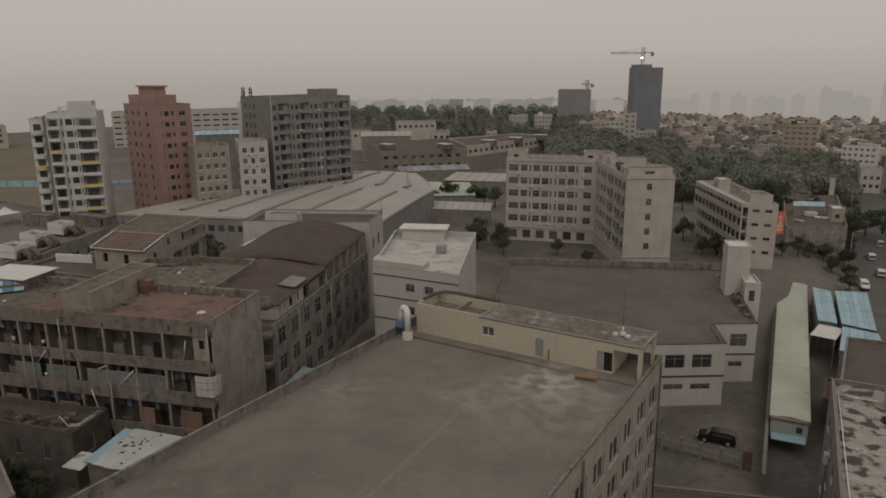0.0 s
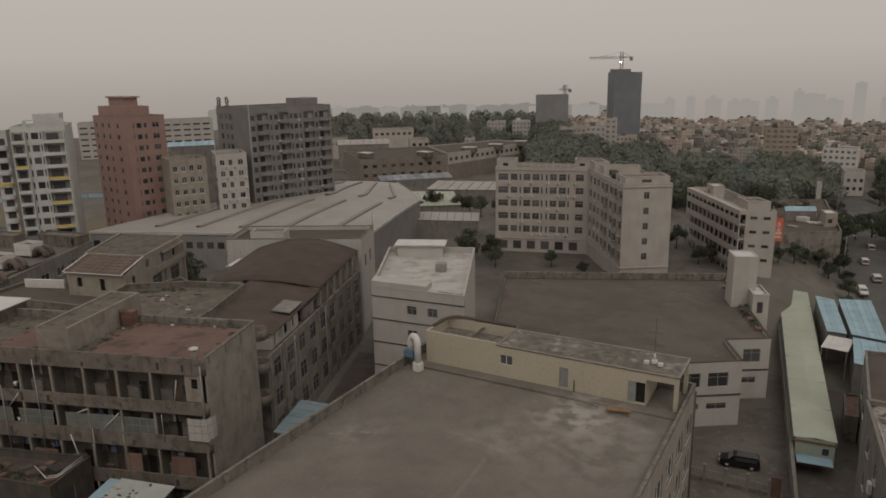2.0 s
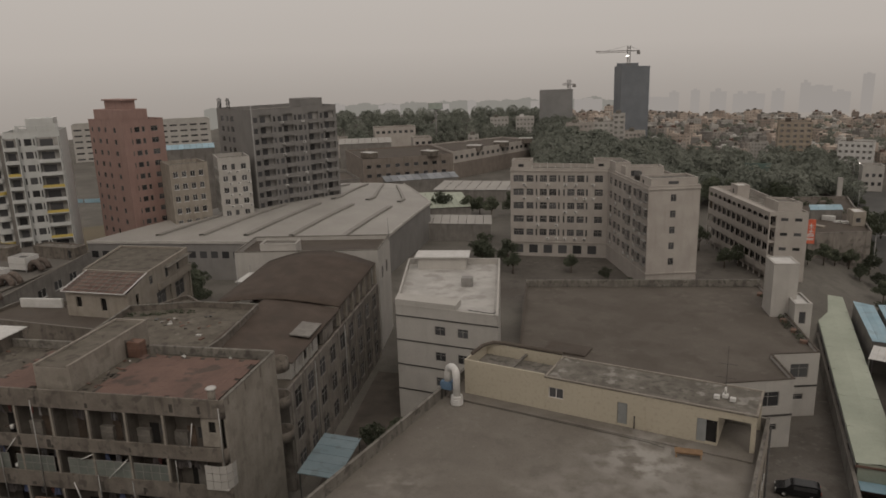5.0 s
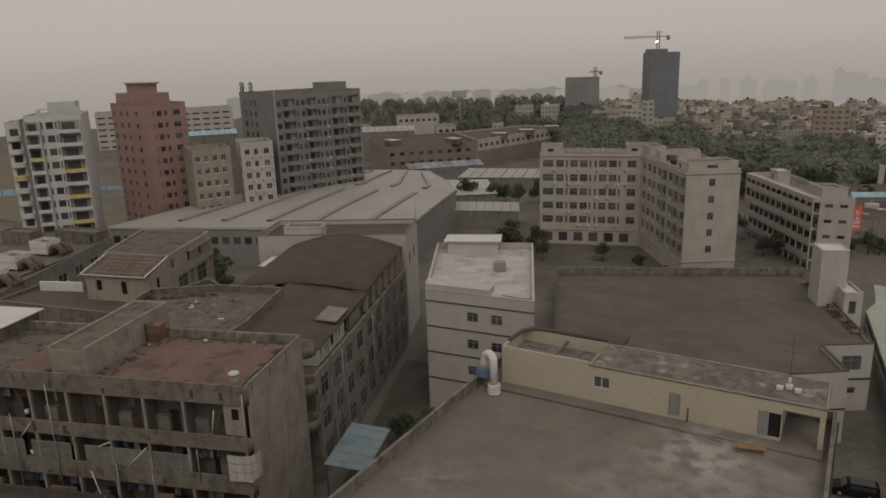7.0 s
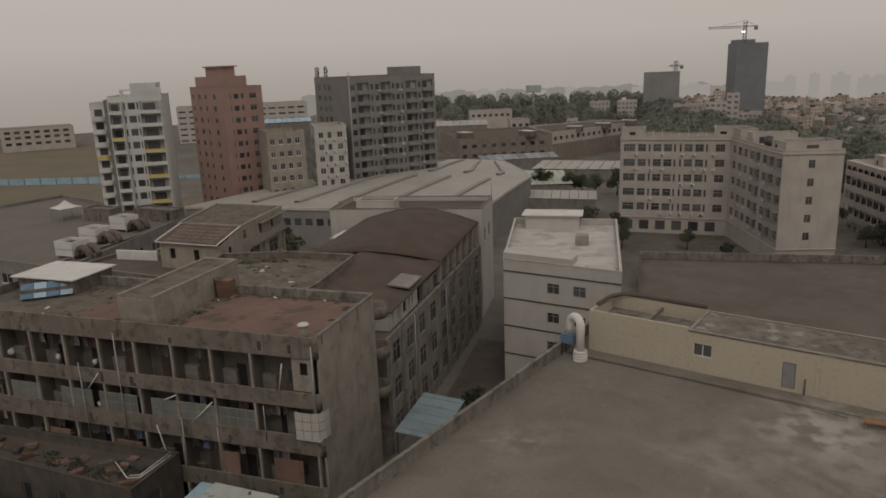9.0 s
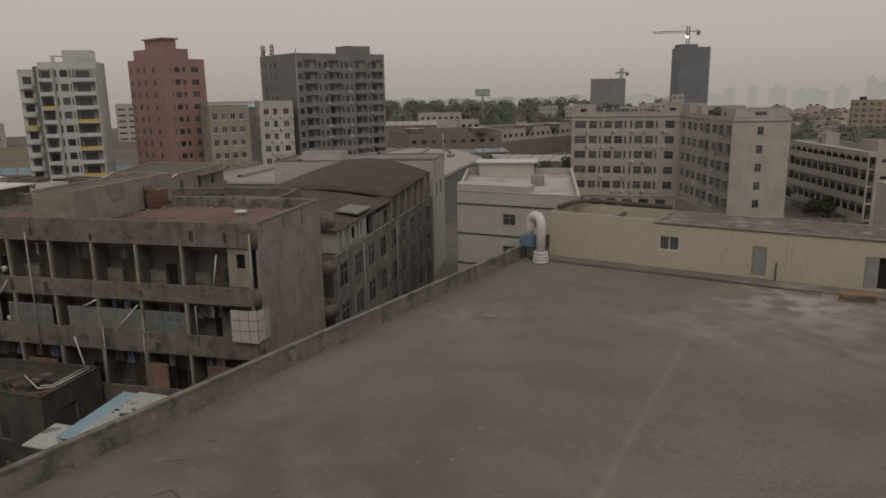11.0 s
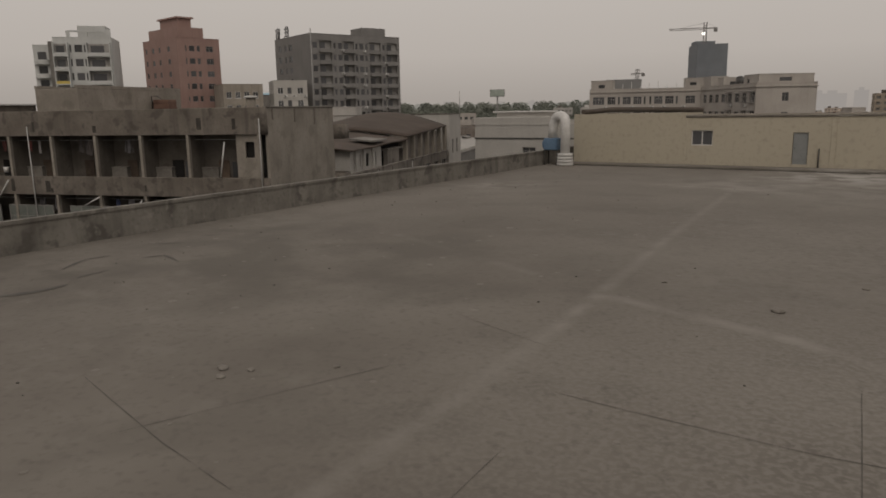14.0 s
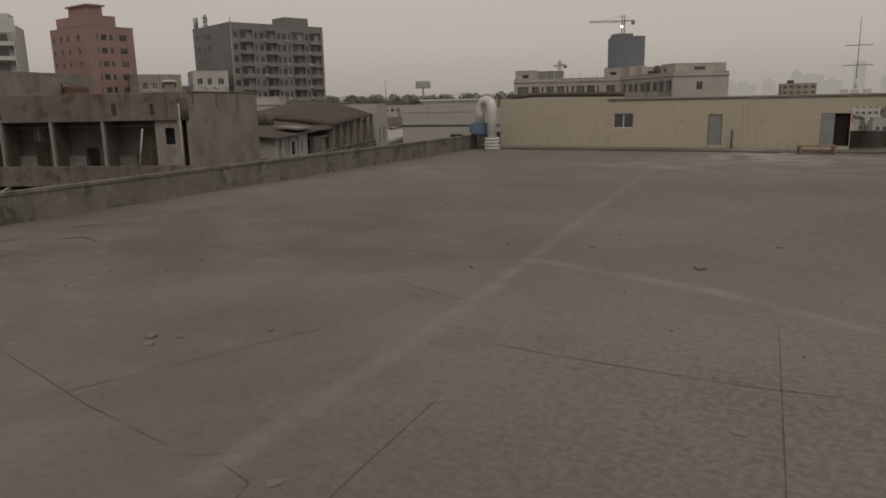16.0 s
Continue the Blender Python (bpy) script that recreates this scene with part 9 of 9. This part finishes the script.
# hoarding board on a mast and road lamps
bb = thing("billboard", -160.5, 278.5, -8.6, "pale green roadside billboard on a single mast", "billboard", ang=28)
part("board", one_box(-3.6, -0.4, 18.6, 3.6, 0.4, 21.8, bev=0.05), M["boardgreen"], bb)
part("board_frame", one_box(-3.8, 0.4, 18.4, 3.8, 0.7, 22.0), M["cranegrey"], bb)
bm = bmesh.new()
cyl(bm, (0, 0.8, 0), (0, 0.8, 19), 0.4, seg=10)
part("mast", bm, M["cranegrey"], bb)
for x, y in ((40.5, 118), (40.0, 142), (37.8, 172), (36.5, 205)):
    x, y, z = lower(x, y)
    lp = thing("street_lamp", x, y, z, "grey street lamp with a single arm", "street lamp", "street lamps", ang=0)
    bm = bmesh.new()
    cyl(bm, (0, 0, 0), (0, 0, 8.5), 0.12, 0.07, seg=8)
    part("pole", bm, M["metal"], lp)
    bm = bmesh.new()
    cyl(bm, (0, 0, 8.4), (1.6, 0, 8.9), 0.06, seg=6)
    part("arm", bm, M["metal"], lp)
    part("lamp_head", one_box(1.3, -0.14, 8.82, 2.1, 0.14, 8.98, bev=0.03), M["metal"] if y < 220 else M["led"], lp)

# ---------------------------------------------------------------- trees
spots = [(24.6, 97.2, 0.8), (30.9, 102.6, 0.95), (28.0, 99.5, 0.7), (9.8, 109.4, 0.9), (12.4, 112.5, 0.9), (-21.0, 91.8, 0.75), (-36.7, 91.6, 1.15), (-41.5, 88.0, 1.3), (-45, 95, 1.2), (-33, 86, 0.9), (1.8, 123.1, 1.1), (-2, 118, 1.0),
         (-12.0, 88.5, 0.6), (-5.2, 82.2, 0.6), (35.7, 109.0, 0.9), (33.0, 106.0, 0.8), (37.8, 103.5, 0.8),
         (-17.2, 5.2, 0.8), (-14.6, 8.4, 0.75), (-84.8, 38.0, 1.5), (-88.5, 41.5, 1.4), (-81.0, 36.0, 1.1), (-103.0, 50.5, 1.1), (-106, 47.5, 1.2)]
for k, (x, y, s) in enumerate(spots):
    tree(*(lower(x, y) if x > 20 else (x, y, G)), s * (0.85 if x > 20 else 0.9), k)
rng = random.Random(31)
for k in range(11):
    y = 84 + 9.5 * k
    tree(*lower(40.6 - 0.02 * (y - 84) + rng.uniform(-0.6, 0.6) + (1.4 if y < 112 else 0), y), 0.6 + 0.3 * rng.random(), k, "dusty green tree along the road", "roadside trees")
for k in range(16):
    y = 92 + 9.0 * k
    tree(*lower(56.0 - 0.05 * (y - 92) + rng.uniform(-2, 2), y), 1.15 + 0.5 * rng.random(), k + 1, "dusty green tree along the road", "roadside trees")
for k in range(22):
    tree(-20 + 3.6 * k + rng.uniform(-2, 2), 176 + rng.uniform(-14, 14) - (12 if k > 12 else 0), G - 3 * (k > 12), 1.1 + 0.5 * rng.random(), k, "dusty green tree at the edge of the woods", "woodland edge trees")
for k in range(14):
    tree(-88 + 5.0 * k + rng.uniform(-2, 2), 128 + 3.0 * k + rng.uniform(-5, 5), G, 0.9 + 0.5 * rng.random(), k, "dusty green tree among the low works", "works trees")

# ---------------------------------------------------------------- pale skyline at the far edge of the haze
# towers drawn as glowing shapes, the haze painted in as their colour
bm = bmesh.new()
rng = random.Random(12)
for az, w, h in ((-37, 16, 17), (-33, 24, 14), (-29, 20, 13), (-26.5, 10, 17), (-12.5, 34, 16), (-11.2, 10, 24), (-9.7, 9, 27), (-8.1, 16, 24), (-6.6, 14, 20), (-5.8, 24, 20), (-4.1, 12, 24), (-2.4, 9, 36), (-1.5, 22, 31), (-0.2, 18, 22), (1.4, 10, 48), (3.4, 20, 27), (5.2, 18, 30), (8.4, 14, 30), (11.0, 24, 24), (14.0, 12, 32), (-17.5, 30, 15), (-21, 26, 14)):
    x, y = 30 + 500 * math.sin(radians(az)), -60 + 500 * math.cos(radians(az))
    m = Matrix.Translation((x, y, 0)) @ Matrix.Rotation(radians(-az), 4, "Z")
    w *= 0.62
    h = 6.5 + (h - 13) * 0.4
    box(bm, -w / 2, 0, -2, w / 2, 10, h, m)
    box(bm, -w * 0.2, 0.5, h, w * 0.15, 6, h + rng.uniform(0.5, 2.5), m)
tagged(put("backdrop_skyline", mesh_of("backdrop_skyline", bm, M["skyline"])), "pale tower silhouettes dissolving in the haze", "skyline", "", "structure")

# tree lines so far off that only outlines are left, glowing in haze colour
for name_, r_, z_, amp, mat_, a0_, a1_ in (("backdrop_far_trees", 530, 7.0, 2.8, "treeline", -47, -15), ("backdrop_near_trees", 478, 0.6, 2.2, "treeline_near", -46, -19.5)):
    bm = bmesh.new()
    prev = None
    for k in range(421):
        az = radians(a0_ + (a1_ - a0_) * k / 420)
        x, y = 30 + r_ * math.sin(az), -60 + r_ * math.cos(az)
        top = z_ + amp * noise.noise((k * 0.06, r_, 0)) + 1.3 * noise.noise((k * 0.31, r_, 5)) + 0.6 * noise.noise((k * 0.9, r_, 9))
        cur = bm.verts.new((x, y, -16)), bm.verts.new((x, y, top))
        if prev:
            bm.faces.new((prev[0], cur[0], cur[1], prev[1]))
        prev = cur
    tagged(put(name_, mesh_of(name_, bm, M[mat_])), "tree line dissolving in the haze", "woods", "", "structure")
